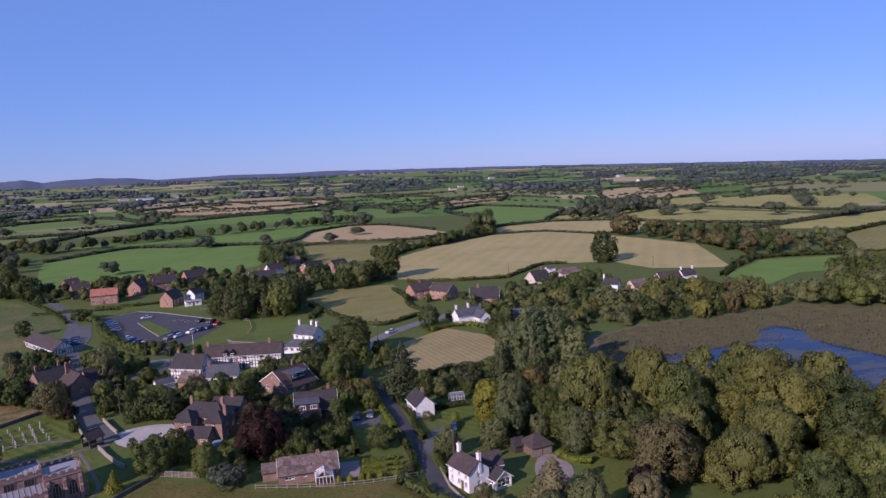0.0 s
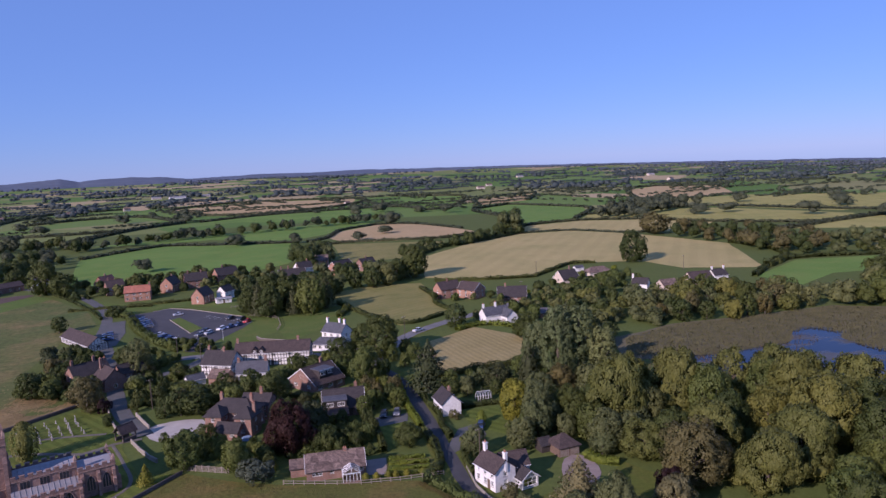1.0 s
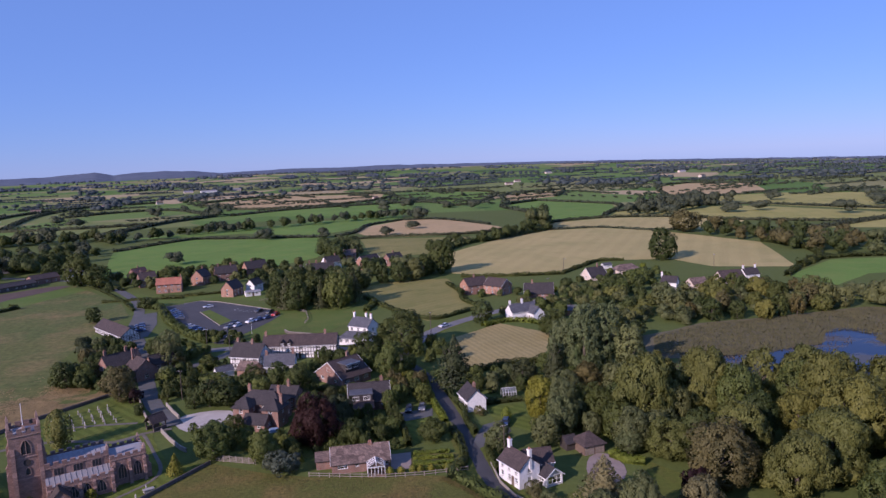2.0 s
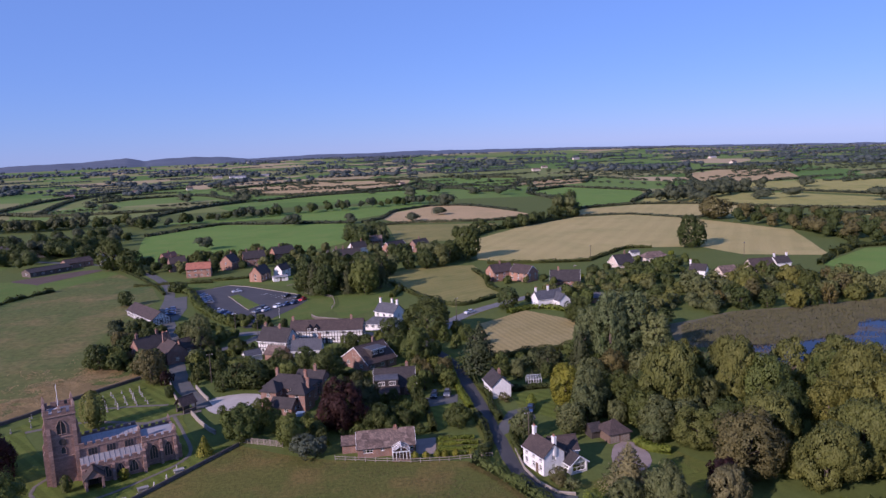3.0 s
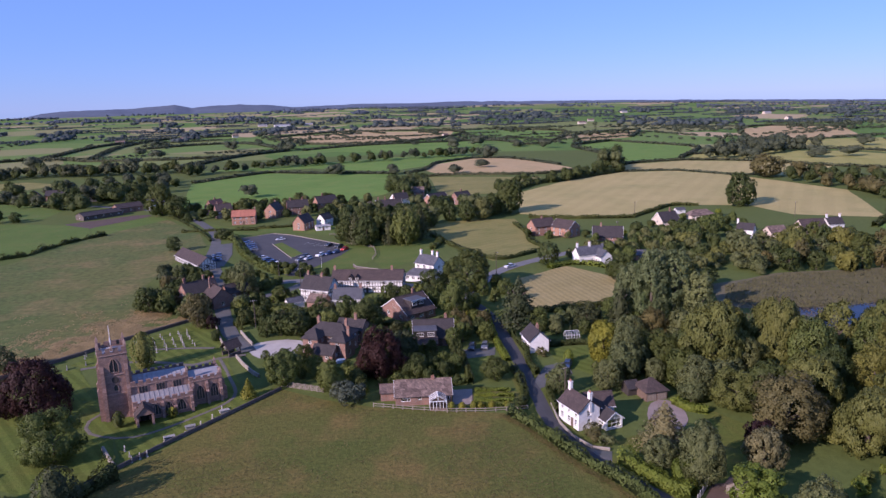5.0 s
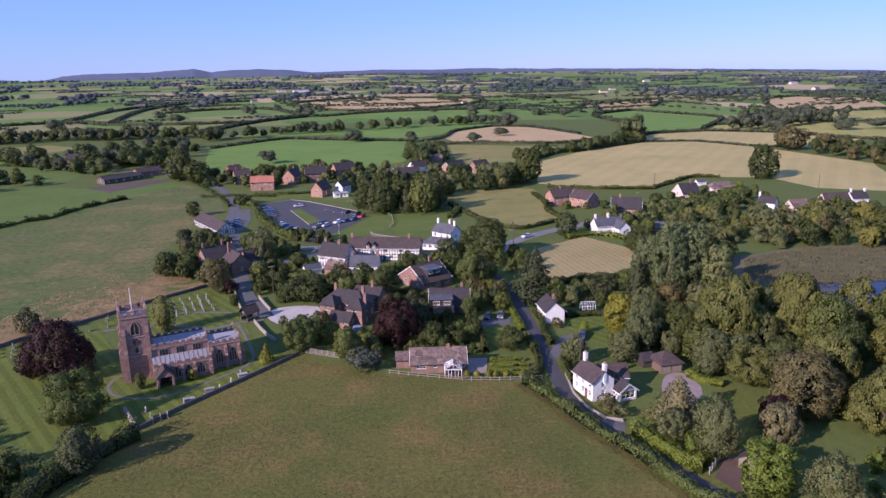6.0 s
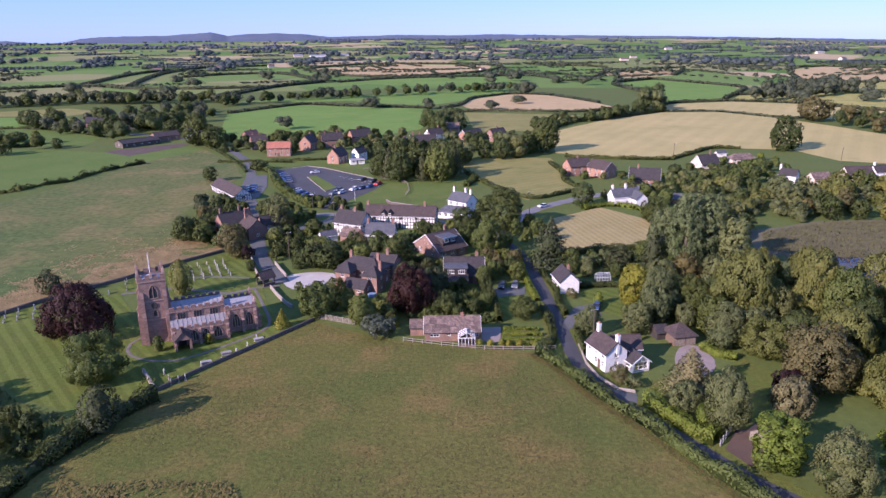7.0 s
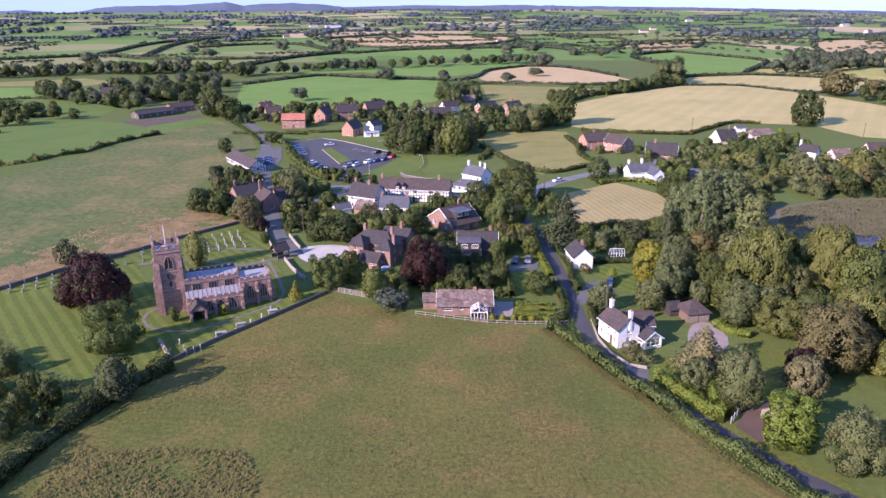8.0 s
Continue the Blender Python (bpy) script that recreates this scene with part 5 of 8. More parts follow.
def house(name, label, x, y, yaw, L, W, eave, ridge, wall="brick", roof="tile", per=(3, 1), chimneys=(), hip=0.0, win=1.1, over=0.35, category="house", barge=None, holes=None, gable_win=True, beams=False, group="", door="front", kind="", z=0.0):
    """A house on its own ground: walls with openings, windows, door, roof slopes, ridge, chimneys."""
    ob = thing(name, label, category, x, y, yaw, z, group)
    n = max(1, round(L / W))
    for k in range(n):
        u = (k + 0.5) / n * L - L / 2
        BLOCKED.append((x + u * math.cos(radians(yaw)), y + u * math.sin(radians(yaw)), W * 0.5 + 2.4))
    g = Geo()
    sides = side_matrices(L, W)
    doors = []
    for side, (m, length) in sides.items():
        hs = list((holes or {}).get(side, auto_holes(length, eave, per[0] if side in ("front", "back") else per[1], win)))
        if side == door:
            u = length * 0.5 - 0.5 if (per[0] % 2 == 0) else length * (0.5 + 0.5 / max(per[0], 1)) - 0.5
            if 0.4 < u < length - 1.4 and not any(h[2] < 2.1 and h[0] < u + 1.05 and h[1] > u - 0.05 for h in hs):
                doors.append((m @ pose(u, 0.1, 0), 1.0, 2.05))
                hs.append((u, u + 1.0, 0.0, 2.05))
        wall_face(g, m, length, eave, hs)
        for a, b, c, d in hs:
            if c > 0.05:
                add_window(ob, m @ pose(a, 0.06, c), b - a, d - c, 3 if b - a > 1.5 else 2, d - c > 0.9)
    if not hip:
        for s in (-1, 1):
            g.add([(s * L / 2, -W / 2, eave), (s * L / 2, W / 2, eave), (s * L / 2, 0, ridge - 0.12)], [(0, 1, 2)])
    part("wall", g, wall, ob)
    for m, w, h in doors:
        d = part("door", Geo().box(0.03, w - 0.03, 0, 0.05, 0.03, h - 0.03), "brownwood", ob, at=m)
        part("door_handle", Geo().box(w - 0.2, w - 0.1, -0.04, 0.0, 1.0, 1.05), "steel", d)
    run = W / 2
    slope = (ridge - eave) / run
    e = eave - slope * over
    ox, oy = L / 2 + (over if hip else 0.22), W / 2 + over
    for s in (-1, 1):
        r = Geo()
        slab(r, (-ox, s * oy, e), (ox, s * oy, e), (L / 2 - hip if hip else ox, 0, ridge), (-L / 2 + hip if hip else -ox, 0, ridge), 0.14)
        part("roof_slope", r, roof, ob)
        part("gutter", Geo().rod((-ox, s * (oy + 0.05), e - 0.08), (ox, s * (oy + 0.05), e - 0.08), 0.07, n=6), "beam" if wall != "white" else "paint", ob)
        if hip:
            r = Geo()
            slab(r, (s * ox, -oy, e), (s * ox, oy, e), (s * (L / 2 - hip), 0.02, ridge), (s * (L / 2 - hip), -0.02, ridge), 0.14)
            part("roof_slope", r, roof, ob)
    rx = L / 2 - hip if hip else ox
    if rx > 0.2:
        part("ridge_tiles", Geo().rod((-rx, 0, ridge + 0.0), (rx, 0, ridge + 0.0), 0.13, n=6), roof, ob)
    if barge and not hip:
        for s in (-1, 1):
            for q in (-1, 1):
                b = Geo()
                x0 = s * (ox + 0.03)
                b.hull([(x0 - 0.03, q * oy, e - 0.22), (x0 + 0.03, q * oy, e - 0.22), (x0 + 0.03, 0, ridge - 0.22), (x0 - 0.03, 0, ridge - 0.22)],
                       [(x0 - 0.03, q * oy, e + 0.02), (x0 + 0.03, q * oy, e + 0.02), (x0 + 0.03, 0, ridge + 0.02), (x0 - 0.03, 0, ridge + 0.02)])
                part("bargeboard", b, barge, ob)
    for c in chimneys:
        cx, cy, top = c[:3]
        chimney(ob, cx, cy, top, max(0.5, eave - 0.5), c[3] if len(c) > 3 else "brick")
    if beams:
        timber_frame(ob, L, W, eave, ridge)
    return ob


def timber_frame(ob, L, W, eave, ridge):
    """Dark posts, rails and gable studs standing proud of the white panels."""
    posts, rails = {}, {}
    for side, (m, length) in side_matrices(L, W).items():
        n = max(3, round(length / 0.95))
        key = round(eave, 2)
        if key not in posts:
            posts[key] = Geo().box(-0.09, 0.09, -0.035, 0.0, 0, eave).mesh("post", "beam")
        for k in range(n + 1):
            part("post", posts[key], "", ob, at=m @ pose(min(max(length * k / n, 0.09), length - 0.09), -0.002, 0))
        for v in (0.15, eave * 0.28, eave * 0.5, eave * 0.76, eave - 0.12):
            lk = round(length, 2)
            if lk not in rails:
                rails[lk] = Geo().box(0, length, -0.045, 0.0, -0.09, 0.09).mesh("rail", "beam")
            part("rail", rails[lk], "", ob, at=m @ pose(0, -0.002, v))
        if side in ("left", "right"):
            for k in range(-2, 3):
                u = length / 2 + k * length / 6
                top = (ridge - eave) * (1 - abs(k) / 3) - 0.15
                part("stud", Geo().box(u - 0.08, u + 0.08, -0.037, -0.002, eave, eave + top), "beam", ob, at=m)


def hipped_garage():
    ob = house("garage", "double garage with brown timber doors and a hipped tile roof", 45.0, 120.8, 14, 5.0, 5.2, 2.3, 4.1, "brownwood", "tile", (2, 1), hip=2.1, category="garage", holes={"front": [], "left": [], "right": [], "back": []}, door="")
    for k in (-1, 1):
        d = part("garage_door", Geo().box(-1.1, 1.1, -0.05, 0, 0, 2.05), "fence", ob, at=pose(k * 1.24, -2.61, 0.02))
        for j in range(-3, 4):
            part("board", Geo().box(j * 0.34 - 0.03, j * 0.34 + 0.03, -0.07, -0.05, 0.05, 2.05), "brownwood", d)


# village core
INN_HOLES = {"front": [(1.5, 2.7, 0.9, 2.0), (4.5, 5.7, 0.9, 2.0), (10, 11.2, 0.9, 2.0), (14, 15.2, 0.9, 2.0), (18.6, 19.8, 0.9, 2.0), (22, 23.2, 0.9, 2.0), (3, 4.2, 3.0, 4.0), (12, 13.2, 3.0, 4.0), (17.4, 18.6, 3.0, 4.0)]}
inn = house("timbered_inn", "long black-and-white half-timbered inn with a brown tiled roof", -23.6, 214.2, -6, 24.4, 6.8, 4.6, 7.4, "white", "tile", (6, 1), [(-11.6, 0, 8.6), (8.2, 0, 8.5)], holes=INN_HOLES, beams=True, category="inn")
for dx in (-5.6, -3.4):
    dm = part("dormer", Geo().hull([(dx - 0.8, -3.5, 4.4), (dx + 0.8, -3.5, 4.4), (dx + 0.8, -1.2, 4.4), (dx - 0.8, -1.2, 4.4)], [(dx - 0.8, -3.5, 5.4), (dx + 0.8, -3.5, 5.4), (dx + 0.8, -1.2, 5.6), (dx - 0.8, -1.2, 5.6)]), "beam", inn)
    g = Geo()
    slab(g, (dx - 1.0, -3.75, 5.3), (dx - 1.0, -0.8, 5.3), (dx, -0.8, 6.3), (dx, -3.75, 6.3), 0.1)
    slab(g, (dx + 1.0, -3.75, 5.3), (dx + 1.0, -0.8, 5.3), (dx, -0.8, 6.3), (dx, -3.75, 6.3), 0.1)
    part("dormer_roof", g, "tile", dm)
    add_window(inn, pose(dx - 0.45, -3.56, 4.5), 0.9, 0.8, 2, False)
house("timbered_house", "black-and-white gabled timber-framed house with grey tiled roof", -38.6, 203.6, -24, 10.6, 7.2, 4.8, 8.2, "white", "tiledark", (3, 2), [(-4.4, 0.3, 9.4), (1.0, 0, 9.2)], beams=True)
house("cottage", "white cottage with blue-grey slate roof and dormers", -28.2, 194.0, -2, 9.0, 6.0, 3.9, 6.6, "white", "slate", (3, 1), [(4.0, 0, 7.8), (-4, 0, 7.6)], category="cottage")
house("lean_to", "low white lean-to with a slate roof", -29.4, 189.6, -4, 8.0, 2.6, 2.1, 3.0, "white", "slate", (3, 1), category="outbuilding")
house("outbuilding", "brick outbuilding with a clay tile roof", -38, 196.4, -24, 6.0, 4.6, 2.3, 4.2, "brick", "tilepink", (1, 1), category="outbuilding")
house("shed", "small pale garden shed with a grey roof", -45.8, 196.6, 30, 5.2, 3.4, 2.1, 3.3, "white", "slate", (1, 1), category="shed")

# brick double-fronted house
GW = dict(win=1.0, over=0.4)
house("brick_house", "two-storey red brick house with hipped slate roofs", -28.2, 156.8, -22, 12.0, 6.0, 5.0, 7.2, "brick", "tiledark", (4, 2), [(-4.0, 0.4, 8.3), (4.2, 0.4, 8.3)], hip=2.8, **GW)
house("brick_wing", "two-storey red brick wing with a hipped slate roof", -32.2, 154.0, -22, 4.4, 5.0, 5.0, 6.9, "brick", "tiledark", (1, 1), hip=2.1, **GW)
house("brick_wing", "two-storey red brick wing with a hipped slate roof", -24.8, 150.8, -22, 4.4, 5.0, 5.0, 6.9, "brick", "tiledark", (1, 1), [(1.6, 0.6, 7.7)], hip=2.1, **GW)
house("brick_outshut", "low brick outshut with a dark tiled roof", -28.8, 149.0, -22, 6.0, 4.2, 2.3, 3.9, "brick", "tiledark", (2, 1), category="outbuilding")
house("brick_house", "brick house rear range with dark tiled roof", -23.4, 162.8, -18, 7.6, 5.6, 4.2, 6.2, "brick", "tiledark", (3, 1), [(1, 0, 7.6)])


# dormer house and gable house
def dormer_house():
    ob = house("dormer_house", "brick chalet house with a wide flat-roofed dormer", -1.6, 159.6, 2, 10.6, 7.4, 2.6, 6.4, "brick", "tiledark", (3, 1), [(3.4, 0.6, 7.4)], barge="paint")
    dm = Geo().box(-5.0, 0.6, -5.4, 0.4, 2.6, 4.9)
    d = part("dormer", dm, "tiledark", ob)
    part("dormer_roof", Geo().box(-5.25, 0.85, -5.7, 0.7, 4.9, 5.12), "slate", d)
    for u in (-4.4, -1.6):
        add_window(ob, pose(u, -5.5, 3.45), 1.7, 1.05, 3, False)
    r = Geo()
    slab(r, (-5.4, -8.2, 2.2), (1.0, -8.2, 2.2), (1.0, -5.4, 3.3), (-5.4, -5.4, 3.3), 0.14)
    part("lean_to_roof", r, "tile", d)
    part("lean_to_wall", Geo().box(-5.1, 0.7, -7.9, -5.4, 0, 2.2), "brick", d)
    for u in (-4.6, -2.8, -1.0):
        add_window(ob, pose(u, -7.99, 0.8), 1.3, 1.1, 2, False)


dormer_house()
def gable_house():
    ob = house("gable_house", "brick house with a broad white-edged gable and flat dormer", -9.0, 184.0, 39, 10.5, 12.6, 2.7, 6.6, "brick", "tile", (3, 2), [(2.4, 0.8, 7.8)], barge="paint", win=1.6)
    add_window(ob, pose(-5.27, 1.0, 3.5, 0, 0, 270), 2.0, 1.2, 3, False)
    d = part("dormer", Geo().box(-2.6, 2.2, -4.9, -0.6, 3.6, 5.9), "tiledark", ob)
    part("dormer_roof", Geo().box(-2.85, 2.45, -5.2, -0.4, 5.9, 6.1), "slate", d)
    part("fascia", Geo().box(-2.87, 2.47, -5.23, -5.2, 5.78, 6.1), "paint", d)
    for u in (-2.2, 0.3):
        add_window(ob, pose(u, -4.99, 4.5), 1.6, 1.0, 3, False)


gable_house()

# bungalow with conservatory
BUNG_HOLES = {"front": [(1.2, 3.2, 1.0, 2.05), (4.8, 5.6, 1.2, 1.95), (10.6, 11.6, 1.0, 2.0)], "back": [(2, 3.2, 1, 2)], "left": [(2, 3, 1, 2)], "right": [(2, 3, 1, 2)]}
bung = house("bungalow", "red brick bungalow with a faded clay tile roof", -3.9, 122.9, 3, 12.0, 6.4, 2.35, 4.6, "brick", "tilepink", (3, 1), [(2.2, 0, 5.0)], holes=BUNG_HOLES, barge="paint")


house("outbuilding", "low brick wing of the bungalow", -11.6, 124.6, 3, 3.2, 4.6, 2.1, 3.0, "brick", "tilepink", (1, 1), category="outbuilding", door="")


def conservatory(x, y, yaw, w, d, eave, top, label):
    ob = thing("conservatory", label, "conservatory", x, y, yaw)
    part("plinth", Geo().box(-w / 2, w / 2, -d / 2, d / 2, 0, 0.35), "brick", ob)
    n = 5
    post = Geo().box(-0.05, 0.05, -0.05, 0.05, 0.35, eave).mesh("post", "paint")
    for k in range(n + 1):
        part("post", post, "", ob, at=pose(-w / 2 + w * k / n, -d / 2, 0))
    for s in (-1, 1):
        for k in (0.5, 1):
            part("post", post, "", ob, at=pose(s * w / 2, -d / 2 + d * k, 0))
        part("side_glass", Geo().box(s * w / 2 - 0.01, s * w / 2 + 0.01, -d / 2, d / 2, 0.35, eave), "glass", ob)
        part("eaves_rail", Geo().box(s * w / 2 - 0.07, s * w / 2 + 0.07, -d / 2, d / 2, eave, eave + 0.12), "paint", ob)
        g = Geo()
        slab(g, (s * w / 2, -d / 2, eave + 0.1), (s * w / 2, d / 2, eave + 0.1), (0, d / 2, top), (0, -d / 2 + 0.6, top), 0.03)
        part("roof_glass", g, "glass", ob)
        for k in range(4):
            yy = -d / 2 + 0.6 + (d - 0.6) * k / 3
            part("glazing_bar", Geo().rod((s * w / 2, -d / 2 + d * k / 3, eave + 0.13), (0, yy, top + 0.03), 0.05, n=6), "paint", ob)
    part("front_glass", Geo().box(-w / 2, w / 2, -d / 2 - 0.01, -d / 2 + 0.01, 0.35, eave), "glass", ob)
    part("front_rail", Geo().box(-w / 2, w / 2, -d / 2 - 0.07, -d / 2 + 0.07, eave, eave + 0.12), "paint", ob)
    part("ridge_bar", Geo().rod((0, -d / 2 + 0.6, top + 0.03), (0, d / 2, top + 0.03), 0.07, n=6), "paint", ob)
    part("finial_hip", Geo().rod((0, -d / 2, eave + 0.1), (0, -d / 2 + 0.6, top), 0.06, n=6), "paint", ob)
    return ob


conservatory(-0.7, 118.2, 3, 3.5, 3.0, 2.0, 3.0, "white-framed glass conservatory on the bungalow")


# white house by the lane
house("white_house", "white rendered house with brown tiled roof and two chimneys", 27.3, 109.4, -66, 6.8, 4.9, 4.1, 6.1, "white", "tile", (3, 1), [(-2.95, 0, 7.6, "white"), (3.2, 0.2, 7.5, "white")], win=0.9)
house("white_house", "white rendered wing with brown tiled roof", 31.4, 111.6, 4, 5.6, 4.6, 3.5, 5.4, "white", "tile", (2, 1), door="")
garden_room = house("garden_room", "white single-storey garden room with a dark glazed gable", 32.7, 107.8, -68, 4.2, 3.8, 2.2, 3.6, "white", "tiledark", (1, 1), barge="paint", category="garden room", door="", holes={"right": [(0.35, 3.45, 0.45, 2.1)], "left": [], "front": [(0.8, 3.2, 0.7, 2.0)], "back": []})
part("gable_glass", Geo().hull([(2.11, -1.35, 2.3), (2.11, 1.35, 2.3), (2.11, 0.06, 3.2), (2.11, -0.06, 3.2)], [(2.14, -1.35, 2.3), (2.14, 1.35, 2.3), (2.14, 0.06, 3.2), (2.14, -0.06, 3.2)]), "glass", garden_room)
part("gable_post", Geo().box(2.12, 2.18, -0.06, 0.06, 2.2, 3.3), "paint", garden_room)
hipped_garage()
house("shed", "dark timber shed with a tiled roof", 41.2, 122.6, 14, 2.6, 3.0, 1.9, 2.9, "beam", "tiledark", (1, 1), category="shed", door="")
house("white_cottage", "small white cottage with dark tiled roof beside the lane", 24.7, 152.6, -80, 7.2, 5.0, 3.3, 5.6, "white", "tiledark", (2, 1), [(1.0, 0.3, 6.6)], category="cottage", holes={"front": [(2, 3, 1, 2)], "back": [(3, 4, 1, 2)], "right": [(2.0, 2.9, 0.8, 1.6)], "left": []})

# white house and slate range behind the oak
house("white_house", "white rendered house with slate roof and white chimneys", -2.8, 235.0, -40, 9.0, 6.2, 4.6, 7.2, "white", "slate", (3, 1), [(-4.0, 0, 8.8, "white"), (3.9, 0, 8.8, "white"), (0.6, 1.2, 8.6, "white")])
house("slate_range", "white single-storey range with a hipped slate roof", -5.6, 225.6, -22, 11.4, 5.4, 2.6, 4.4, "white", "slate", (5, 1), hip=2.4, win=1.3, category="outbuilding")

# left-hand cottages and barn
house("barn", "long black-and-white barn with a brown tile roof", -99.2, 263.0, -52, 28, 7.0, 2.6, 5.2, "white", "tile", (7, 1), beams=True, category="barn")
house("brick_cottage", "red brick cottage with a dark tiled roof", -79.4, 206.8, 42, 11, 6.8, 4.2, 7.2, "brick", "tiledark", (3, 1), [(-4.6, 0, 8.6), (2, 0, 8.6)], category="cottage")
house("brick_cottage", "red brick cottage wing with a tiled gable roof", -71.6, 201.4, -52, 8.6, 6.4, 3.8, 6.6, "brick", "tile", (2, 1), [(-3.2, 0.2, 8.9), (-3.2, -1.0, 8.9)], category="cottage")
house("brick_cottage", "brick rear range with a tiled roof", -68.2, 210.6, 40, 8, 5.4, 2.8, 5.2, "brick", "tiledark", (2, 1), [(3.4, 0, 7.2)], category="cottage")


def lych_gate():
    ob = thing("lych_gate", "timber lych gate with a tiled roof at the churchyard path", "gate", -54.4, 154.8, 50)
    for s in (-1, 1):
        g = Geo()
        slab(g, (-2.2, s * 1.9, 2.1), (2.2, s * 1.9, 2.1), (2.2, 0, 4.0), (-2.2, 0, 4.0), 0.12)
        part("roof_slope", g, "tile", ob)
        part("side_wall", Geo().box(-1.8, 1.8, s * 1.45 - 0.2, s * 1.45 + 0.2, 0, 0.9), "wallstone", ob)
        for u in (-1.7, 1.7):
            part("post", Geo().box(u - 0.11, u + 0.11, s * 1.45 - 0.11, s * 1.45 + 0.11, 0.9, 2.5), "beam", ob)
    part("ridge_tiles", Geo().rod((-2.2, 0, 4.0), (2.2, 0, 4.0), 0.12, n=6), "tile", ob)


lych_gate()

# brick houses beyond the car park
BK = "houses beyond the car park"
house("brick_house", "orange brick house with a bright red tiled roof", -104.4, 360.6, 8, 12.4, 7.2, 4.8, 7.6, "brickorange", "tilered", (4, 1), [(5.8, 0, 8.8)], group=BK)
house("brick_house", "red brick house with a dark tiled roof", -132.0, 400.0, 62, 10, 7, 4.9, 8.6, "brick", "tilered", (3, 1), [(0, 0, 9.6)], group=BK)
house("brick_house", "red brick house with a brown tiled roof", -122.6, 384, 30, 9, 7, 4.9, 8.2, "brick", "tile", (3, 1), [(-3, 0, 9.4)], group=BK)
house("brick_house", "orange brick gabled house with a brown tiled roof", -92.6, 381.0, 76, 10, 7, 4.8, 8.4, "brickorange", "tile", (3, 1), [(2, 0, 9.4)], group=BK)
house("brick_house", "red brick gabled house with a dark tiled roof", -81.0, 390.5, 20, 12, 7, 4.8, 8.4, "brick", "tiledark", (3, 1), [(-4, 0, 9.6), (3, 0, 9.4)], group=BK)
house("brick_house", "brick gabled house with a dark tiled roof", -66.5, 404, 34, 13, 7.4, 4.8, 8.6, "brickorange", "tiledark", (3, 1), [(-2, 0, 9.8)], group=BK)
house("brick_house", "orange brick gabled house with a tall tiled roof", -68.2, 338.4, 68, 9.4, 6.8, 4.2, 7.8, "brickorange", "tile", (3, 1), [(-2, 0, 8.8)], group=BK)
house("flat_garage", "white flat-roofed garage beside a house", -57.8, 334.6, 18, 7.2, 4.4, 2.4, 2.7, "white", "lead", (2, 1), category="garage", group=BK)
house("white_house", "white gabled house behind the garage", -58.4, 346, 60, 7.0, 5.4, 4.2, 6.8, "white", "tiledark", (2, 1), group=BK)
house("brick_house", "brick terrace with white gables and a dark roof", -27.0, 383.0, 16, 15, 7.2, 4.8, 8.0, "brick", "tiledark", (5, 1), [(-6, 0, 9.4), (-2, 0, 9.4), (3, 0, 9.4)], group=BK, barge="paint")
house("brick_house", "gabled brick house with a dark roof", -36.5, 378.0, -72, 7, 6, 4.6, 7.6, "brick", "tile", (2, 1), barge="paint", group=BK)
house("white_house", "white gabled house with a slate roof", -22.0, 411.8, 36, 10, 7, 4.6, 7.8, "white", "tiledark", (3, 1), [(3, 0, 9)], group=BK)
house("brick_house", "pale brick house with a pinkish tiled roof", -13.0, 438.5, -4, 11.6, 7.4, 4.9, 8.0, "brickorange", "tilepink", (3, 1), group=BK)
house("brick_house", "orange brick gabled house with a slate roof", 0.6, 405.0, 44, 14, 7.6, 4.6, 8.0, "brickorange", "tiledark", (4, 1), group=BK, barge="paint")
house("brick_house", "brick house with a dark tiled roof", 16.0, 412.0, 40, 11, 7, 4.4, 7.6, "brick", "tiledark", (3, 1), [(0, 0, 8.8)], group=BK)

# houses on the far side of the road
RG = "houses along the field edge"
house("brick_house", "orange brick house with a brown tiled roof", 49.6, 305.6, 22, 11, 7.6, 4.6, 7.6, "brickorange", "tile", (3, 1), [(0, 0, 8.6)], group=RG)
house("brick_house", "orange brick gabled wing with a brown tiled roof", 60.0, 300.6, -52, 11, 7.4, 4.4, 7.4, "brickorange", "tile", (3, 2), group=RG, barge="paint")
house("chalet", "dark-roofed brick chalet bungalow with white bargeboards", 76.6, 288.0, -14, 13, 8.4, 2.2, 6.2, "brick", "tiledark", (4, 1), [(-3, 0, 7.4)], group=RG, barge="paint")
house("white_house", "white cottage with slate roof and white chimneys", 58.8, 246.0, 14, 10.6, 6.2, 3.8, 6.4, "white", "slate", (3, 1), [(-4.8, 0, 7.8, "white"), (0.4, 0, 8.0, "white")], group=RG)
house("white_house", "white cottage wing with slate roof", 63.5, 243.0, -70, 6, 5.0, 3.4, 5.6, "white", "slate", (2, 1), group=RG)
house("timber_shed", "red-brown timber shed with a dark felt roof", 77.4, 248.4, -8, 8.4, 4.6, 2.3, 3.8, "brickorange", "slate", (2, 1), group=RG, category="shed")
house("bungalow", "white bungalow with a brown hipped roof", 135.2, 334.0, 8, 13, 7.2, 2.6, 4.8, "cream", "tilepink", (4, 1), hip=3.0, group=RG)
house("chalet", "cream-gabled chalet with a dark roof", 114.0, 322.4, 20, 10.4, 8.2, 2.3, 6.2, "cream", "tiledark", (3, 1), [(2, 0, 7.8)], group=RG, barge="paint")
house("white_house", "white gabled house among trees", 137.0, 284.0, -38, 7.0, 5.4, 4.0, 6.4, "white", "tiledark", (2, 1), [(-3.6, 0, 8.0, "white")], group=RG)
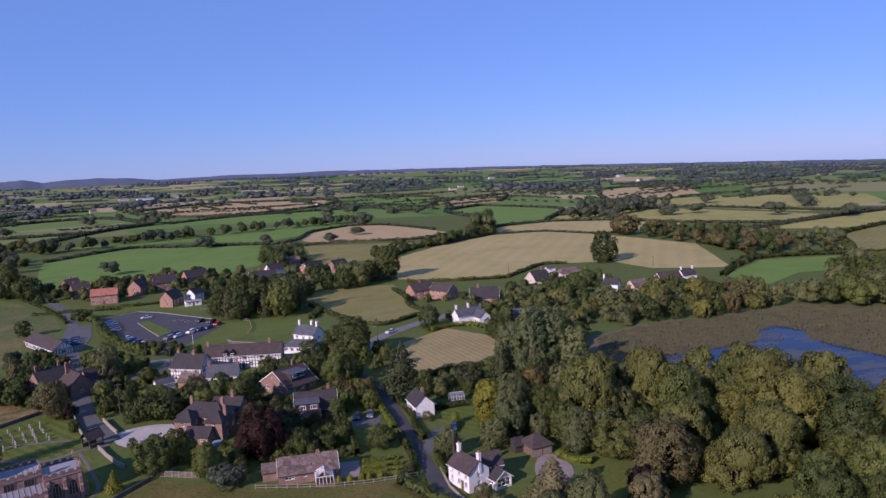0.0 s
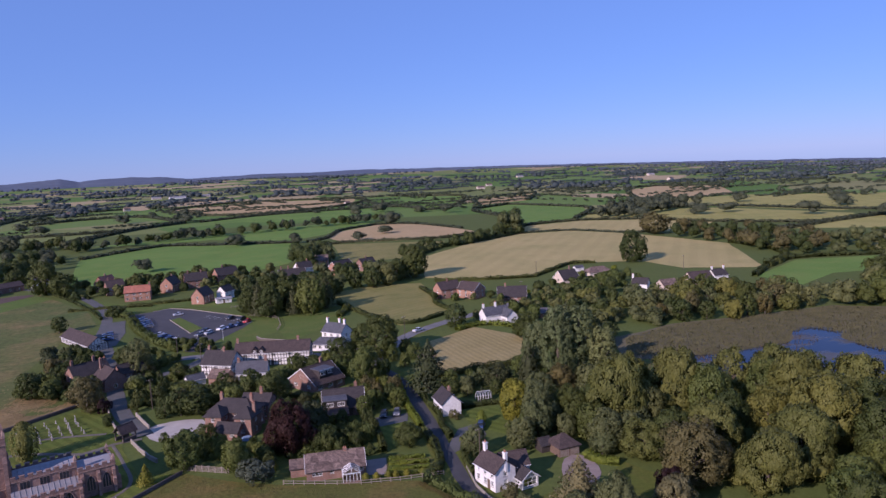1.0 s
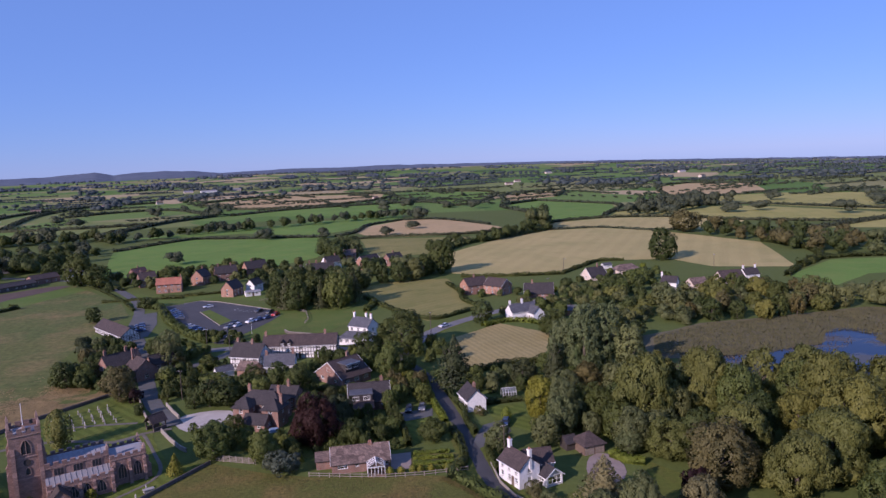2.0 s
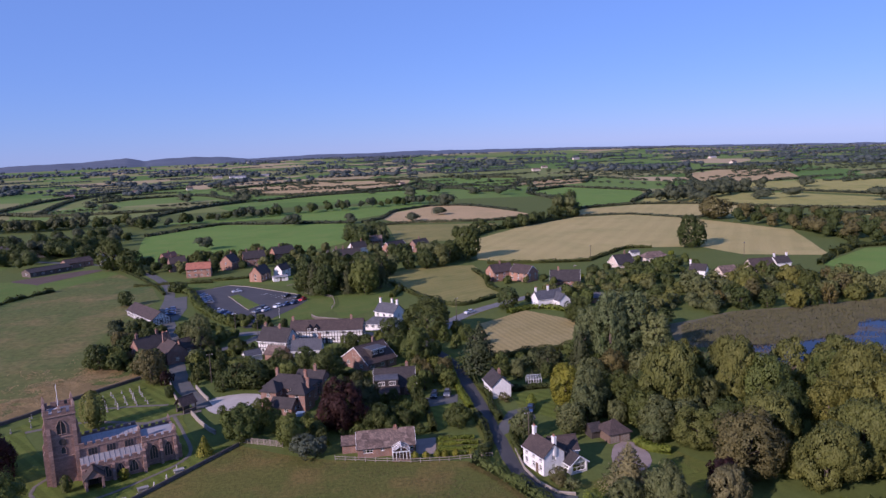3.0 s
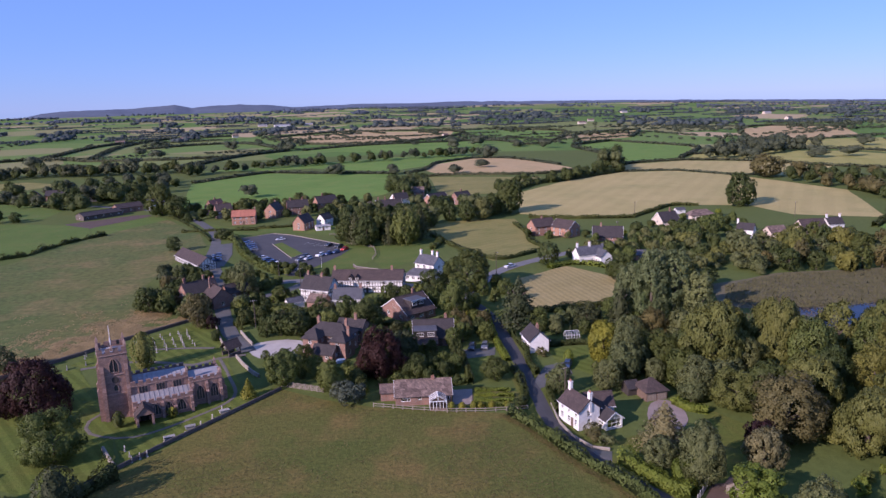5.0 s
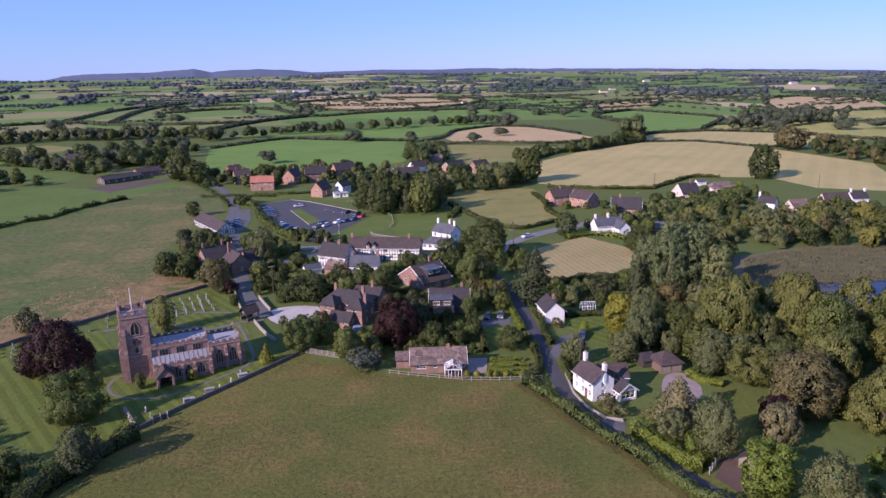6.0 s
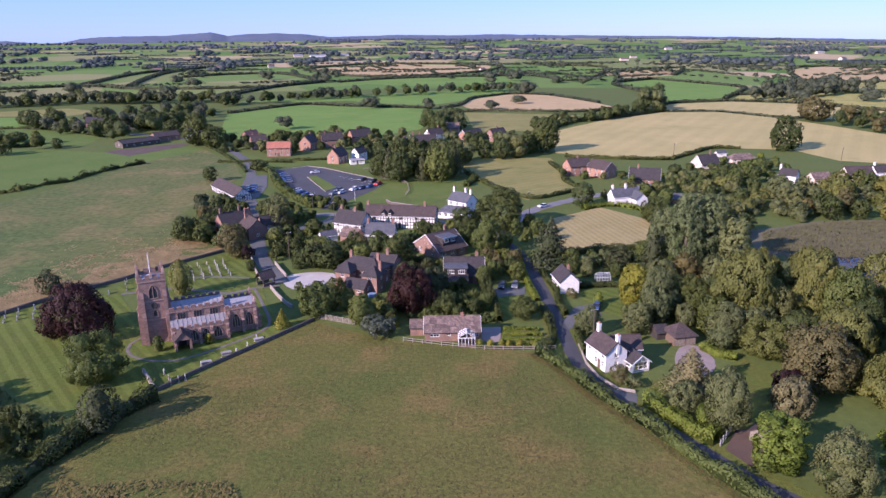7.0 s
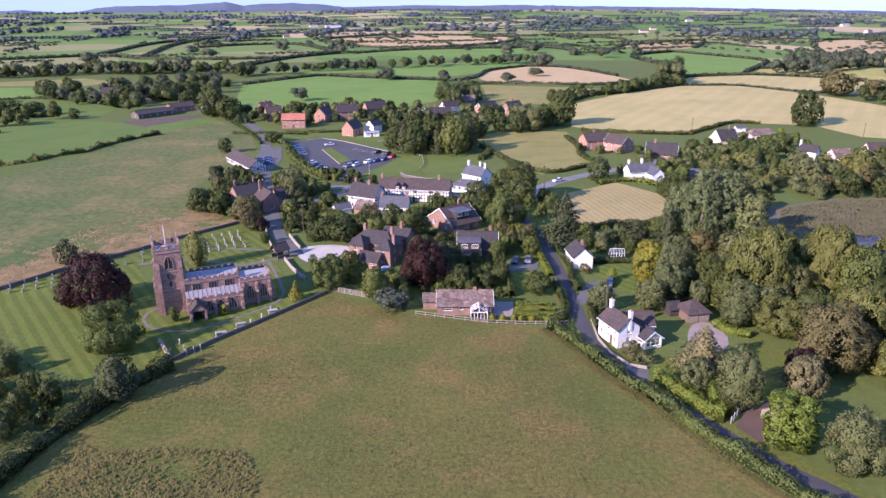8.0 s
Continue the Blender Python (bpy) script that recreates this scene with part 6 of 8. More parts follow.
house("bungalow", "cream gabled bungalow with a brown tiled roof", 169.6, 291.8, 4, 11.4, 7.2, 3.0, 6.0, "cream", "tile", (3, 1), group=RG)
house("white_house", "white house with a dark roof and chimneys", 180.0, 292.4, 6, 7.4, 6.2, 3.8, 6.4, "white", "tiledark", (2, 1), [(-3.2, 0, 7.8, "white"), (3.2, 0, 7.8, "white")], group=RG)
house("garden_shed", "small white summerhouse at the field edge", 131.0, 352.0, 10, 5, 3.2, 2.2, 3.2, "white", "slate", (1, 1), group=RG, category="shed")
house("bungalow", "cream bungalow with a tiled roof among trees", 150.0, 284.4, 10, 8, 6, 2.6, 4.8, "cream", "tilepink", (2, 1), group=RG)

# farm
FM = "buildings of the farm"
house("farm_shed", "long low grey-roofed farm shed", -201, 399, 54, 24, 9, 2.8, 4.4, "wallstone", "tiledark", (5, 1), group=FM, category="barn")
house("farm_building", "grey-roofed brick farm building", -193, 420, 50, 16, 8, 3.4, 5.6, "brick", "tile", (3, 1), group=FM, category="barn")
house("farmhouse", "white farmhouse with a grey roof", -178, 428, 30, 9, 7, 4.2, 6.8, "white", "slate", (3, 1), [(-3, 0, 8)], group=FM)
house("farmhouse", "white-gabled cottage at the farm", -186, 446, 20, 10, 6, 4.2, 6.8, "white", "tiledark", (3, 1), group=FM)
house("barn", "brick barn with a dark tiled roof", -272, 488, 10, 14, 8, 4.0, 7.2, "brick", "tiledark", (3, 1), group=FM, category="barn")
house("barn", "orange brick gabled barn", -285, 484, -60, 10, 7, 4.2, 7.2, "brickorange", "tiledark", (2, 1), group=FM, category="barn")
house("farm_shed", "wide steel farm shed with a grey roof", -236, 484, 30, 24, 14, 4.2, 6.6, "lead", "slate", (3, 1), group=FM, category="barn")
for fx, fy, fl, fw in ((-410, 1930, 70, 26), (-350, 1980, 48, 24), (-470, 1960, 40, 20), (-560, 1260, 26, 10), (-470, 1330, 30, 12), (-390, 1390, 20, 9), (330, 1560, 30, 14), (380, 1700, 26, 10), (20, 1180, 16, 9), (760, 1500, 34, 14), (900, 1900, 40, 16), (250, 2100, 40, 16), (620, 2300, 40, 16)):
    house("distant_building", "pale far-off farm building among trees", fx, fy, 12 + (fl * 7) % 30, fl * 0.6, fw * 0.6, 4, 6.5, "cream" if fl < 60 else "white", "tilepink" if fl < 40 else "lead", (3, 1), category="building", door="", z=land(fx, fy))
# ---- trees: churchyard and village ----
CH, VI = "in the churchyard", "among the village gardens"
tree(-87.4, 121.0, 13.8, 8.6, "beech", "copper", CH)
tree(-71.9, 100.1, 11.0, 5.6, "round", "green", CH)
tree(-107.9, 145.9, 6.5, 3.5, "shrub", "conifer", CH)
tree(-62.2, 82.6, 8.4, 3.4, "column", "conifer", "at the corner of the churchyard")
tree(-73.7, 146.5, 9.6, 2.9, "column", "olive", CH)
tree(-56.4, 117.6, 2.4, 1.2, "shrub", "yellow", "against the church wall")
tree(-65.8, 113.6, 3.6, 1.1, "column", "oak", "against the church wall")
tree(-42.7, 126.5, 4.7, 1.6, "conifer", "yellow", "by the churchyard wall")
tree(-70.9, 178.9, 10.6, 5.0, "round", "brown", VI)
tree(-66.2, 176.3, 4.2, 2.2, "shrub", "copper", VI)
tree(-36.3, 133.4, 8.6, 4.6, "round", "green", VI)
tree(-24.3, 126.6, 8.0, 3.4, "round", "green", VI)
tree(-30, 138, 5, 3, "shrub", "green", VI)
tree(-20.6, 122.6, 4.7, 4.2, "shrub", "blue", "beside the bungalow")
tree(-17.0, 127.0, 3.3, 0.9, "conifer", "yellow", "beside the bungalow")
tree(-14.1, 137.2, 13.2, 6.4, "beech", "copper", "behind the bungalow")
tree(-39.9, 168.5, 7.0, 4.6, "round", "oak", VI)
tree(-33, 172, 6, 3.6, "round", "oak", VI)
tree(-21.5, 171.0, 8.4, 4.2, "round", "oak", VI)
tree(-66.1, 212.6, 12.6, 4.6, "round", "grey", VI)
tree(-74, 226, 7, 3.5, "round", "oak", VI)
tree(10.0, 210.0, 14.2, 9.6, "round", "oak", "beside the village road")
tree(-1.5, 206.5, 9, 5, "round", "oak", "beside the village road")
tree(5.2, 180.9, 12.2, 5.2, "round", "green", VI)
tree(22.6, 170.9, 14.6, 5.8, "conifer", "conifer", "beside the lane")
tree(3.7, 154.9, 5.8, 2.3, "round", "green", VI)
tree(12.6, 132.6, 5.4, 3.4, "round", "oak", VI)
tree(9.6, 176.5, 3.4, 2.0, "shrub", "yellow", VI)
tree(12.6, 173.5, 4.2, 2.2, "round", "brown", VI)
tree(26.0, 123.7, 7.0, 2.8, "round", "grey", "beside the white house")
tree(25.2, 127.6, 3.6, 1.9, "shrub", "green", "beside the white house")
tree(31.3, 141.3, 3.4, 1.2, "column", "lime", "clipped on a cottage lawn")
tree(25.6, 146.2, 2.6, 1.6, "shrub", "brown", "against the white cottage")
tree(39.4, 139.8, 11.2, 3.3, "poplar", "yellow", VI)
tree(44.0, 135.9, 12.0, 4.8, "round", "grey", VI)
tree(39.4, 130.0, 6.0, 3.4, "round", "green", VI)
tree(50.4, 166.3, 13.0, 3.4, "conifer", "conifer", VI)
tree(41.0, 166.3, 7.4, 3.8, "round", "conifer", VI)
tree(34.5, 168.3, 4.2, 2.4, "shrub", "grey", VI)
tree(58.8, 166.6, 22.5, 4.4, "poplar", "poplar", VI)
tree(66.3, 169.3, 22.0, 4.4, "poplar", "poplar", VI)
tree(53.8, 171.6, 17.0, 3.6, "poplar", "poplar", VI)
tree(71.5, 165, 16, 4.2, "poplar", "poplar", VI)
tree(49, 150, 9, 4.2, "round", "grey", VI)
tree(55, 153, 10, 4.6, "round", "brown", VI)
tree(62, 152, 9, 4.2, "round", "grey", VI)
tree(50, 137.5, 10, 4.6, "round", "oak", VI)
tree(57, 132, 12, 5, "round", "oak", VI)
WO = "in the wood beside the pond"
tree(61.5, 130.5, 18.2, 8.3, "willow", "olive", WO)
tree(77.0, 133.5, 17.4, 7.6, "willow", "olive", WO)
tree(69, 143, 14, 6.5, "willow", "olive", WO)
tree(64.0, 99.5, 13.6, 7.6, "round", "brown", "beside the garden")
tree(57.0, 95.2, 6.4, 2.9, "round", "copper", "beside the garden")
tree(54.5, 88.6, 8.6, 3.8, "willow", "pale", "beside the garden")
tree(46.8, 74.2, 9.0, 4.0, "poplar", "lime", "beside the lane")
tree(54.2, 69.4, 10.0, 4.8, "round", "grey", "beside the lane")
tree(40.2, 97.0, 9.6, 4.4, "conifer", "pale", "on the garden lawn")
tree(42.6, 85.2, 11.6, 4.2, "round", "grey", "on the garden lawn")
tree(37.4, 90.8, 6.0, 3.0, "round", "grey", "behind the bright hedge")
tree(40.6, 86.2, 4.0, 2.4, "shrub", "lime", "behind the bright hedge")
tree(28.6, 102.2, 3.0, 2.2, "shrub", "brown", "before the white house")
tree(30.6, 99.6, 2.4, 1.8, "shrub", "grey", "before the white house")
tree(52.5, 117, 5.5, 3.2, "round", "grey", "behind the garage")
tree(53.5, 124.5, 9, 4.5, "round", "oak", "behind the garage")
tree(60, 113, 9, 5, "round", "olive", WO)
tree(66, 112, 11, 5.5, "round", "oak", WO)

tree(42.7, 243.1, 9.3, 4.4, "round", "oak", "beside the village road")
tree(63.7, 217.2, 10.1, 5.1, "round", "oak", "at the edge of the stubble field")

# ---- trees: woods and groves ----
grove([(66, 102), (84, 132), (102, 148), (119, 134), (140, 106), (152, 80), (112, 36), (76, 40), (70, 62), (72, 86)], 9.0, (12, 16.5), [("willow", "olive"), ("willow", "olive"), ("round", "olive"), ("round", "oak"), ("round", "green")], 11, WO,
      clear=[[(58, 66), (70, 90), (76, 84), (66, 60)], [(70, 62), (73, 92), (96, 100), (120, 80), (112, 36), (76, 36)]])
grove([(78, 40), (74, 64), (80, 84), (96, 92), (118, 76), (108, 40)], 6.5, (9, 13), [("round", "green"), ("round", "oak"), ("round", "green"), ("round", "green")], 12, WO)
grove([(72, 178), (90, 204), (104, 236), (120, 258), (104, 272), (86, 256), (74, 232), (66, 204)], 6.5, (5, 8.5), [("round", "grey"), ("round", "oak"), ("willow", "olive")], 13, "behind the gardens", clear=[[(60, 214), (68, 262), (96, 266), (84, 214)]])
grove([(120, 258), (160, 270), (186, 252), (188, 230), (150, 218), (112, 222)], 7.0, (6.5, 10.5), [("willow", "olive"), ("round", "brown"), ("round", "grey"), ("round", "oak"), ("willow", "grey")], 14, "on the far side of the pond", single_trees=True, clear=[[(138, 222), (140, 240), (160, 240), (162, 224)]])
grove([(192, 226), (222, 238), (232, 262), (262, 284), (330, 300), (340, 220), (262, 190), (214, 205)], 7.0, (9, 13), [("round", "oak"), ("round", "oak"), ("round", "green"), ("round", "grey")], 15, "in the wood by the pond")
grove([(80, 262), (104, 276), (122, 300), (112, 312), (92, 300), (78, 278)], 8.5, (3.5, 6.5), [("round", "oak"), ("round", "grey")], 16, "behind the gardens")
grove([(150, 280), (162, 292), (184, 284), (196, 268), (180, 262), (156, 272)], 7.5, (3.5, 6), [("round", "oak"), ("round", "grey"), ("round", "brown")], 17, "behind the gardens")
grove([(-47, 306), (-36, 316), (-20, 312), (-6, 304), (-10, 290), (-24, 286), (-38, 294)], 7.0, (12, 17), [("round", "oak"), ("round", "green"), ("conifer", "conifer"), ("round", "conifer")], 18, "behind the car park", single_trees=True)
grove([(-22, 322), (-8, 345), (18, 358), (38, 366), (34, 352), (4, 342), (-10, 322)], 8.0, (8, 13), [("round", "oak"), ("round", "oak"), ("round", "grey")], 19, "behind the hayfield", single_trees=True)
tree(40.8, 370.2, 18.5, 9.2, "round", "oak", "standing between fields")
tree(172, 372, 19, 9.6, "round", "oak", "standing alone in the stubble field")
tree(246, 500, 18, 13, "round", "brown", "on the field boundary")
tree(-163.7, 399, 19, 9.6, "round", "oak", "at the farm lane")
tree(-150, 388, 14, 8, "round", "oak", "at the farm lane")
for fx, fy, fh, fr in ((-330, 501, 12, 9), (-313, 501, 14, 5), (-244.5, 453, 15, 8), (-227, 473, 14, 8), (-212, 480, 13, 7), (-300, 411, 9, 9), (-286, 415, 7, 6), (-260, 363.5, 8, 3.6), (-243.6, 386.6, 6.5, 3.4), (-196, 440, 11, 6), (-176, 436, 12, 6)):
    tree(fx, fy, fh, fr, "round", "oak", "round the farm")
tree(-118, 291, 7, 3.6, "round", "oak", "beside the barn")
tree(-103, 318, 5.5, 4.5, "round", "oak", "beside the lane")
grove([(-92, 196), (-84, 218), (-74, 212), (-66, 196), (-76, 186), (-84, 190)], 6.0, (6, 9), [("round", "oak"), ("round", "grey"), ("round", "green")], 20, "round the brick cottages", clear=[[(-86, 198), (-80, 212), (-66, 200), (-72, 190)]])
grove([(-106, 240), (-96, 246), (-84, 232), (-86, 222), (-98, 226)], 6, (5, 8), [("round", "oak"), ("round", "conifer")], 21, "behind the brick cottages")
grove([(-66, 240), (-56, 226), (-62, 214), (-74, 234)], 4.5, (3, 6), [("round", "green"), ("shrub", "green")], 22, "beside the lane")
grove([(-30, 176), (-14, 190), (-2, 186), (-4, 170), (-18, 166)], 6, (4, 7), [("round", "oak"), ("round", "green")], 23, VI, clear=[[(-27, 166), (-23, 184), (-12, 194), (2, 188), (-3, 166)]])
grove([(-46, 174), (-36, 190), (-28, 184), (-32, 170)], 5, (4, 6), [("round", "oak"), ("round", "brown")], 24, VI)
grove([(-120, 400), (-84, 396), (-60, 420), (-60, 432), (-110, 420)], 9, (6, 10), [("round", "oak")], 25, "behind the brick houses")
grove([(-60, 346), (-44, 350), (-42, 366), (-60, 372)], 8, (6, 10), [("round", "oak"), ("round", "grey")], 26, "beside the brick houses")
grove([(-20, 424), (-32, 470), (-12, 490), (-2, 450)], 9, (12, 17), [("round", "oak"), ("poplar", "grey")], 27, "behind the houses")
grove([(40, 440), (58, 480), (90, 500), (140, 560), (160, 560), (150, 580), (110, 545), (62, 495), (36, 450)], 11, (8, 13), [("round", "oak")], 28, "in a field hedge")
grove([(140, 580), (158, 625), (172, 640), (168, 600), (152, 570)], 11, (14, 22), [("round", "oak"), ("poplar", "grey")], 29, "in a field hedge")
grove([(250, 470), (268, 500), (300, 480), (320, 420), (300, 370), (270, 350), (256, 372), (262, 420)], 12, (9, 14), [("round", "oak"), ("round", "brown")], 30, "in a field hedge")
grove([(280, 350), (330, 395), (350, 390), (310, 335)], 12, (8, 13), [("round", "oak"), ("round", "grey")], 31, "in a field hedge")
grove([(258, 660), (310, 740), (390, 800), (430, 760), (350, 690), (300, 650)], 13, (12, 17), [("round", "far")], 32, "in a copse")
grove([(-480, 640), (-380, 700), (-244, 690), (-236, 660), (-370, 655), (-470, 610)], 8.5, (9, 14), [("round", "oak"), ("round", "far")], 33, "in a belt of trees")
grove([(-240, 640), (-172, 712), (-94, 745), (50, 800), (55, 780), (-90, 722), (-165, 685), (-226, 625)], 8.5, (7, 13), [("round", "oak"), ("round", "far")], 34, "in a belt of trees")
grove([(-330, 480), (-280, 540), (-236, 600), (-200, 540), (-212, 450), (-180, 430), (-215, 415), (-260, 440)], 12, (9, 14), [("round", "oak"), ("round", "far")], 35, "round the farm", clear=[[(-300, 470), (-300, 510), (-250, 500), (-250, 462)], [(-222, 400), (-222, 450), (-180, 450), (-180, 400)]])
grove([(-330, 300), (-300, 380), (-262, 420), (-250, 380), (-290, 320)], 15, (7, 11), [("round", "oak")], 36, "in a field hedge")
LONE = [(-34, 600, 7, 11), (-88, 604, 8, 12), (45, 640, 8, 9), (18, 592, 6, 8), (-196, 945, 11, 14), (-230, 1110, 10, 13), (-290, 1000, 12, 15), (-350, 880, 12, 12), (-400, 950, 12, 13), (60, 740, 11, 15), (30, 900, 13, 16), (60, 950, 12, 14)]
LONE += [(110, 900, 10, 12), (140, 860, 10, 13), (300, 640, 10, 12), (360, 640, 12, 14), (430, 570, 11, 14), (470, 520, 10, 13), (390, 640, 11, 12), (520, 640, 12, 14), (560, 700, 12, 15), (480, 760, 12, 15), (420, 840, 12, 14), (-130, 470, 6, 10), (-520, 700, 12, 15), (-330, 760, 11, 13), (-460, 800, 12, 14)]
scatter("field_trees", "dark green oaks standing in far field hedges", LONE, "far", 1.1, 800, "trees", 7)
GA = "in a village garden"
for gx, gh in ((2.1, 1.7), (4.4, 1.5), (6.8, 1.7), (8.3, 1.6), (10.6, 1.6), (13.8, 1.5)):
    tree(gx, 117.2, gh, 0.75, "column", "yellow", "clipped beside the garden fence")
tree(-20.5, 168.5, 10.5, 5.2, "round", "oak", VI)
tree(-45.5, 181, 6, 4.2, "round", "green", VI)
tree(-52, 205, 5, 3, "round", "oak", VI)
tree(-16, 152, 7.5, 4.2, "round", "oak", VI)
tree(-9.5, 146, 8.5, 4.6, "round", "conifer", VI)
tree(-6, 137, 5.5, 3.4, "round", "oak", VI)
tree(-34, 146.5, 5, 2.8, "round", "oak", VI)
grove([(-64, 186), (-58, 208), (-44, 214), (-40, 206), (-48, 188)], 3.6, (1.6, 3.4), [("shrub", "hedge"), ("round", "oak"), ("shrub", "green")], 81, GA)
grove([(-22, 190), (-16, 206), (-2, 202), (0, 190), (-8, 190)], 3.8, (2, 5), [("shrub", "hedge"), ("round", "oak"), ("shrub", "green")], 82, GA)
grove([(-22, 128), (-16, 150), (-6, 152), (4, 148), (4, 131), (-8, 127.5)], 3.0, (1.4, 3.8), [("shrub", "hedge"), ("round", "oak"), ("shrub", "hedge"), ("shrub", "green")], 83, GA)
grove([(-14, 152), (-12, 170), (4, 176), (6, 168), (-8, 150)], 3.4, (1.8, 4.5), [("shrub", "hedge"), ("round", "oak"), ("round", "conifer")], 84, GA)
grove([(-92, 200), (-88, 216), (-78, 224), (-62, 222), (-60, 206), (-66, 192), (-80, 190)], 3.8, (2, 5), [("shrub", "hedge"), ("round", "oak"), ("round", "brown")], 85, GA)
grove([(-12, 129), (2, 130), (6, 147), (-6, 151), (-11, 143)], 3.6, (1.8, 5), [("round", "oak"), ("shrub", "green"), ("shrub", "hedge")], 41, GA)
grove([(-50, 168), (-34, 186), (-14, 178), (-10, 166), (-30, 168)], 4.6, (4, 8), [("round", "oak"), ("round", "oak"), ("round", "green")], 42, GA, clear=[[(-27, 166), (-23, 184), (-12, 194), (2, 188), (-3, 166)]])
grove([(-62, 164), (-52, 178), (-54, 194), (-64, 192), (-61, 178)], 4.2, (2, 5), [("round", "oak"), ("shrub", "green"), ("shrub", "hedge")], 43, GA)
grove([(-98, 196), (-94, 216), (-104, 236), (-86, 240), (-64, 218), (-58, 200), (-78, 184)], 5.0, (3.5, 7), [("round", "oak"), ("round", "grey"), ("round", "oak"), ("round", "brown")], 44, GA)
grove([(-12, 194), (-2, 212), (20, 214), (24, 196), (8, 184), (-4, 184)], 6.0, (4, 7.5), [("round", "oak"), ("round", "green")], 45, GA, clear=[[(-27, 166), (-23, 184), (-12, 194), (2, 188), (-3, 166)]])
grove([(28, 160), (27, 174), (50, 178), (62, 174), (58, 156), (46, 148), (40, 160)], 4.8, (3, 6.5), [("round", "oak"), ("round", "grey"), ("conifer", "conifer"), ("round", "green")], 46, GA)
grove([(50, 252), (66, 262), (90, 276), (120, 306), (150, 326), (146, 300), (110, 270), (84, 250), (70, 238)], 6.5, (4, 8), [("round", "oak"), ("round", "grey"), ("shrub", "green"), ("round", "green")], 47, GA)
grove([(36, 124), (40, 132), (58, 142), (70, 128), (56, 116), (50, 124)], 5.0, (6, 11), [("round", "oak"), ("round", "grey")], 48, GA)
grove([(-34, 136), (-24, 131), (-16, 130), (-18, 146), (-24, 143)], 3.6, (2, 5), [("round", "oak"), ("shrub", "green")], 49, GA)
grove([(-140, 372), (-150, 410), (-120, 420), (-70, 418), (-40, 420), (-30, 400), (-60, 376), (-110, 366)], 8.5, (5, 9), [("round", "oak"), ("round", "grey")], 50, "between the brick houses")
grove([(-46, 366), (-34, 372), (10, 396), (40, 400), (40, 372), (0, 366), (-30, 350)], 8, (7, 12), [("round", "oak"), ("round", "oak"), ("round", "grey")], 51, "before the brick houses")
grove([(-66, 243), (-44, 232), (-40, 236), (-62, 252)], 3.5, (2, 4), [("shrub", "green"), ("shrub", "hedge")], 52, "beside the car park")
grove([(6, 156), (4, 172), (14, 176), (14, 158)], 4.0, (3, 6), [("round", "oak"), ("round", "green"), ("shrub", "brown")], 53, GA)
grove([(-40, 142), (-46, 150), (-40, 151), (-34, 144)], 3.5, (2.5, 5), [("round", "oak"), ("shrub", "green")], 54, GA)


def understory(poly, n, seed, tone, label, heights=(2.5, 6)):
    """Bushes that fill the ground between the trees of a wood."""
    rng = random.Random(seed)
    xs, ys = [p[0] for p in poly], [p[1] for p in poly]
    spots = []
    while len(spots) < n:
        p = (rng.uniform(min(xs), max(xs)), rng.uniform(min(ys), max(ys)))
        if inside(p, poly):
            H = rng.uniform(*heights)
            spots.append((*p, H * rng.uniform(0.6, 0.9), H))
    scatter("undergrowth", label, spots, tone, 0.5, 640, "undergrowth", 4)


understory([(66, 104), (84, 134), (102, 148), (119, 134), (140, 106), (150, 80), (112, 40), (84, 44), (80, 70), (74, 90)], 110, 61, "olive", "olive-green undergrowth filling the pond-side wood")
understory([(46, 124), (52, 142), (60, 160), (76, 158), (80, 138), (66, 120), (56, 118)], 40, 62, "green", "green undergrowth between the garden trees", (2, 5))
understory([(72, 180), (92, 206), (120, 224), (190, 232), (214, 208), (240, 205), (300, 230), (300, 280), (220, 250), (160, 262), (110, 262), (84, 250)], 130, 63, "grey", "grey-green undergrowth behind the reeds", (3, 6))


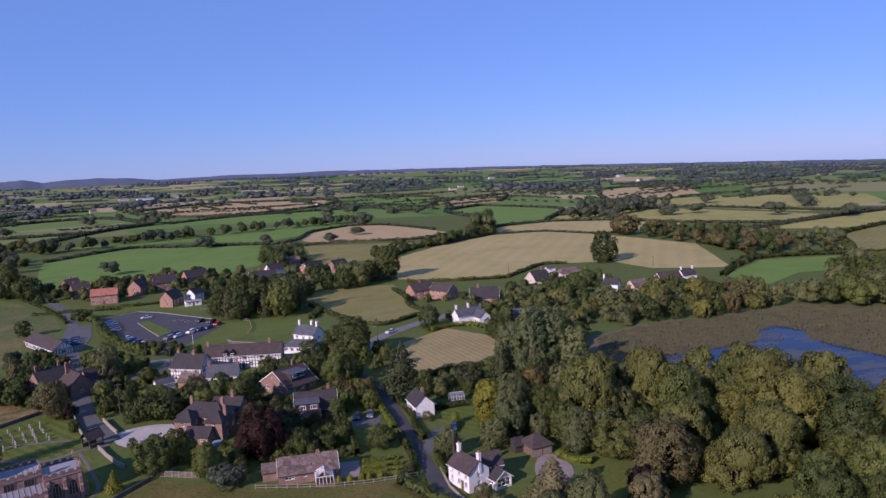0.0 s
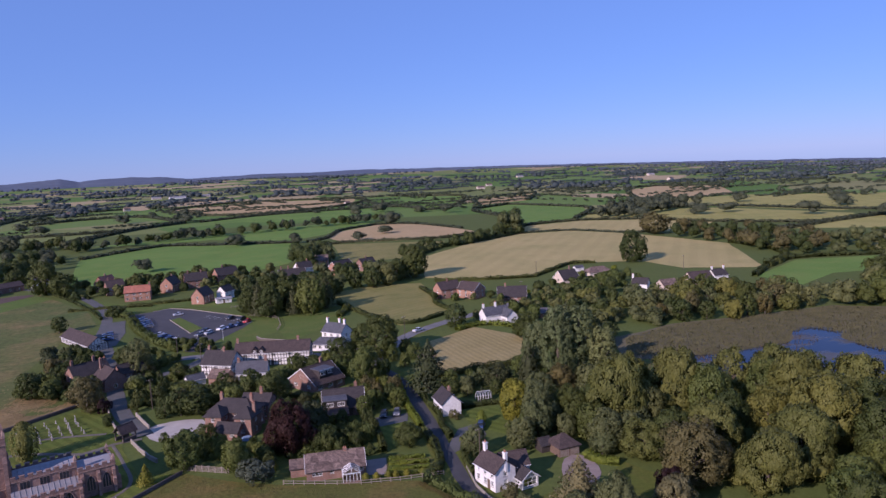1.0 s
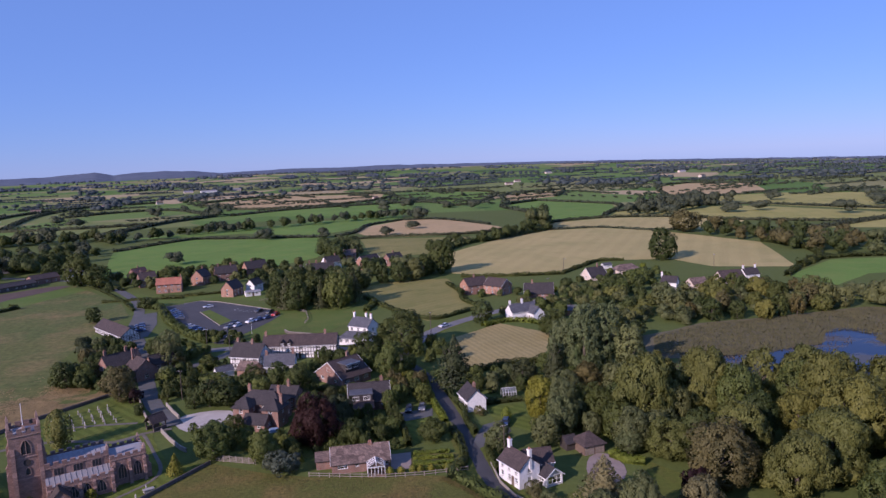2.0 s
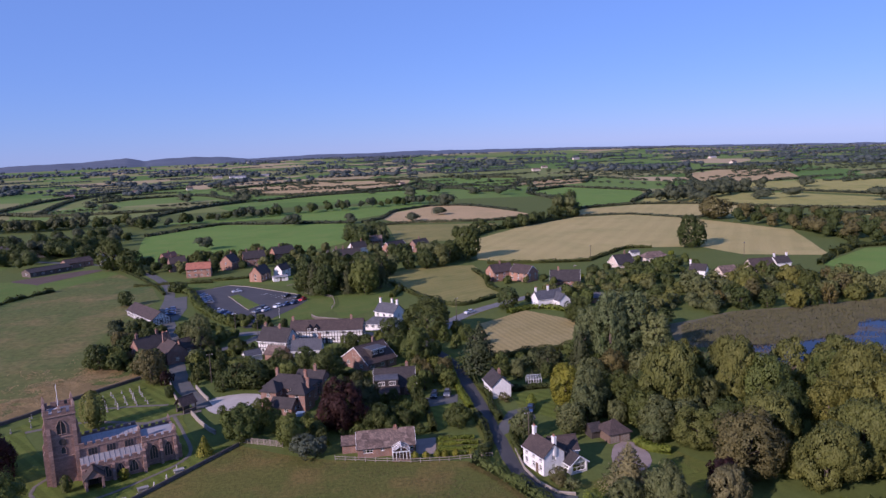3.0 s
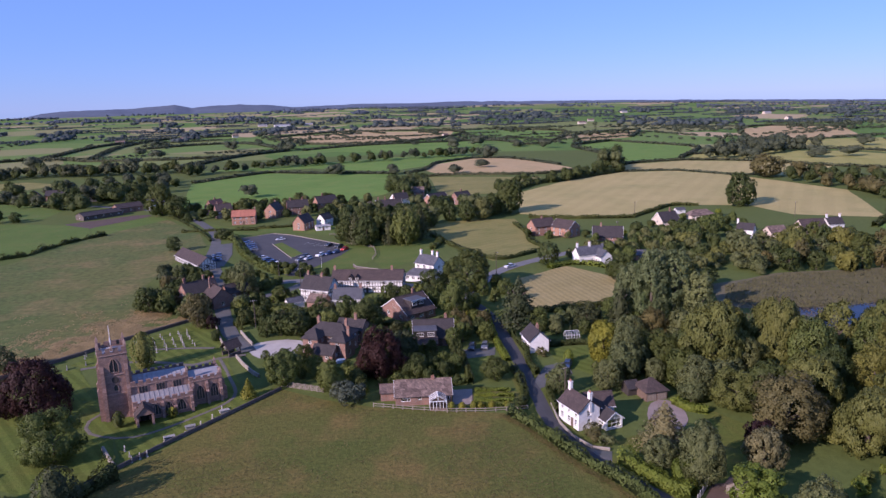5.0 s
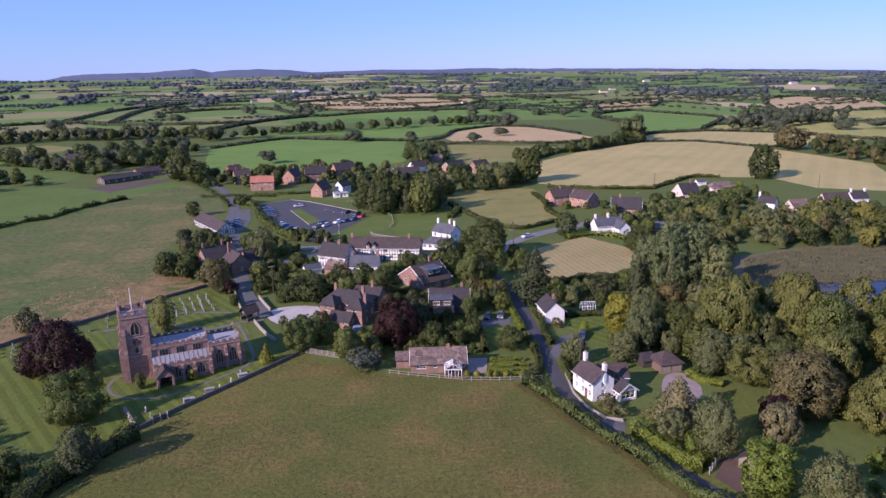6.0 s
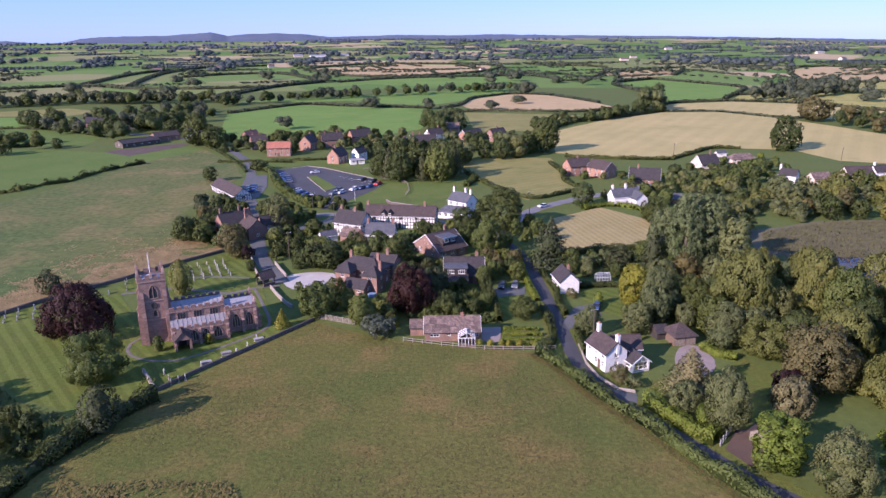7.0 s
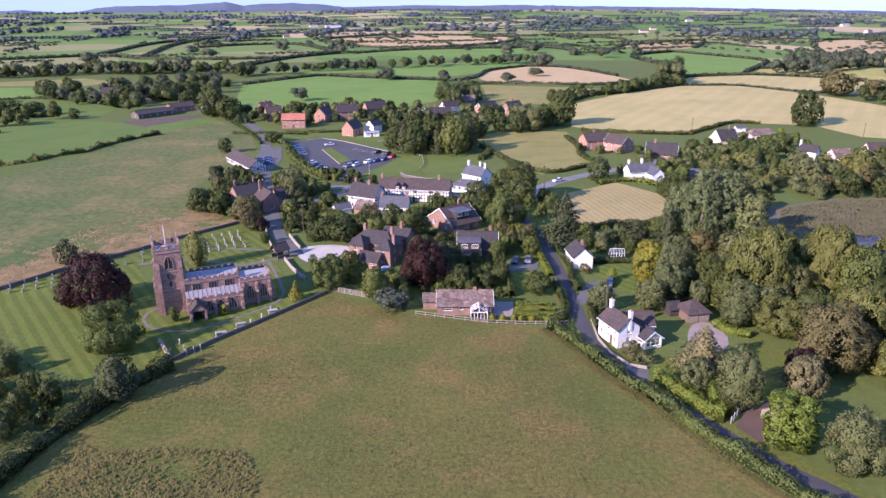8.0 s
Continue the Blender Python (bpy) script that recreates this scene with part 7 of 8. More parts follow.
# ---- far country ----
def far_country():
    """Hedge lines and trees over the farmland out to the skyline."""
    rng = random.Random(77)
    spots = {"near": [], "mid": [], "end": []}
    for _ in range(270):
        r = 900 * (4600 / 900) ** rng.random() ** 0.8
        a = radians(rng.uniform(-56, 58))
        x, y = r * math.sin(a), r * math.cos(a)
        way = radians(rng.choice((17, 107)) + rng.uniform(-14, 14))
        n = rng.randint(5, 16)
        gap = rng.uniform(9, 26)
        for k in range(n):
            px, py = x + math.cos(way) * gap * k + rng.uniform(-5, 5), y + math.sin(way) * gap * k + rng.uniform(-5, 5)
            pr = math.hypot(px, py)
            if pr < 880 or pr > 4500:
                continue
            big = rng.random() < 0.3
            R = rng.uniform(5, 9) if big else rng.uniform(3.5, 6)
            H = rng.uniform(7, 12) if big else rng.uniform(2.5, 5)
            spots["near" if pr < 1500 else "mid" if pr < 2700 else "end"].append((px, py, R, H))
    for _ in range(330):
        r = 950 * (3600 / 950) ** rng.random() ** 0.85
        a = radians(rng.uniform(-56, 58))
        x, y = r * math.sin(a), r * math.cos(a)
        way = radians(rng.choice((17, 17, 107)) + rng.uniform(-10, 10))
        for k in range(rng.randint(10, 22)):
            px, py = x + math.cos(way) * 8 * k + rng.uniform(-1, 1), y + math.sin(way) * 8 * k + rng.uniform(-1, 1)
            if math.hypot(px, py) > 940:
                spots["near" if math.hypot(px, py) < 1500 else "mid"].append((px, py, rng.uniform(3.6, 5.2), rng.uniform(2.6, 4.4)))
    for _ in range(135):
        r = 1400 * (4500 / 1400) ** rng.random() ** 0.7
        a, way = radians(rng.uniform(-56, 58)), radians(rng.choice((17, 107)) + rng.uniform(-20, 20))
        x, y = r * math.sin(a), r * math.cos(a)
        for k in range(rng.randint(12, 30)):
            u, w = rng.gauss(0, 80), rng.gauss(0, 14)
            spots["mid" if r < 2700 else "end"].append((x + math.cos(way) * u - math.sin(way) * w, y + math.sin(way) * u + math.cos(way) * w, rng.uniform(6, 12), rng.uniform(7, 13)))
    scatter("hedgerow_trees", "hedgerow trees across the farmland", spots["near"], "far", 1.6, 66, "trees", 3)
    scatter("far_hedgerow_trees", "distant hedgerow trees and copses", spots["mid"], "hazemid", 3.2, 14)
    scatter("distant_trees", "distant trees near the skyline", spots["end"], "hazeend", 4.5, 14)


far_country()


# ---- scrub beside the churchyard and along the lane ----
grove([(-122, 100), (-96, 97), (-84, 88), (-70, 83), (-72, 66), (-116, 70)], 5.5, (2.2, 5.0), [("round", "oak"), ("shrub", "hedge"), ("shrub", "brown"), ("shrub", "grey")], 71, "in the scrub by the churchyard")
grove([(58, 58), (60, 70), (66, 84), (74, 92), (80, 84), (74, 62), (66, 50)], 4.2, (1.6, 4.0), [("shrub", "green"), ("shrub", "grey"), ("shrub", "lime"), ("round", "brown")], 72, "on the rough bank by the lane")
grove([(-92, 94), (-82, 86), (-70, 78), (-72, 70), (-96, 80)], 5, (3, 5.5), [("shrub", "hedge"), ("round", "oak")], 73, "in the scrub by the churchyard")
grove([(44, 312), (56, 318), (72, 304), (92, 300), (104, 316), (124, 334), (146, 344), (150, 330), (120, 306), (92, 282), (70, 278), (62, 290), (40, 296)], 7.0, (2.2, 5.0), [("shrub", "green"), ("round", "oak"), ("shrub", "hedge"), ("shrub", "lime"), ("round", "grey")], 74, "in the gardens by the field edge")

# ---- church ----
def arch_ring(w, h, n=8):
    """Outline of a pointed-arch opening, from one foot to the other."""
    s = h - w * 0.8
    pts = [(-w / 2, 0), (-w / 2, s)]
    for k in range(1, n):
        t = k / n
        pts.append((-w / 2 + w * (0.5 * t), s + w * 0.8 * math.sin(t * math.pi / 2)))
    pts.append((0, h))
    return pts + [(-x, z) for x, z in reversed(pts[:-1])]


def arch_window(parent, m, w, h, lights=3, louvre=False):
    """A pointed window: stone surround, mullions and glass."""
    ring = arch_ring(w, h)
    big = [(x * 1.22, z * 1.05 - (0.12 if z == 0 else 0)) for x, z in ring]
    n = len(ring)
    g = Geo()
    g.add([(x, -0.10, z) for x, z in big] + [(x, -0.10, z) for x, z in ring] + [(x, 0.02, z) for x, z in big] + [(x, 0.02, z) for x, z in ring],
          [(i, (i + 1) % n, n + (i + 1) % n, n + i) for i in range(n)] + [(i, (i + 1) % n, 2 * n + (i + 1) % n, 2 * n + i) for i in range(n)] + [(n + i, n + (i + 1) % n, 3 * n + (i + 1) % n, 3 * n + i) for i in range(n)])
    ob = part("arched_window", g, "cherry", parent, at=m)
    part("glass", Geo().add([(x, -0.02, z) for x, z in ring] + [(x, -0.005, z) for x, z in ring], [tuple(range(n)), tuple(range(2 * n - 1, n - 1, -1))]), "leaded", ob)
    for k in range(1, lights):
        u = -w / 2 + w * k / lights
        part("mullion", Geo().box(u - 0.06, u + 0.06, -0.09, -0.02, 0, h * (0.97 if abs(u) < 0.1 else 0.8)), "cherry", ob)


def battlements(parent, m, length, base, mat="sandstone", w=0.9, gap=0.65, thick=0.35, low=0.35, high=0.95):
    """A parapet with merlons along a wall's head."""
    ob = part("parapet", Geo().box(0, length, -0.06, thick, 0, low), mat, parent, at=m @ pose(0, 0, base))
    n = max(2, int((length + gap) / (w + gap)))
    w = (length - (n - 1) * gap) / n
    me = Geo().box(0, w, -0.06, thick, low - 0.01, high - 0.1).box(-0.04, w + 0.04, -0.10, thick + 0.04, high - 0.1, high).mesh("merlon", mat)
    for k in range(n):
        part("merlon", me, "", ob, at=pose(k * (w + gap), 0, 0))
    part("string_course", Geo().box(-0.05, length + 0.05, -0.14, 0.0, -0.22, -0.02), "cherry", ob)


def buttress(parent, m, h, mat="sandstone", d=0.9, w=0.7):
    g = Geo()
    g.hull([(-w / 2, -d, 0), (w / 2, -d, 0), (w / 2, 0, 0), (-w / 2, 0, 0)], [(-w / 2, -d, h * 0.55), (w / 2, -d, h * 0.55), (w / 2, 0, h * 0.55), (-w / 2, 0, h * 0.55)])
    g.hull([(-w / 2, -d, h * 0.55), (w / 2, -d, h * 0.55), (w / 2, 0, h * 0.55), (-w / 2, 0, h * 0.55)], [(-w / 2, -d * 0.55, h * 0.62), (w / 2, -d * 0.55, h * 0.62), (w / 2, 0, h * 0.62), (-w / 2, 0, h * 0.62)])
    g.hull([(-w / 2, -d * 0.55, h * 0.62), (w / 2, -d * 0.55, h * 0.62), (w / 2, 0, h * 0.62), (-w / 2, 0, h * 0.62)], [(-w / 2, -d * 0.55, h * 0.9), (w / 2, -d * 0.55, h * 0.9), (w / 2, 0, h), (-w / 2, 0, h)])
    part("buttress", g, mat, parent, at=m)


def pinnacle(parent, x, y, z, h=1.7):
    g = Geo().box(x - 0.24, x + 0.24, y - 0.24, y + 0.24, z, z + h * 0.4)
    g.hull([(x - 0.3, y - 0.3, z + h * 0.4), (x + 0.3, y - 0.3, z + h * 0.4), (x + 0.3, y + 0.3, z + h * 0.4), (x - 0.3, y + 0.3, z + h * 0.4)],
           [(x - 0.04, y - 0.04, z + h), (x + 0.04, y - 0.04, z + h), (x + 0.04, y + 0.04, z + h), (x - 0.04, y + 0.04, z + h)])
    part("pinnacle", g, "cherry", parent)


M["leaded"] = plain("leaded_glass", (0.03, 0.034, 0.04), (0.05, 0.055, 0.06), 8, 1.0, 0.15)


def church(x, y, yaw):
    """Axis along local x: tower at the low end, nave with south aisle, then the chancel."""
    ob = thing("church", "red sandstone church with battlemented west tower, clerestory and lead roofs", "church", x, y, yaw)
    T, TH = 5.5, 14.2
    part("tower", Geo().hull([(-0.25, -0.25, 0), (T + 0.25, -0.25, 0), (T + 0.25, T + 0.25, 0), (-0.25, T + 0.25, 0)], [(-0.05, -0.05, 1.2), (T + 0.05, -0.05, 1.2), (T + 0.05, T + 0.05, 1.2), (-0.05, T + 0.05, 1.2)]).box(0, T, 0, T, 1.2, TH), "sandstone", ob)
    faces = [pose(0, 0, 0), pose(T, 0, 0, 0, 0, 90), pose(T, T, 0, 0, 0, 180), pose(0, T, 0, 0, 0, 270)]
    for i, m in enumerate(faces):
        battlements(ob, m, T, TH, w=0.85, gap=0.6, high=1.25)
        arch_window(ob, m @ pose(T / 2, 0, 10.3), 1.6, 2.8, 2)
        part("string_course", Geo().box(-0.08, T + 0.08, -0.12, 0.0, 9.6, 9.82), "cherry", ob, at=m)
        part("string_course", Geo().box(-0.08, T + 0.08, -0.12, 0.0, 5.4, 5.6), "cherry", ob, at=m)
        for u in (0.45, T - 0.45):
            buttress(ob, m @ pose(u, 0, 0), 11.8, d=0.85, w=0.75)
    arch_window(ob, pose(T / 2, 0, 6.2), 0.8, 1.4, 1)
    # plain dark disc added to the tower face; no clock is known there
    part("clock_face", Geo().rod((T / 2, -0.10, 8.6), (T / 2, 0.02, 8.6), 0.65, n=24), "beam", ob)
    part("tower_roof", Geo().hull([(0.3, 0.3, TH), (T - 0.3, 0.3, TH), (T - 0.3, T - 0.3, TH), (0.3, T - 0.3, TH)], [(2.65, 2.65, TH + 0.8), (2.85, 2.65, TH + 0.8), (2.85, 2.85, TH + 0.8), (2.65, 2.85, TH + 0.8)]), "lead", ob)
    for px in (0.2, T - 0.2):
        for py in (0.2, T - 0.2):
            pinnacle(ob, px, py, TH + 0.9, 1.9)
    for k in (T / 2,):
        for q in ((k, 0.1), (k, T - 0.1), (0.1, k), (T - 0.1, k)):
            pinnacle(ob, *q, TH + 0.8, 1.2)
    part("flagpole", Geo().rod((T / 2, T / 2, TH), (T / 2, T / 2, TH + 5.6), 0.09, 0.05, 8), "paint", ob)
    # nave with clerestory, south aisle, north aisle
    N0, N1, NY0, NY1, NH = T, T + 11.4, -0.6, 6.2, 6.7
    part("nave", Geo().box(N0, N1, NY0, NY1, 0, NH), "sandstone", ob)
    g = Geo()
    for s in (0, 1):
        yy = NY0 + 0.35 if s == 0 else NY1 - 0.35
        slab(g, (N0, yy, NH + 0.1), (N1, yy, NH + 0.1), (N1, 3, NH + 1.0), (N0, 3, NH + 1.0), 0.1)
    part("nave_roof", g, "lead", ob)
    roll = Geo().rod((0, NY0 + 0.4, NH + 0.15), (0, 3, NH + 1.04), 0.05, n=6).mesh("lead_roll", "lead")
    for k in range(12):
        part("lead_roll", roll, "", ob, at=pose(N0 + 0.6 + k * 0.96, 0, 0))
    battlements(ob, pose(N0, NY0, 0), N1 - N0, NH, w=0.8, gap=0.6, high=0.9)
    battlements(ob, pose(N1, NY1, 0, 0, 0, 180), N1 - N0, NH, w=0.8, gap=0.6, high=0.9)
    for k in range(3):
        u = N0 + 2.3 + k * 3.4
        f = Geo().box(-0.95, 0.95, -0.08, 0.02, -0.1, 1.55)
        w = part("clerestory_window", f, "cherry", ob, at=pose(u, NY0, 4.85))
        for j in (-1, 0, 1):
            part("glass", Geo().box(j * 0.58 - 0.24, j * 0.58 + 0.24, -0.10, -0.081, 0.05, 1.4), "leaded", w)
    A0, A1, AY, AH = N0 - 0.2, N1 + 0.2, -4.0, 3.5
    part("south_aisle", Geo().box(A0, A1, AY, NY0, 0, AH), "sandstone", ob)
    g = Geo()
    slab(g, (A0, AY + 0.3, AH + 0.1), (A1, AY + 0.3, AH + 0.1), (A1, NY0, AH + 1.3), (A0, NY0, AH + 1.3), 0.1)
    part("aisle_roof", g, "lead", ob)
    roll = Geo().rod((0, AY + 0.35, AH + 0.16), (0, NY0, AH + 1.34), 0.06, n=6).mesh("lead_roll", "lead")
    for k in range(12):
        part("lead_roll", roll, "", ob, at=pose(A0 + 0.5 + k * 0.96, 0, 0))
    battlements(ob, pose(A0, AY, 0), A1 - A0, AH, w=0.8, gap=0.6, high=0.9)
    battlements(ob, pose(A1, AY, 0, 0, 0, 90), NY0 - AY, AH, w=0.8, gap=0.6, high=0.9)
    for k in range(4):
        u = A0 + 4.4 + k * 2.5
        if k < 3:
            arch_window(ob, pose(u, AY, 0.8), 1.6, 2.3, 3)
    for u in (A0 + 0.3, A0 + 5.65, A0 + 8.15, A1 - 0.3):
        buttress(ob, pose(u, AY, 0), 3.6, d=0.8, w=0.6)
    arch_window(ob, pose(A1, (AY + NY0) / 2, 1.2, 0, 0, 90), 1.6, 2.4, 3)
    arch_window(ob, pose(A0, (AY + NY0) / 2, 1.2, 0, 0, 270), 1.4, 2.2, 2)
    part("north_aisle", Geo().box(A0, A1, NY1, NY1 + 3.4, 0, AH), "sandstone", ob)
    g = Geo()
    slab(g, (A0, NY1 + 3.2, AH + 0.1), (A1, NY1 + 3.2, AH + 0.1), (A1, NY1, AH + 1.2), (A0, NY1, AH + 1.2), 0.1)
    part("aisle_roof", g, "lead", ob)
    # porch
    px = A0 + 1.9
    part("porch", Geo().box(px - 1.7, px - 1.25, AY - 3.0, AY, 0, 2.4).box(px + 1.25, px + 1.7, AY - 3.0, AY, 0, 2.4).add([(px - 1.7, AY - 3, 2.4), (px + 1.7, AY - 3, 2.4), (px, AY - 3, 4.1), (px - 1.7, AY - 2.7, 2.4), (px + 1.7, AY - 2.7, 2.4), (px, AY - 2.7, 4.1)], [(0, 1, 2), (5, 4, 3), (0, 3, 4, 1)]), "sandstone", ob)
    for s in (-1, 1):
        g = Geo()
        slab(g, (px + s * 2.0, AY - 3.2, 2.3), (px + s * 2.0, AY, 2.3), (px, AY, 4.3), (px, AY - 3.2, 4.3), 0.14)
        part("porch_roof", g, "tile", ob)
    part("church_door", Geo().box(px - 0.8, px + 0.8, AY - 0.08, AY - 0.01, 0, 2.3), "beam", ob)
    # chancel
    C0, C1, CY0, CY1, CH_ = N1, N1 + 6.8, -1.6, 5.6, 5.6
    part("chancel", Geo().box(C0, C1, CY0, CY1, 0, CH_), "sandstone", ob)
    g = Geo()
    for yy in (CY0 + 0.35, CY1 - 0.35):
        slab(g, (C0, yy, CH_ + 0.1), (C1, yy, CH_ + 0.1), (C1, 2.2, CH_ + 1.0), (C0, 2.2, CH_ + 1.0), 0.1)
    part("chancel_roof", g, "lead", ob)
    battlements(ob, pose(C0, CY0, 0), C1 - C0, CH_, w=0.8, gap=0.6, high=0.9)
    battlements(ob, pose(C1, CY0, 0, 0, 0, 90), CY1 - CY0, CH_, w=0.8, gap=0.6, high=0.9)
    battlements(ob, pose(C1, CY1, 0, 0, 0, 180), C1 - C0, CH_, w=0.8, gap=0.6, high=0.9)
    arch_window(ob, pose(C0 + 2.1, CY0, 1.3), 1.5, 3.0, 3)
    arch_window(ob, pose(C0 + 5.0, CY0, 1.3), 1.5, 3.0, 3)
    arch_window(ob, pose(C1, 2.2, 1.6, 0, 0, 90), 3.0, 4.2, 5)
    for u in (C0 + 0.6, C0 + 3.55, C1 - 0.4):
        buttress(ob, pose(u, CY0, 0), 5.2, d=0.9, w=0.6)
    buttress(ob, pose(C1, CY0 + 0.4, 0, 0, 0, 90), 5.2, d=0.9, w=0.6)
    for q in ((C1 - 0.2, CY0 + 0.2), (C1 - 0.2, CY1 - 0.2), (N1 - 0.2, NY0 + 0.2)):
        pinnacle(ob, *q, (CH_ if q[0] > N1 else NH) + 0.8, 1.4)
    return ob


church(-70.0, 116.8, 27)


# ---- churchyard: walls, headstones ----
def stone_wall(pts, h, t, label, mat="wallstone", cope="stone", name="boundary_wall", step=1.6):
    """A wall of coursed stone along a line, with coping stones of their own."""
    ob = thing(name, label, "wall", *pts[0])
    o = Vector(pts[0])
    line = []
    for a, b in zip(pts, pts[1:]):
        a, b = Vector(a), Vector(b)
        n = max(1, round((b - a).length / 4))
        line += [a.lerp(b, k / n) for k in range(n)]
    line.append(Vector(pts[-1]))
    g = Geo()
    for a, b in zip(line, line[1:]):
        d = (b - a).normalized()
        s = Vector((-d.y, d.x)) * t / 2
        q = [a - o - s, b - o - s, b - o + s, a - o + s]
        g.hull([(*p, -0.1) for p in q], [(*p, h) for p in q])
    part("masonry", g, mat, ob)
    me = Geo().hull([(-0.5 * step + 0.02, -t * 0.62, 0), (0.5 * step - 0.02, -t * 0.62, 0), (0.5 * step - 0.02, t * 0.62, 0), (-0.5 * step + 0.02, t * 0.62, 0)],
                    [(-0.5 * step + 0.04, -t * 0.3, 0.16), (0.5 * step - 0.04, -t * 0.3, 0.16), (0.5 * step - 0.04, t * 0.3, 0.16), (-0.5 * step + 0.04, t * 0.3, 0.16)]).mesh("coping_stone", cope)
    for a, b in zip(pts, pts[1:]):
        a, b = Vector(a), Vector(b)
        n = max(1, int((b - a).length / step))
        ang = math.degrees(math.atan2(b.y - a.y, b.x - a.x))
        for k in range(n):
            p = a.lerp(b, (k + 0.5) / n) - o
            part("coping_stone", me, "", ob, at=pose(p.x, p.y, h, 0, 0, ang) @ Matrix.Diagonal(((b - a).length / n / step, 1, 1, 1)))
    return ob


stone_wall([(-58.9, 96), (-54.5, 103.5), (-48, 113), (-42, 122), (-36.4, 130.4)], 0.65, 0.35, "sandstone churchyard wall along the meadow", cope="wallstone")
stone_wall([(-58.9, 96), (-61.6, 99.6), (-64.6, 103.6)], 0.9, 0.45, "pale low churchyard wall", "stone")
stone_wall([(-120, 122), (-113.7, 130.8), (-107.6, 141.5), (-94.5, 158.2), (-89.3, 167), (-76, 183.5), (-69.5, 188.5)], 0.8, 0.4, "weathered churchyard wall along the pasture", cope="wallstone")
stone_wall([(-66.4, 180.6), (-60.6, 166), (-57, 158.4)], 0.8, 0.35, "pale churchyard wall by the lane", "stone")
stone_wall([(-52.4, 152), (-49, 146), (-45.4, 140.5), (-43.2, 138)], 0.9, 0.35, "pale garden wall by the church path", "stone")
stone_wall([(-56.5, 172), (-52.6, 164.6), (-50.4, 160.8)], 0.9, 0.35, "pale garden wall by the lane", "stone")
stone_wall([(23.2, 118), (23.4, 109), (24.9, 103), (27.6, 98.4), (30.6, 97.4)], 0.45, 0.3, "low pale wall round the white house garden", "stone")
stone_wall([(-44, 237.5), (-52.5, 242.5), (-56.6, 251), (-56.8, 262)], 0.14, 0.3, "pale kerb of the car park green", "stone", name="kerb")
stone_wall([(-88, 322.4), (-81.4, 327.4), (-71.6, 322), (-43.4, 295.2)], 0.14, 0.3, "pale kerb along the car park", "stone", name="kerb")
stone_wall([(-75.6, 299.6), (-61, 268.6), (-57.2, 277)], 0.2, 0.25, "pale kerb of the car park island", "stone", name="kerb")
stone_wall([(-13, 238), (-22, 240.6), (-31, 246), (-33, 250)], 1.0, 0.4, "dark stone wall behind the inn", name="garden_wall")


def headstone_mesh(w, h, top):
    ring = [(-w / 2, 0), (w / 2, 0), (w / 2, h * 0.8)] + [(w / 2 * math.cos(a), h * 0.8 + h * 0.2 * math.sin(a)) for a in (0.5, 1.05, 1.57, 2.1, 2.65)] + [(-w / 2, h * 0.8)] if top else [(-w / 2, 0), (w / 2, 0), (w / 2, h), (-w / 2, h)]
    return Geo().hull([(x, -0.07, z) for x, z in ring], [(x, 0.07, z) for x, z in ring]).mesh("headstone", "grave")


def headstones():
    rng = random.Random(4)
    kinds = [headstone_mesh(0.75, 1.0, True), headstone_mesh(0.7, 1.2, True), headstone_mesh(0.8, 0.85, False), headstone_mesh(0.6, 0.7, True)]
    base = Geo().box(-0.5, 0.5, -0.2, 0.2, 0, 0.14).mesh("plinth", "grave")
    ax, ay = Vector((0.89, 0.455)), Vector((-0.455, 0.89))

    def stone(p, yaw):
        ob = thing("headstone", "weathered grey upright headstone in the mown grass", "headstone", p.x, p.y, yaw, 0, "headstones of the graveyard")
        part("slab", rng.choice(kinds), "", ob, at=pose(0, 0, 0.1, rng.uniform(-5, 5), rng.uniform(-4, 4), 0))
        part("plinth", base, "", ob)

    plots = [(Vector((-79, 156)), 7, 9, 2.3, 2.2), (Vector((-90, 150)), 4, 5, 2.8, 2.6), (Vector((-112, 127)), 8, 3, 3.0, 3.0), (Vector((-95, 143)), 2, 3, 3.6, 3)]
    for o, nu, nv, du, dv in plots:
        for i in range(nu):
            for j in range(nv):
                if rng.random() < 0.2:
                    continue
                p = o + ax * (i * du + rng.uniform(-0.3, 0.3)) + ay * (j * dv + rng.uniform(-0.3, 0.3))
                if p.y > 181 + (p.x + 68) * 0.9 or any(math.dist(p, t[:2]) < 2.6 for t in trees_made):
                    continue
                stone(p, 27 + 90 + rng.uniform(-5, 5))
    for p in ((-57.2, 99), (-56.2, 100.2), (-55.2, 101), (-58.4, 101), (-54, 106.4), (-51, 109.4), (-49, 112.8), (-47.6, 116.2), (-60.4, 103.4), (-46.8, 120.2)):
        stone(Vector(p), 117 + rng.uniform(-8, 8))
    for p, w in (((-50.8, 112), 27), ((-53.4, 107.6), 27), ((-46, 119), 30)):
        ob = thing("chest_tomb", "low pale stone chest tomb", "tomb", *p, w)
        part("chest", Geo().box(-0.9, 0.9, -0.4, 0.4, 0, 0.6), "grave", ob)
        part("ledger", Geo().box(-1.05, 1.05, -0.5, 0.5, 0.6, 0.74), "grave", ob)


headstones()


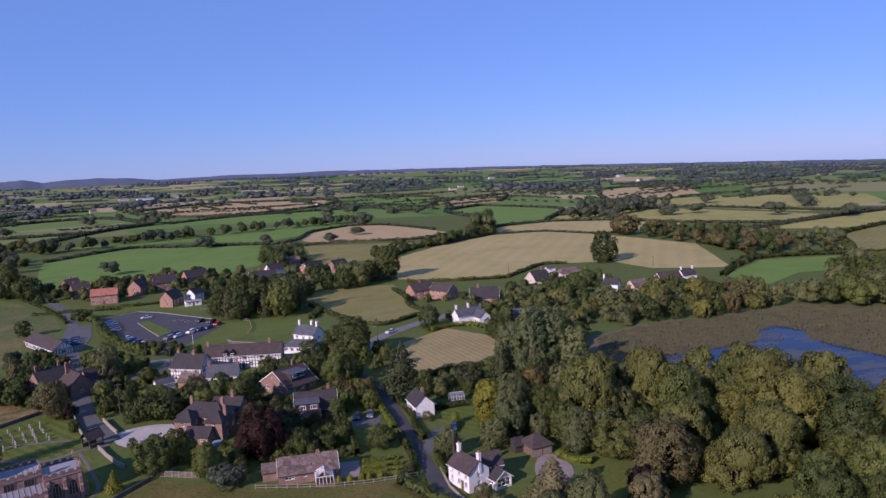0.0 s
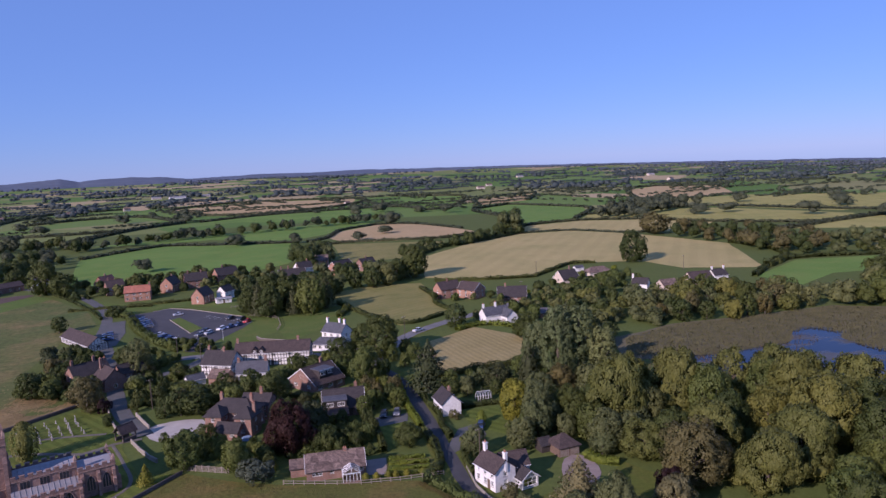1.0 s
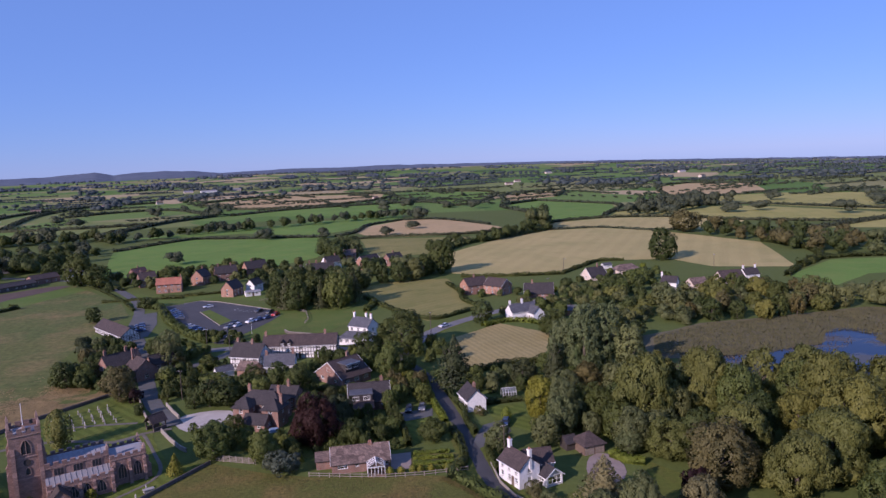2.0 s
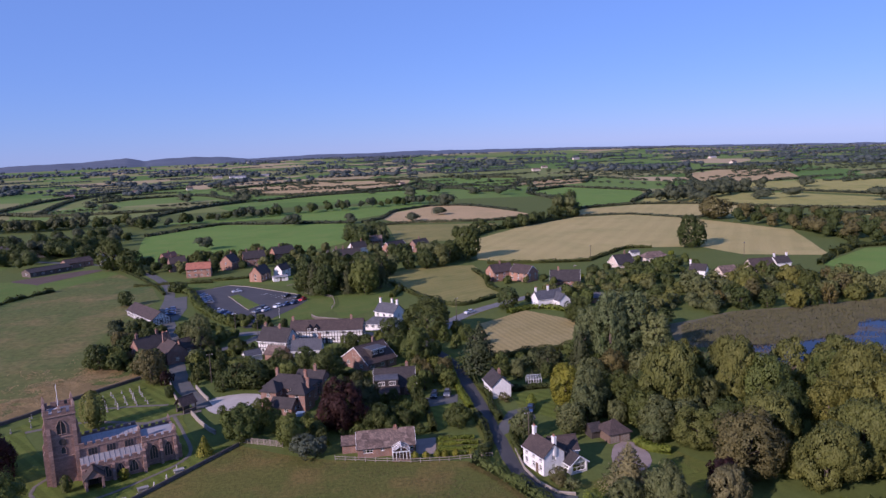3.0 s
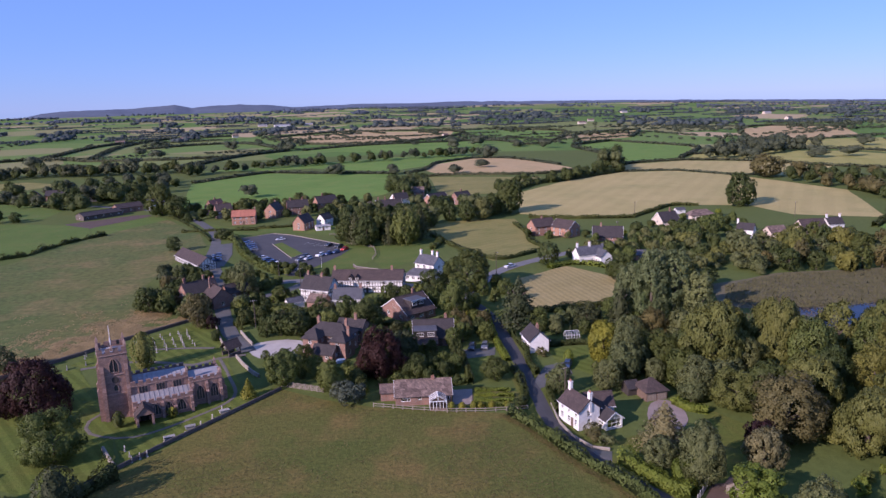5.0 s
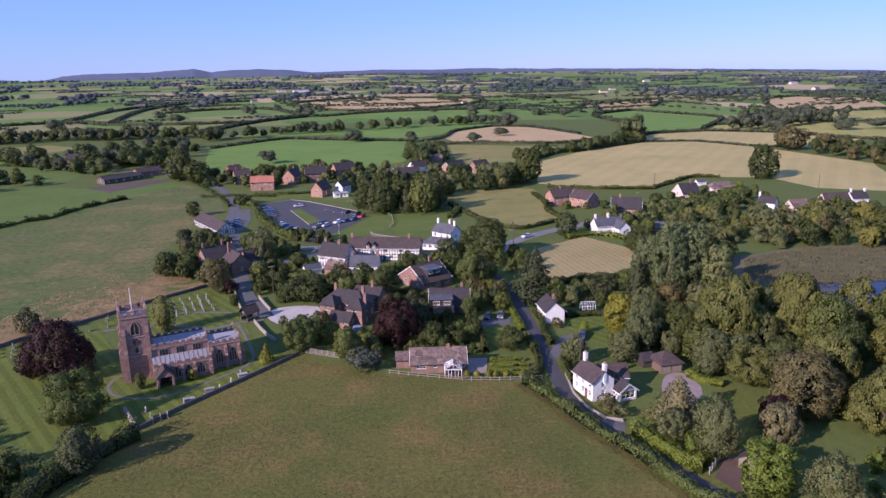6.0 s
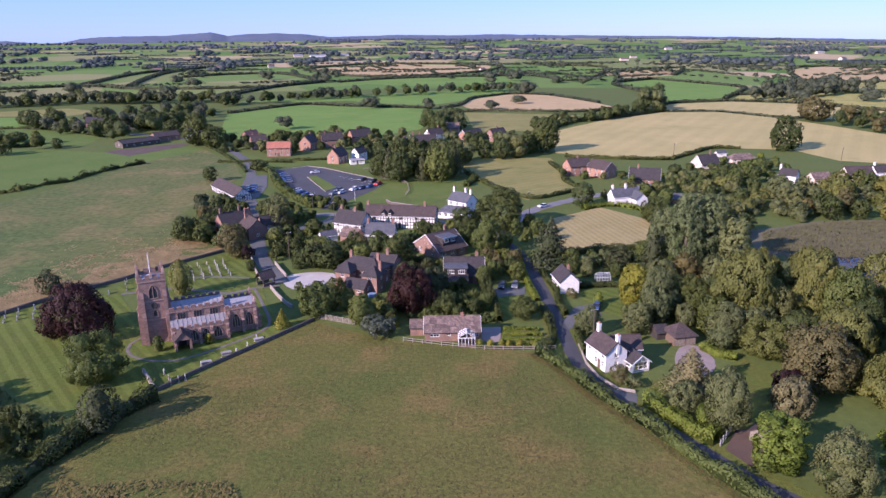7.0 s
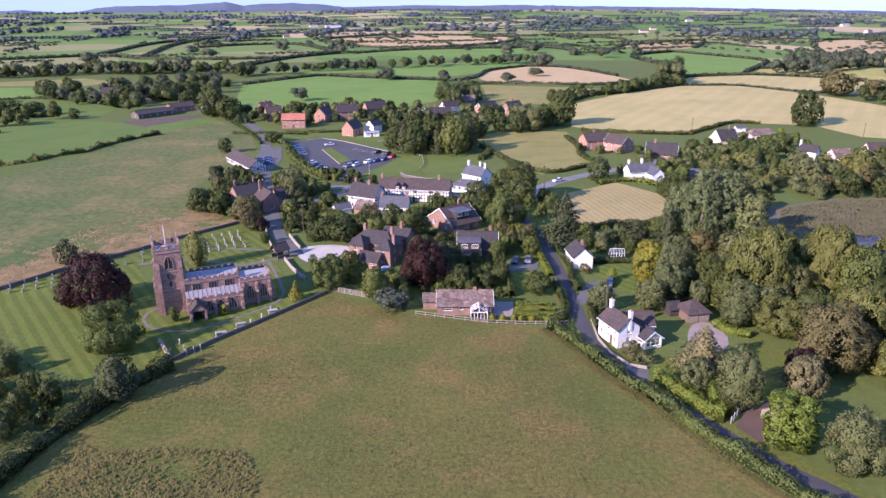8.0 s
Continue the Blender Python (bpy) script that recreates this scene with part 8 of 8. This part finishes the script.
# ---- fences, poles ----
def rail_fence(pts, label, h=1.1, rails=2, mat="fence", step=2.2, name="fence"):
    ob = thing(name, label, "fence", *pts[0])
    o = Vector(pts[0])
    post = Geo().box(-0.07, 0.07, -0.07, 0.07, -0.2, h + 0.1).mesh("post", mat)
    for a, b in zip(pts, pts[1:]):
        a, b = Vector(a), Vector(b)
        n = max(1, round((b - a).length / step))
        ang = math.degrees(math.atan2(b.y - a.y, b.x - a.x))
        length = (b - a).length / n
        rail = Geo().box(0, length, -0.025, 0.025, -0.06, 0.06).mesh("rail", mat)
        for k in range(n + 1):
            p = a.lerp(b, k / n) - o
            part("post", post, "", ob, at=pose(p.x, p.y, 0, 0, 0, ang))
            if k < n:
                for r in range(rails):
                    part("rail", rail, "", ob, at=pose(p.x, p.y, h * (r + 1) / rails - 0.08, 0, 0, ang) @ pose(0, -0.09, 0))
    return ob


rail_fence([(-36.6, 132.2), (-26.4, 128)], "pale close timber fence along a garden", 1.4, 5, step=1.6)
rail_fence([(-14.4, 119.4), (-6, 117.2), (1.2, 115.6), (9, 115.2), (18, 115.8)], "weathered post-and-rail fence below the bungalow", 1.0, 2)
rail_fence([(-41, 295), (-34, 292), (-27.6, 284), (-25.6, 270), (-26.4, 262)], "pale post-and-rail fence round the green", 1.1, 2)
rail_fence([(67, 248), (76, 251.6), (86, 254)], "grey timber fence behind the shed", 1.2, 3)
rail_fence([(40.2, 80), (43.6, 84.6)], "grey gate and rails at a yard entrance", 1.3, 4, "steel", step=1.5)
rail_fence([(-52, 318), (-44, 320)], "pale rail fence at the green", 1.0, 2)


def pole(x, y, h, label, arms=1):
    ob = thing("telegraph_pole", label, "pole", x, y, 20)
    part("shaft", Geo().rod((0, 0, -0.3), (0, 0, h), 0.14, 0.09, 8), "bark", ob)
    for k in range(arms):
        part("crossarm", Geo().box(-0.9, 0.9, -0.05, 0.05, h - 0.45 - 0.5 * k, h - 0.33 - 0.5 * k), "beam", ob)
        for u in (-0.8, -0.3, 0.3, 0.8):
            part("insulator", Geo().rod((u, 0, h - 0.33 - 0.5 * k), (u, 0, h - 0.18 - 0.5 * k), 0.05, n=6), "paint", ob)


for px, py, ph in ((-53.4, 176.5, 8.5), (-47.5, 217, 8), (-58, 231, 8), (21.5, 229, 9), (26.5, 120, 7.5), (105, 346, 8), (82, 292, 7.5), (-8, 585, 9), (182, 330, 8)):
    pole(px, py, ph, "timber telegraph pole beside the road")


def lamp_post(x, y):
    ob = thing("lamp_post", "slim white lamp post on the green", "lamp post", x, y, 30)
    part("shaft", Geo().rod((0, 0, 0), (0, 0, 4.5), 0.06, 0.04, 8), "paint", ob)
    part("lantern", Geo().rod((0, 0, 4.5), (0, 0, 4.9), 0.1, 0.16, 8), "paint", ob)


lamp_post(-45.6, 251)


# ---- cars ----
def car_paint(name, c):
    m, nt, bsdf = nodes_of(name)
    co = coords(nt)
    nt.links.new(mix(nt, 0.25, c, ramp(nt, noise_node(nt, co, 1.5), [(0.3, (0.7, 0.7, 0.7)), (0.7, (1, 1, 1))]), "MULTIPLY"), bsdf.inputs["Base Color"])
    bsdf.inputs["Roughness"].default_value, bsdf.inputs["Coat Weight"].default_value = 0.35, 0.6
    return m


for cname, cval in (("silver", (0.55, 0.56, 0.58)), ("whitecar", (0.8, 0.8, 0.8)), ("redcar", (0.5, 0.02, 0.02)), ("bluecar", (0.03, 0.06, 0.16)), ("blackcar", (0.02, 0.02, 0.024)), ("greycar", (0.12, 0.13, 0.15))):
    M[cname] = car_paint(cname + "_paint", cval)
M["carglass"] = plain("car_glass", (0.02, 0.024, 0.03), (0.03, 0.034, 0.04), 2, 1, 0.08)
M["lens"] = plain("lamp_lens", (0.7, 0.7, 0.68), (0.8, 0.8, 0.78), 5, 1, 0.2)
CAR = {}


def car_meshes(est):
    if est in CAR:
        return CAR[est]
    W2 = 0.87
    body = Geo()
    prof = [(-2.15, 0.3), (-2.2, 0.62), (-2.05, 0.86), (-0.95, 0.98), (1.5 if est else 1.35, 1.0), (2.08, 0.95), (2.15, 0.6), (2.1, 0.3)]
    ring_l, ring_r = [(x, -W2 + (0.08 if z > 0.9 else 0), z) for x, z in prof], [(x, W2 - (0.08 if z > 0.9 else 0), z) for x, z in prof]
    body.hull(ring_l, ring_r)
    roofb, rooff = (1.75 if est else 1.15), -0.25
    body.hull([(rooff, -0.62, 1.40), (roofb, -0.62, 1.40), (roofb, 0.62, 1.40), (rooff, 0.62, 1.40)], [(rooff + 0.1, -0.55, 1.46), (roofb - 0.1, -0.55, 1.46), (roofb - 0.1, 0.55, 1.46), (rooff + 0.1, 0.55, 1.46)])
    glass = Geo().hull([(-1.0, -0.78, 0.97), (2.0 if est else 1.75, -0.78, 0.97), (2.0 if est else 1.75, 0.78, 0.97), (-1.0, 0.78, 0.97)], [(rooff, -0.62, 1.40), (roofb, -0.62, 1.40), (roofb, 0.62, 1.40), (rooff, 0.62, 1.40)])
    tyre = Geo().rod((0, -0.1, 0), (0, 0.1, 0), 0.32, n=14).mesh("tyre", "tyre")
    rim = Geo().rod((0, -0.115, 0), (0, 0.115, 0), 0.19, n=10).mesh("rim", "steel")
    head = Geo().box(-2.2, -2.06, -0.2, 0.2, 0.62, 0.78).mesh("headlight", "lens")
    tail = Geo().box(2.05, 2.16, -0.14, 0.14, 0.62, 0.9).mesh("tail_light", "redcar")
    CAR[est] = (body.mesh("body", "silver"), glass.mesh("glasshouse", "carglass"), tyre, rim, head, tail)
    return CAR[est]


def car(x, y, yaw, paint, label, est=False, z=0.1, group="parked cars"):
    b, gl, ty, ri, hd, tl = car_meshes(est)
    ob = thing("car", label, "car", x, y, yaw, z, group)
    o = part("body", b, "", ob)
    o.material_slots[0].link = "OBJECT"
    o.material_slots[0].material = M[paint]
    part("glasshouse", gl, "", ob)
    for u in (-1.35, 1.3):
        for s in (-0.78, 0.78):
            w = part("wheel", ty, "", ob, at=pose(u, s, 0.32))
            part("rim", ri, "", w)
    for s in (-0.62, 0.62):
        part("headlight", hd, "", ob, at=pose(0, s, 0))
        part("tail_light", tl, "", ob, at=pose(0, s, 0))


for cx, cy, cyaw, cp, cl, ce_ in ((-74, 309, 30, "silver", "silver hatchback parked in the car park", False), (-55.4, 270, 60, "blackcar", "black saloon parked in a bay", False),
                                 (-56.4, 263.2, 62, "greycar", "dark grey car parked in a bay", False), (-53.6, 265.4, 62, "silver", "silver car parked in a bay", True), (-49.4, 271.4, 62, "whitecar", "white van-like car parked in a bay", True),
                                 (-46.4, 274, 62, "bluecar", "dark blue car parked in a bay", False), (-43.4, 276.6, 62, "bluecar", "dark blue car parked in a bay", False), (-40.4, 282.4, 66, "redcar", "bright red car parked in a bay", False),
                                 (-48.6, 291.8, 60, "blackcar", "black car parked against the kerb", False), (-43.4, 288, 60, "blackcar", "black car parked against the kerb", True),
                                 (-88, 304, 18, "bluecar", "blue car under the hedge", False), (-86, 300, 18, "greycar", "grey car under the hedge", False), (-84.4, 295.6, 18, "bluecar", "blue car under the hedge", True), (-83, 291.4, 18, "bluecar", "blue car under the hedge", False),
                                 (-81.4, 287, 20, "greycar", "grey car under the hedge", False), (-73.2, 269, 34, "silver", "silver car parked by the hedge", False), (-70.2, 265, 34, "bluecar", "blue car parked by the hedge", False), (-67.4, 260.8, 34, "bluecar", "blue car parked by the hedge", False), (-64.6, 256.6, 34, "whitecar", "white car parked by the hedge", False),
                                 (-94.6, 277, 10, "bluecar", "dark blue car in the yard", True), (-93.4, 272.4, 10, "blackcar", "black car in the yard", False), (-92, 268, 12, "bluecar", "blue car in the yard", False),
                                 (30.4, 138.4, 70, "bluecar", "dark blue car on the cottage drive", True), (27.6, 240.8, 38, "silver", "silver car on the village road", False),
                                 (8.4, 153.2, 80, "blackcar", "black car on a drive", False), (11.8, 153.6, 80, "greycar", "dark car on a drive", False)):
    car(cx, cy, cyaw, cp, cl, ce_)


# bay lines of the car park
def bay_lines():
    ob = thing("bay_markings", "thin white painted bay lines on the car park", "markings", -60, 285, 0, 0.1, kind="structure")
    me = Geo().box(-2.2, 2.2, -0.06, 0.06, 0.0, 0.006).mesh("line", "paint")
    for k in range(9):
        part("line", me, "", ob, at=pose(-6 + k * 2.6 + 6, 18 - k * 2.45 - 2, 0.004, 0, 0, 58))


bay_lines()


# ---- garden things ----
def greenhouse(x, y, yaw):
    ob = thing("greenhouse", "small white-framed glass greenhouse on a lawn", "greenhouse", x, y, yaw)
    w, d, e, r = 3.6, 2.4, 1.6, 2.5
    post = Geo().box(-0.05, 0.05, -0.05, 0.05, 0, e).mesh("post", "paint")
    for k in range(6):
        u = -w / 2 + w * k / 5
        for s in (-1, 1):
            part("post", post, "", ob, at=pose(u, s * d / 2, 0))
            part("rafter", Geo().rod((u, s * d / 2, e), (u, 0, r), 0.045, n=6), "paint", ob)
    for s in (-1, 1):
        part("eaves", Geo().box(-w / 2, w / 2, s * d / 2 - 0.05, s * d / 2 + 0.05, e - 0.05, e + 0.05), "paint", ob)
        part("mid_rail", Geo().box(-w / 2, w / 2, s * d / 2 - 0.04, s * d / 2 + 0.04, 0.7, 0.78), "paint", ob)
        part("side_pane", Geo().box(-w / 2, w / 2, s * d / 2 - 0.01, s * d / 2 + 0.01, 0.05, e), "glass", ob)
        g = Geo()
        slab(g, (-w / 2, s * d / 2, e), (w / 2, s * d / 2, e), (w / 2, 0, r), (-w / 2, 0, r), 0.02)
        part("roof_pane", g, "glass", ob)
    part("ridge", Geo().rod((-w / 2, 0, r), (w / 2, 0, r), 0.06, n=6), "paint", ob)


greenhouse(35.3, 158.0, 4)


def parasol(x, y):
    ob = thing("parasol", "yellow garden parasol on a pole", "parasol", x, y)
    part("pole", Geo().rod((0, 0, 0), (0, 0, 2.3), 0.03, n=6), "steel", ob)
    ring = [(1.5 * math.cos(k * math.pi / 4), 1.5 * math.sin(k * math.pi / 4), 1.95) for k in range(8)]
    part("canopy", Geo().add(ring + [(0, 0, 2.45)] + [(p[0], p[1], 1.85) for p in ring], [(k, (k + 1) % 8, 8) for k in range(8)] + [(k, (k + 1) % 8, 9 + (k + 1) % 8, 9 + k) for k in range(8)]), "yellowcloth", ob)


M["yellowcloth"] = plain("yellow_canvas", (0.62, 0.55, 0.04), (0.70, 0.62, 0.06), 5, 1, 0.8)
M["bluecloth"] = plain("blue_tarpaulin", (0.22, 0.33, 0.48), (0.28, 0.40, 0.55), 5, 1, 0.6)
parasol(-29.6, 184.6)


def tarpaulin(x, y, yaw, w, d, h):
    ob = thing("covered_table", "garden table under a pale blue cover", "table", x, y, yaw)
    rng = random.Random(2)
    n = 12
    low = [(w / 2 * math.cos(6.283 * k / n) * 1.1, d / 2 * math.sin(6.283 * k / n) * 1.1 + rng.uniform(-0.08, 0.08), 0.05) for k in range(n)]
    high = [(p[0] * 0.85, p[1] * 0.85, h + rng.uniform(-0.05, 0.05)) for p in low]
    part("cover", Geo().hull(low, high), "bluecloth", ob)


tarpaulin(-27.0, 183.2, 20, 2.8, 1.8, 0.9)
tarpaulin(-24.8, 146.4, 20, 2.4, 1.6, 0.8)


def log_gate_shed():
    house("timber_shed", "small brown timber shed beside the yard", 47.6, 82.4, 50, 3.4, 2.6, 1.9, 2.8, "fence", "tile", (1, 1), category="shed")
    for bx, by in ((46.2, 80.6), (44.6, 77.4)):
        ob = thing("gas_bottle", "white rounded gas bottle in the yard", "bottle", bx, by)
        part("cylinder", Geo().rod((0, 0, 0), (0, 0, 0.55), 0.22, n=12), "paint", ob)
        part("collar", Geo().rod((0, 0, 0.55), (0, 0, 0.68), 0.16, 0.1, 12), "steel", ob)


log_gate_shed()
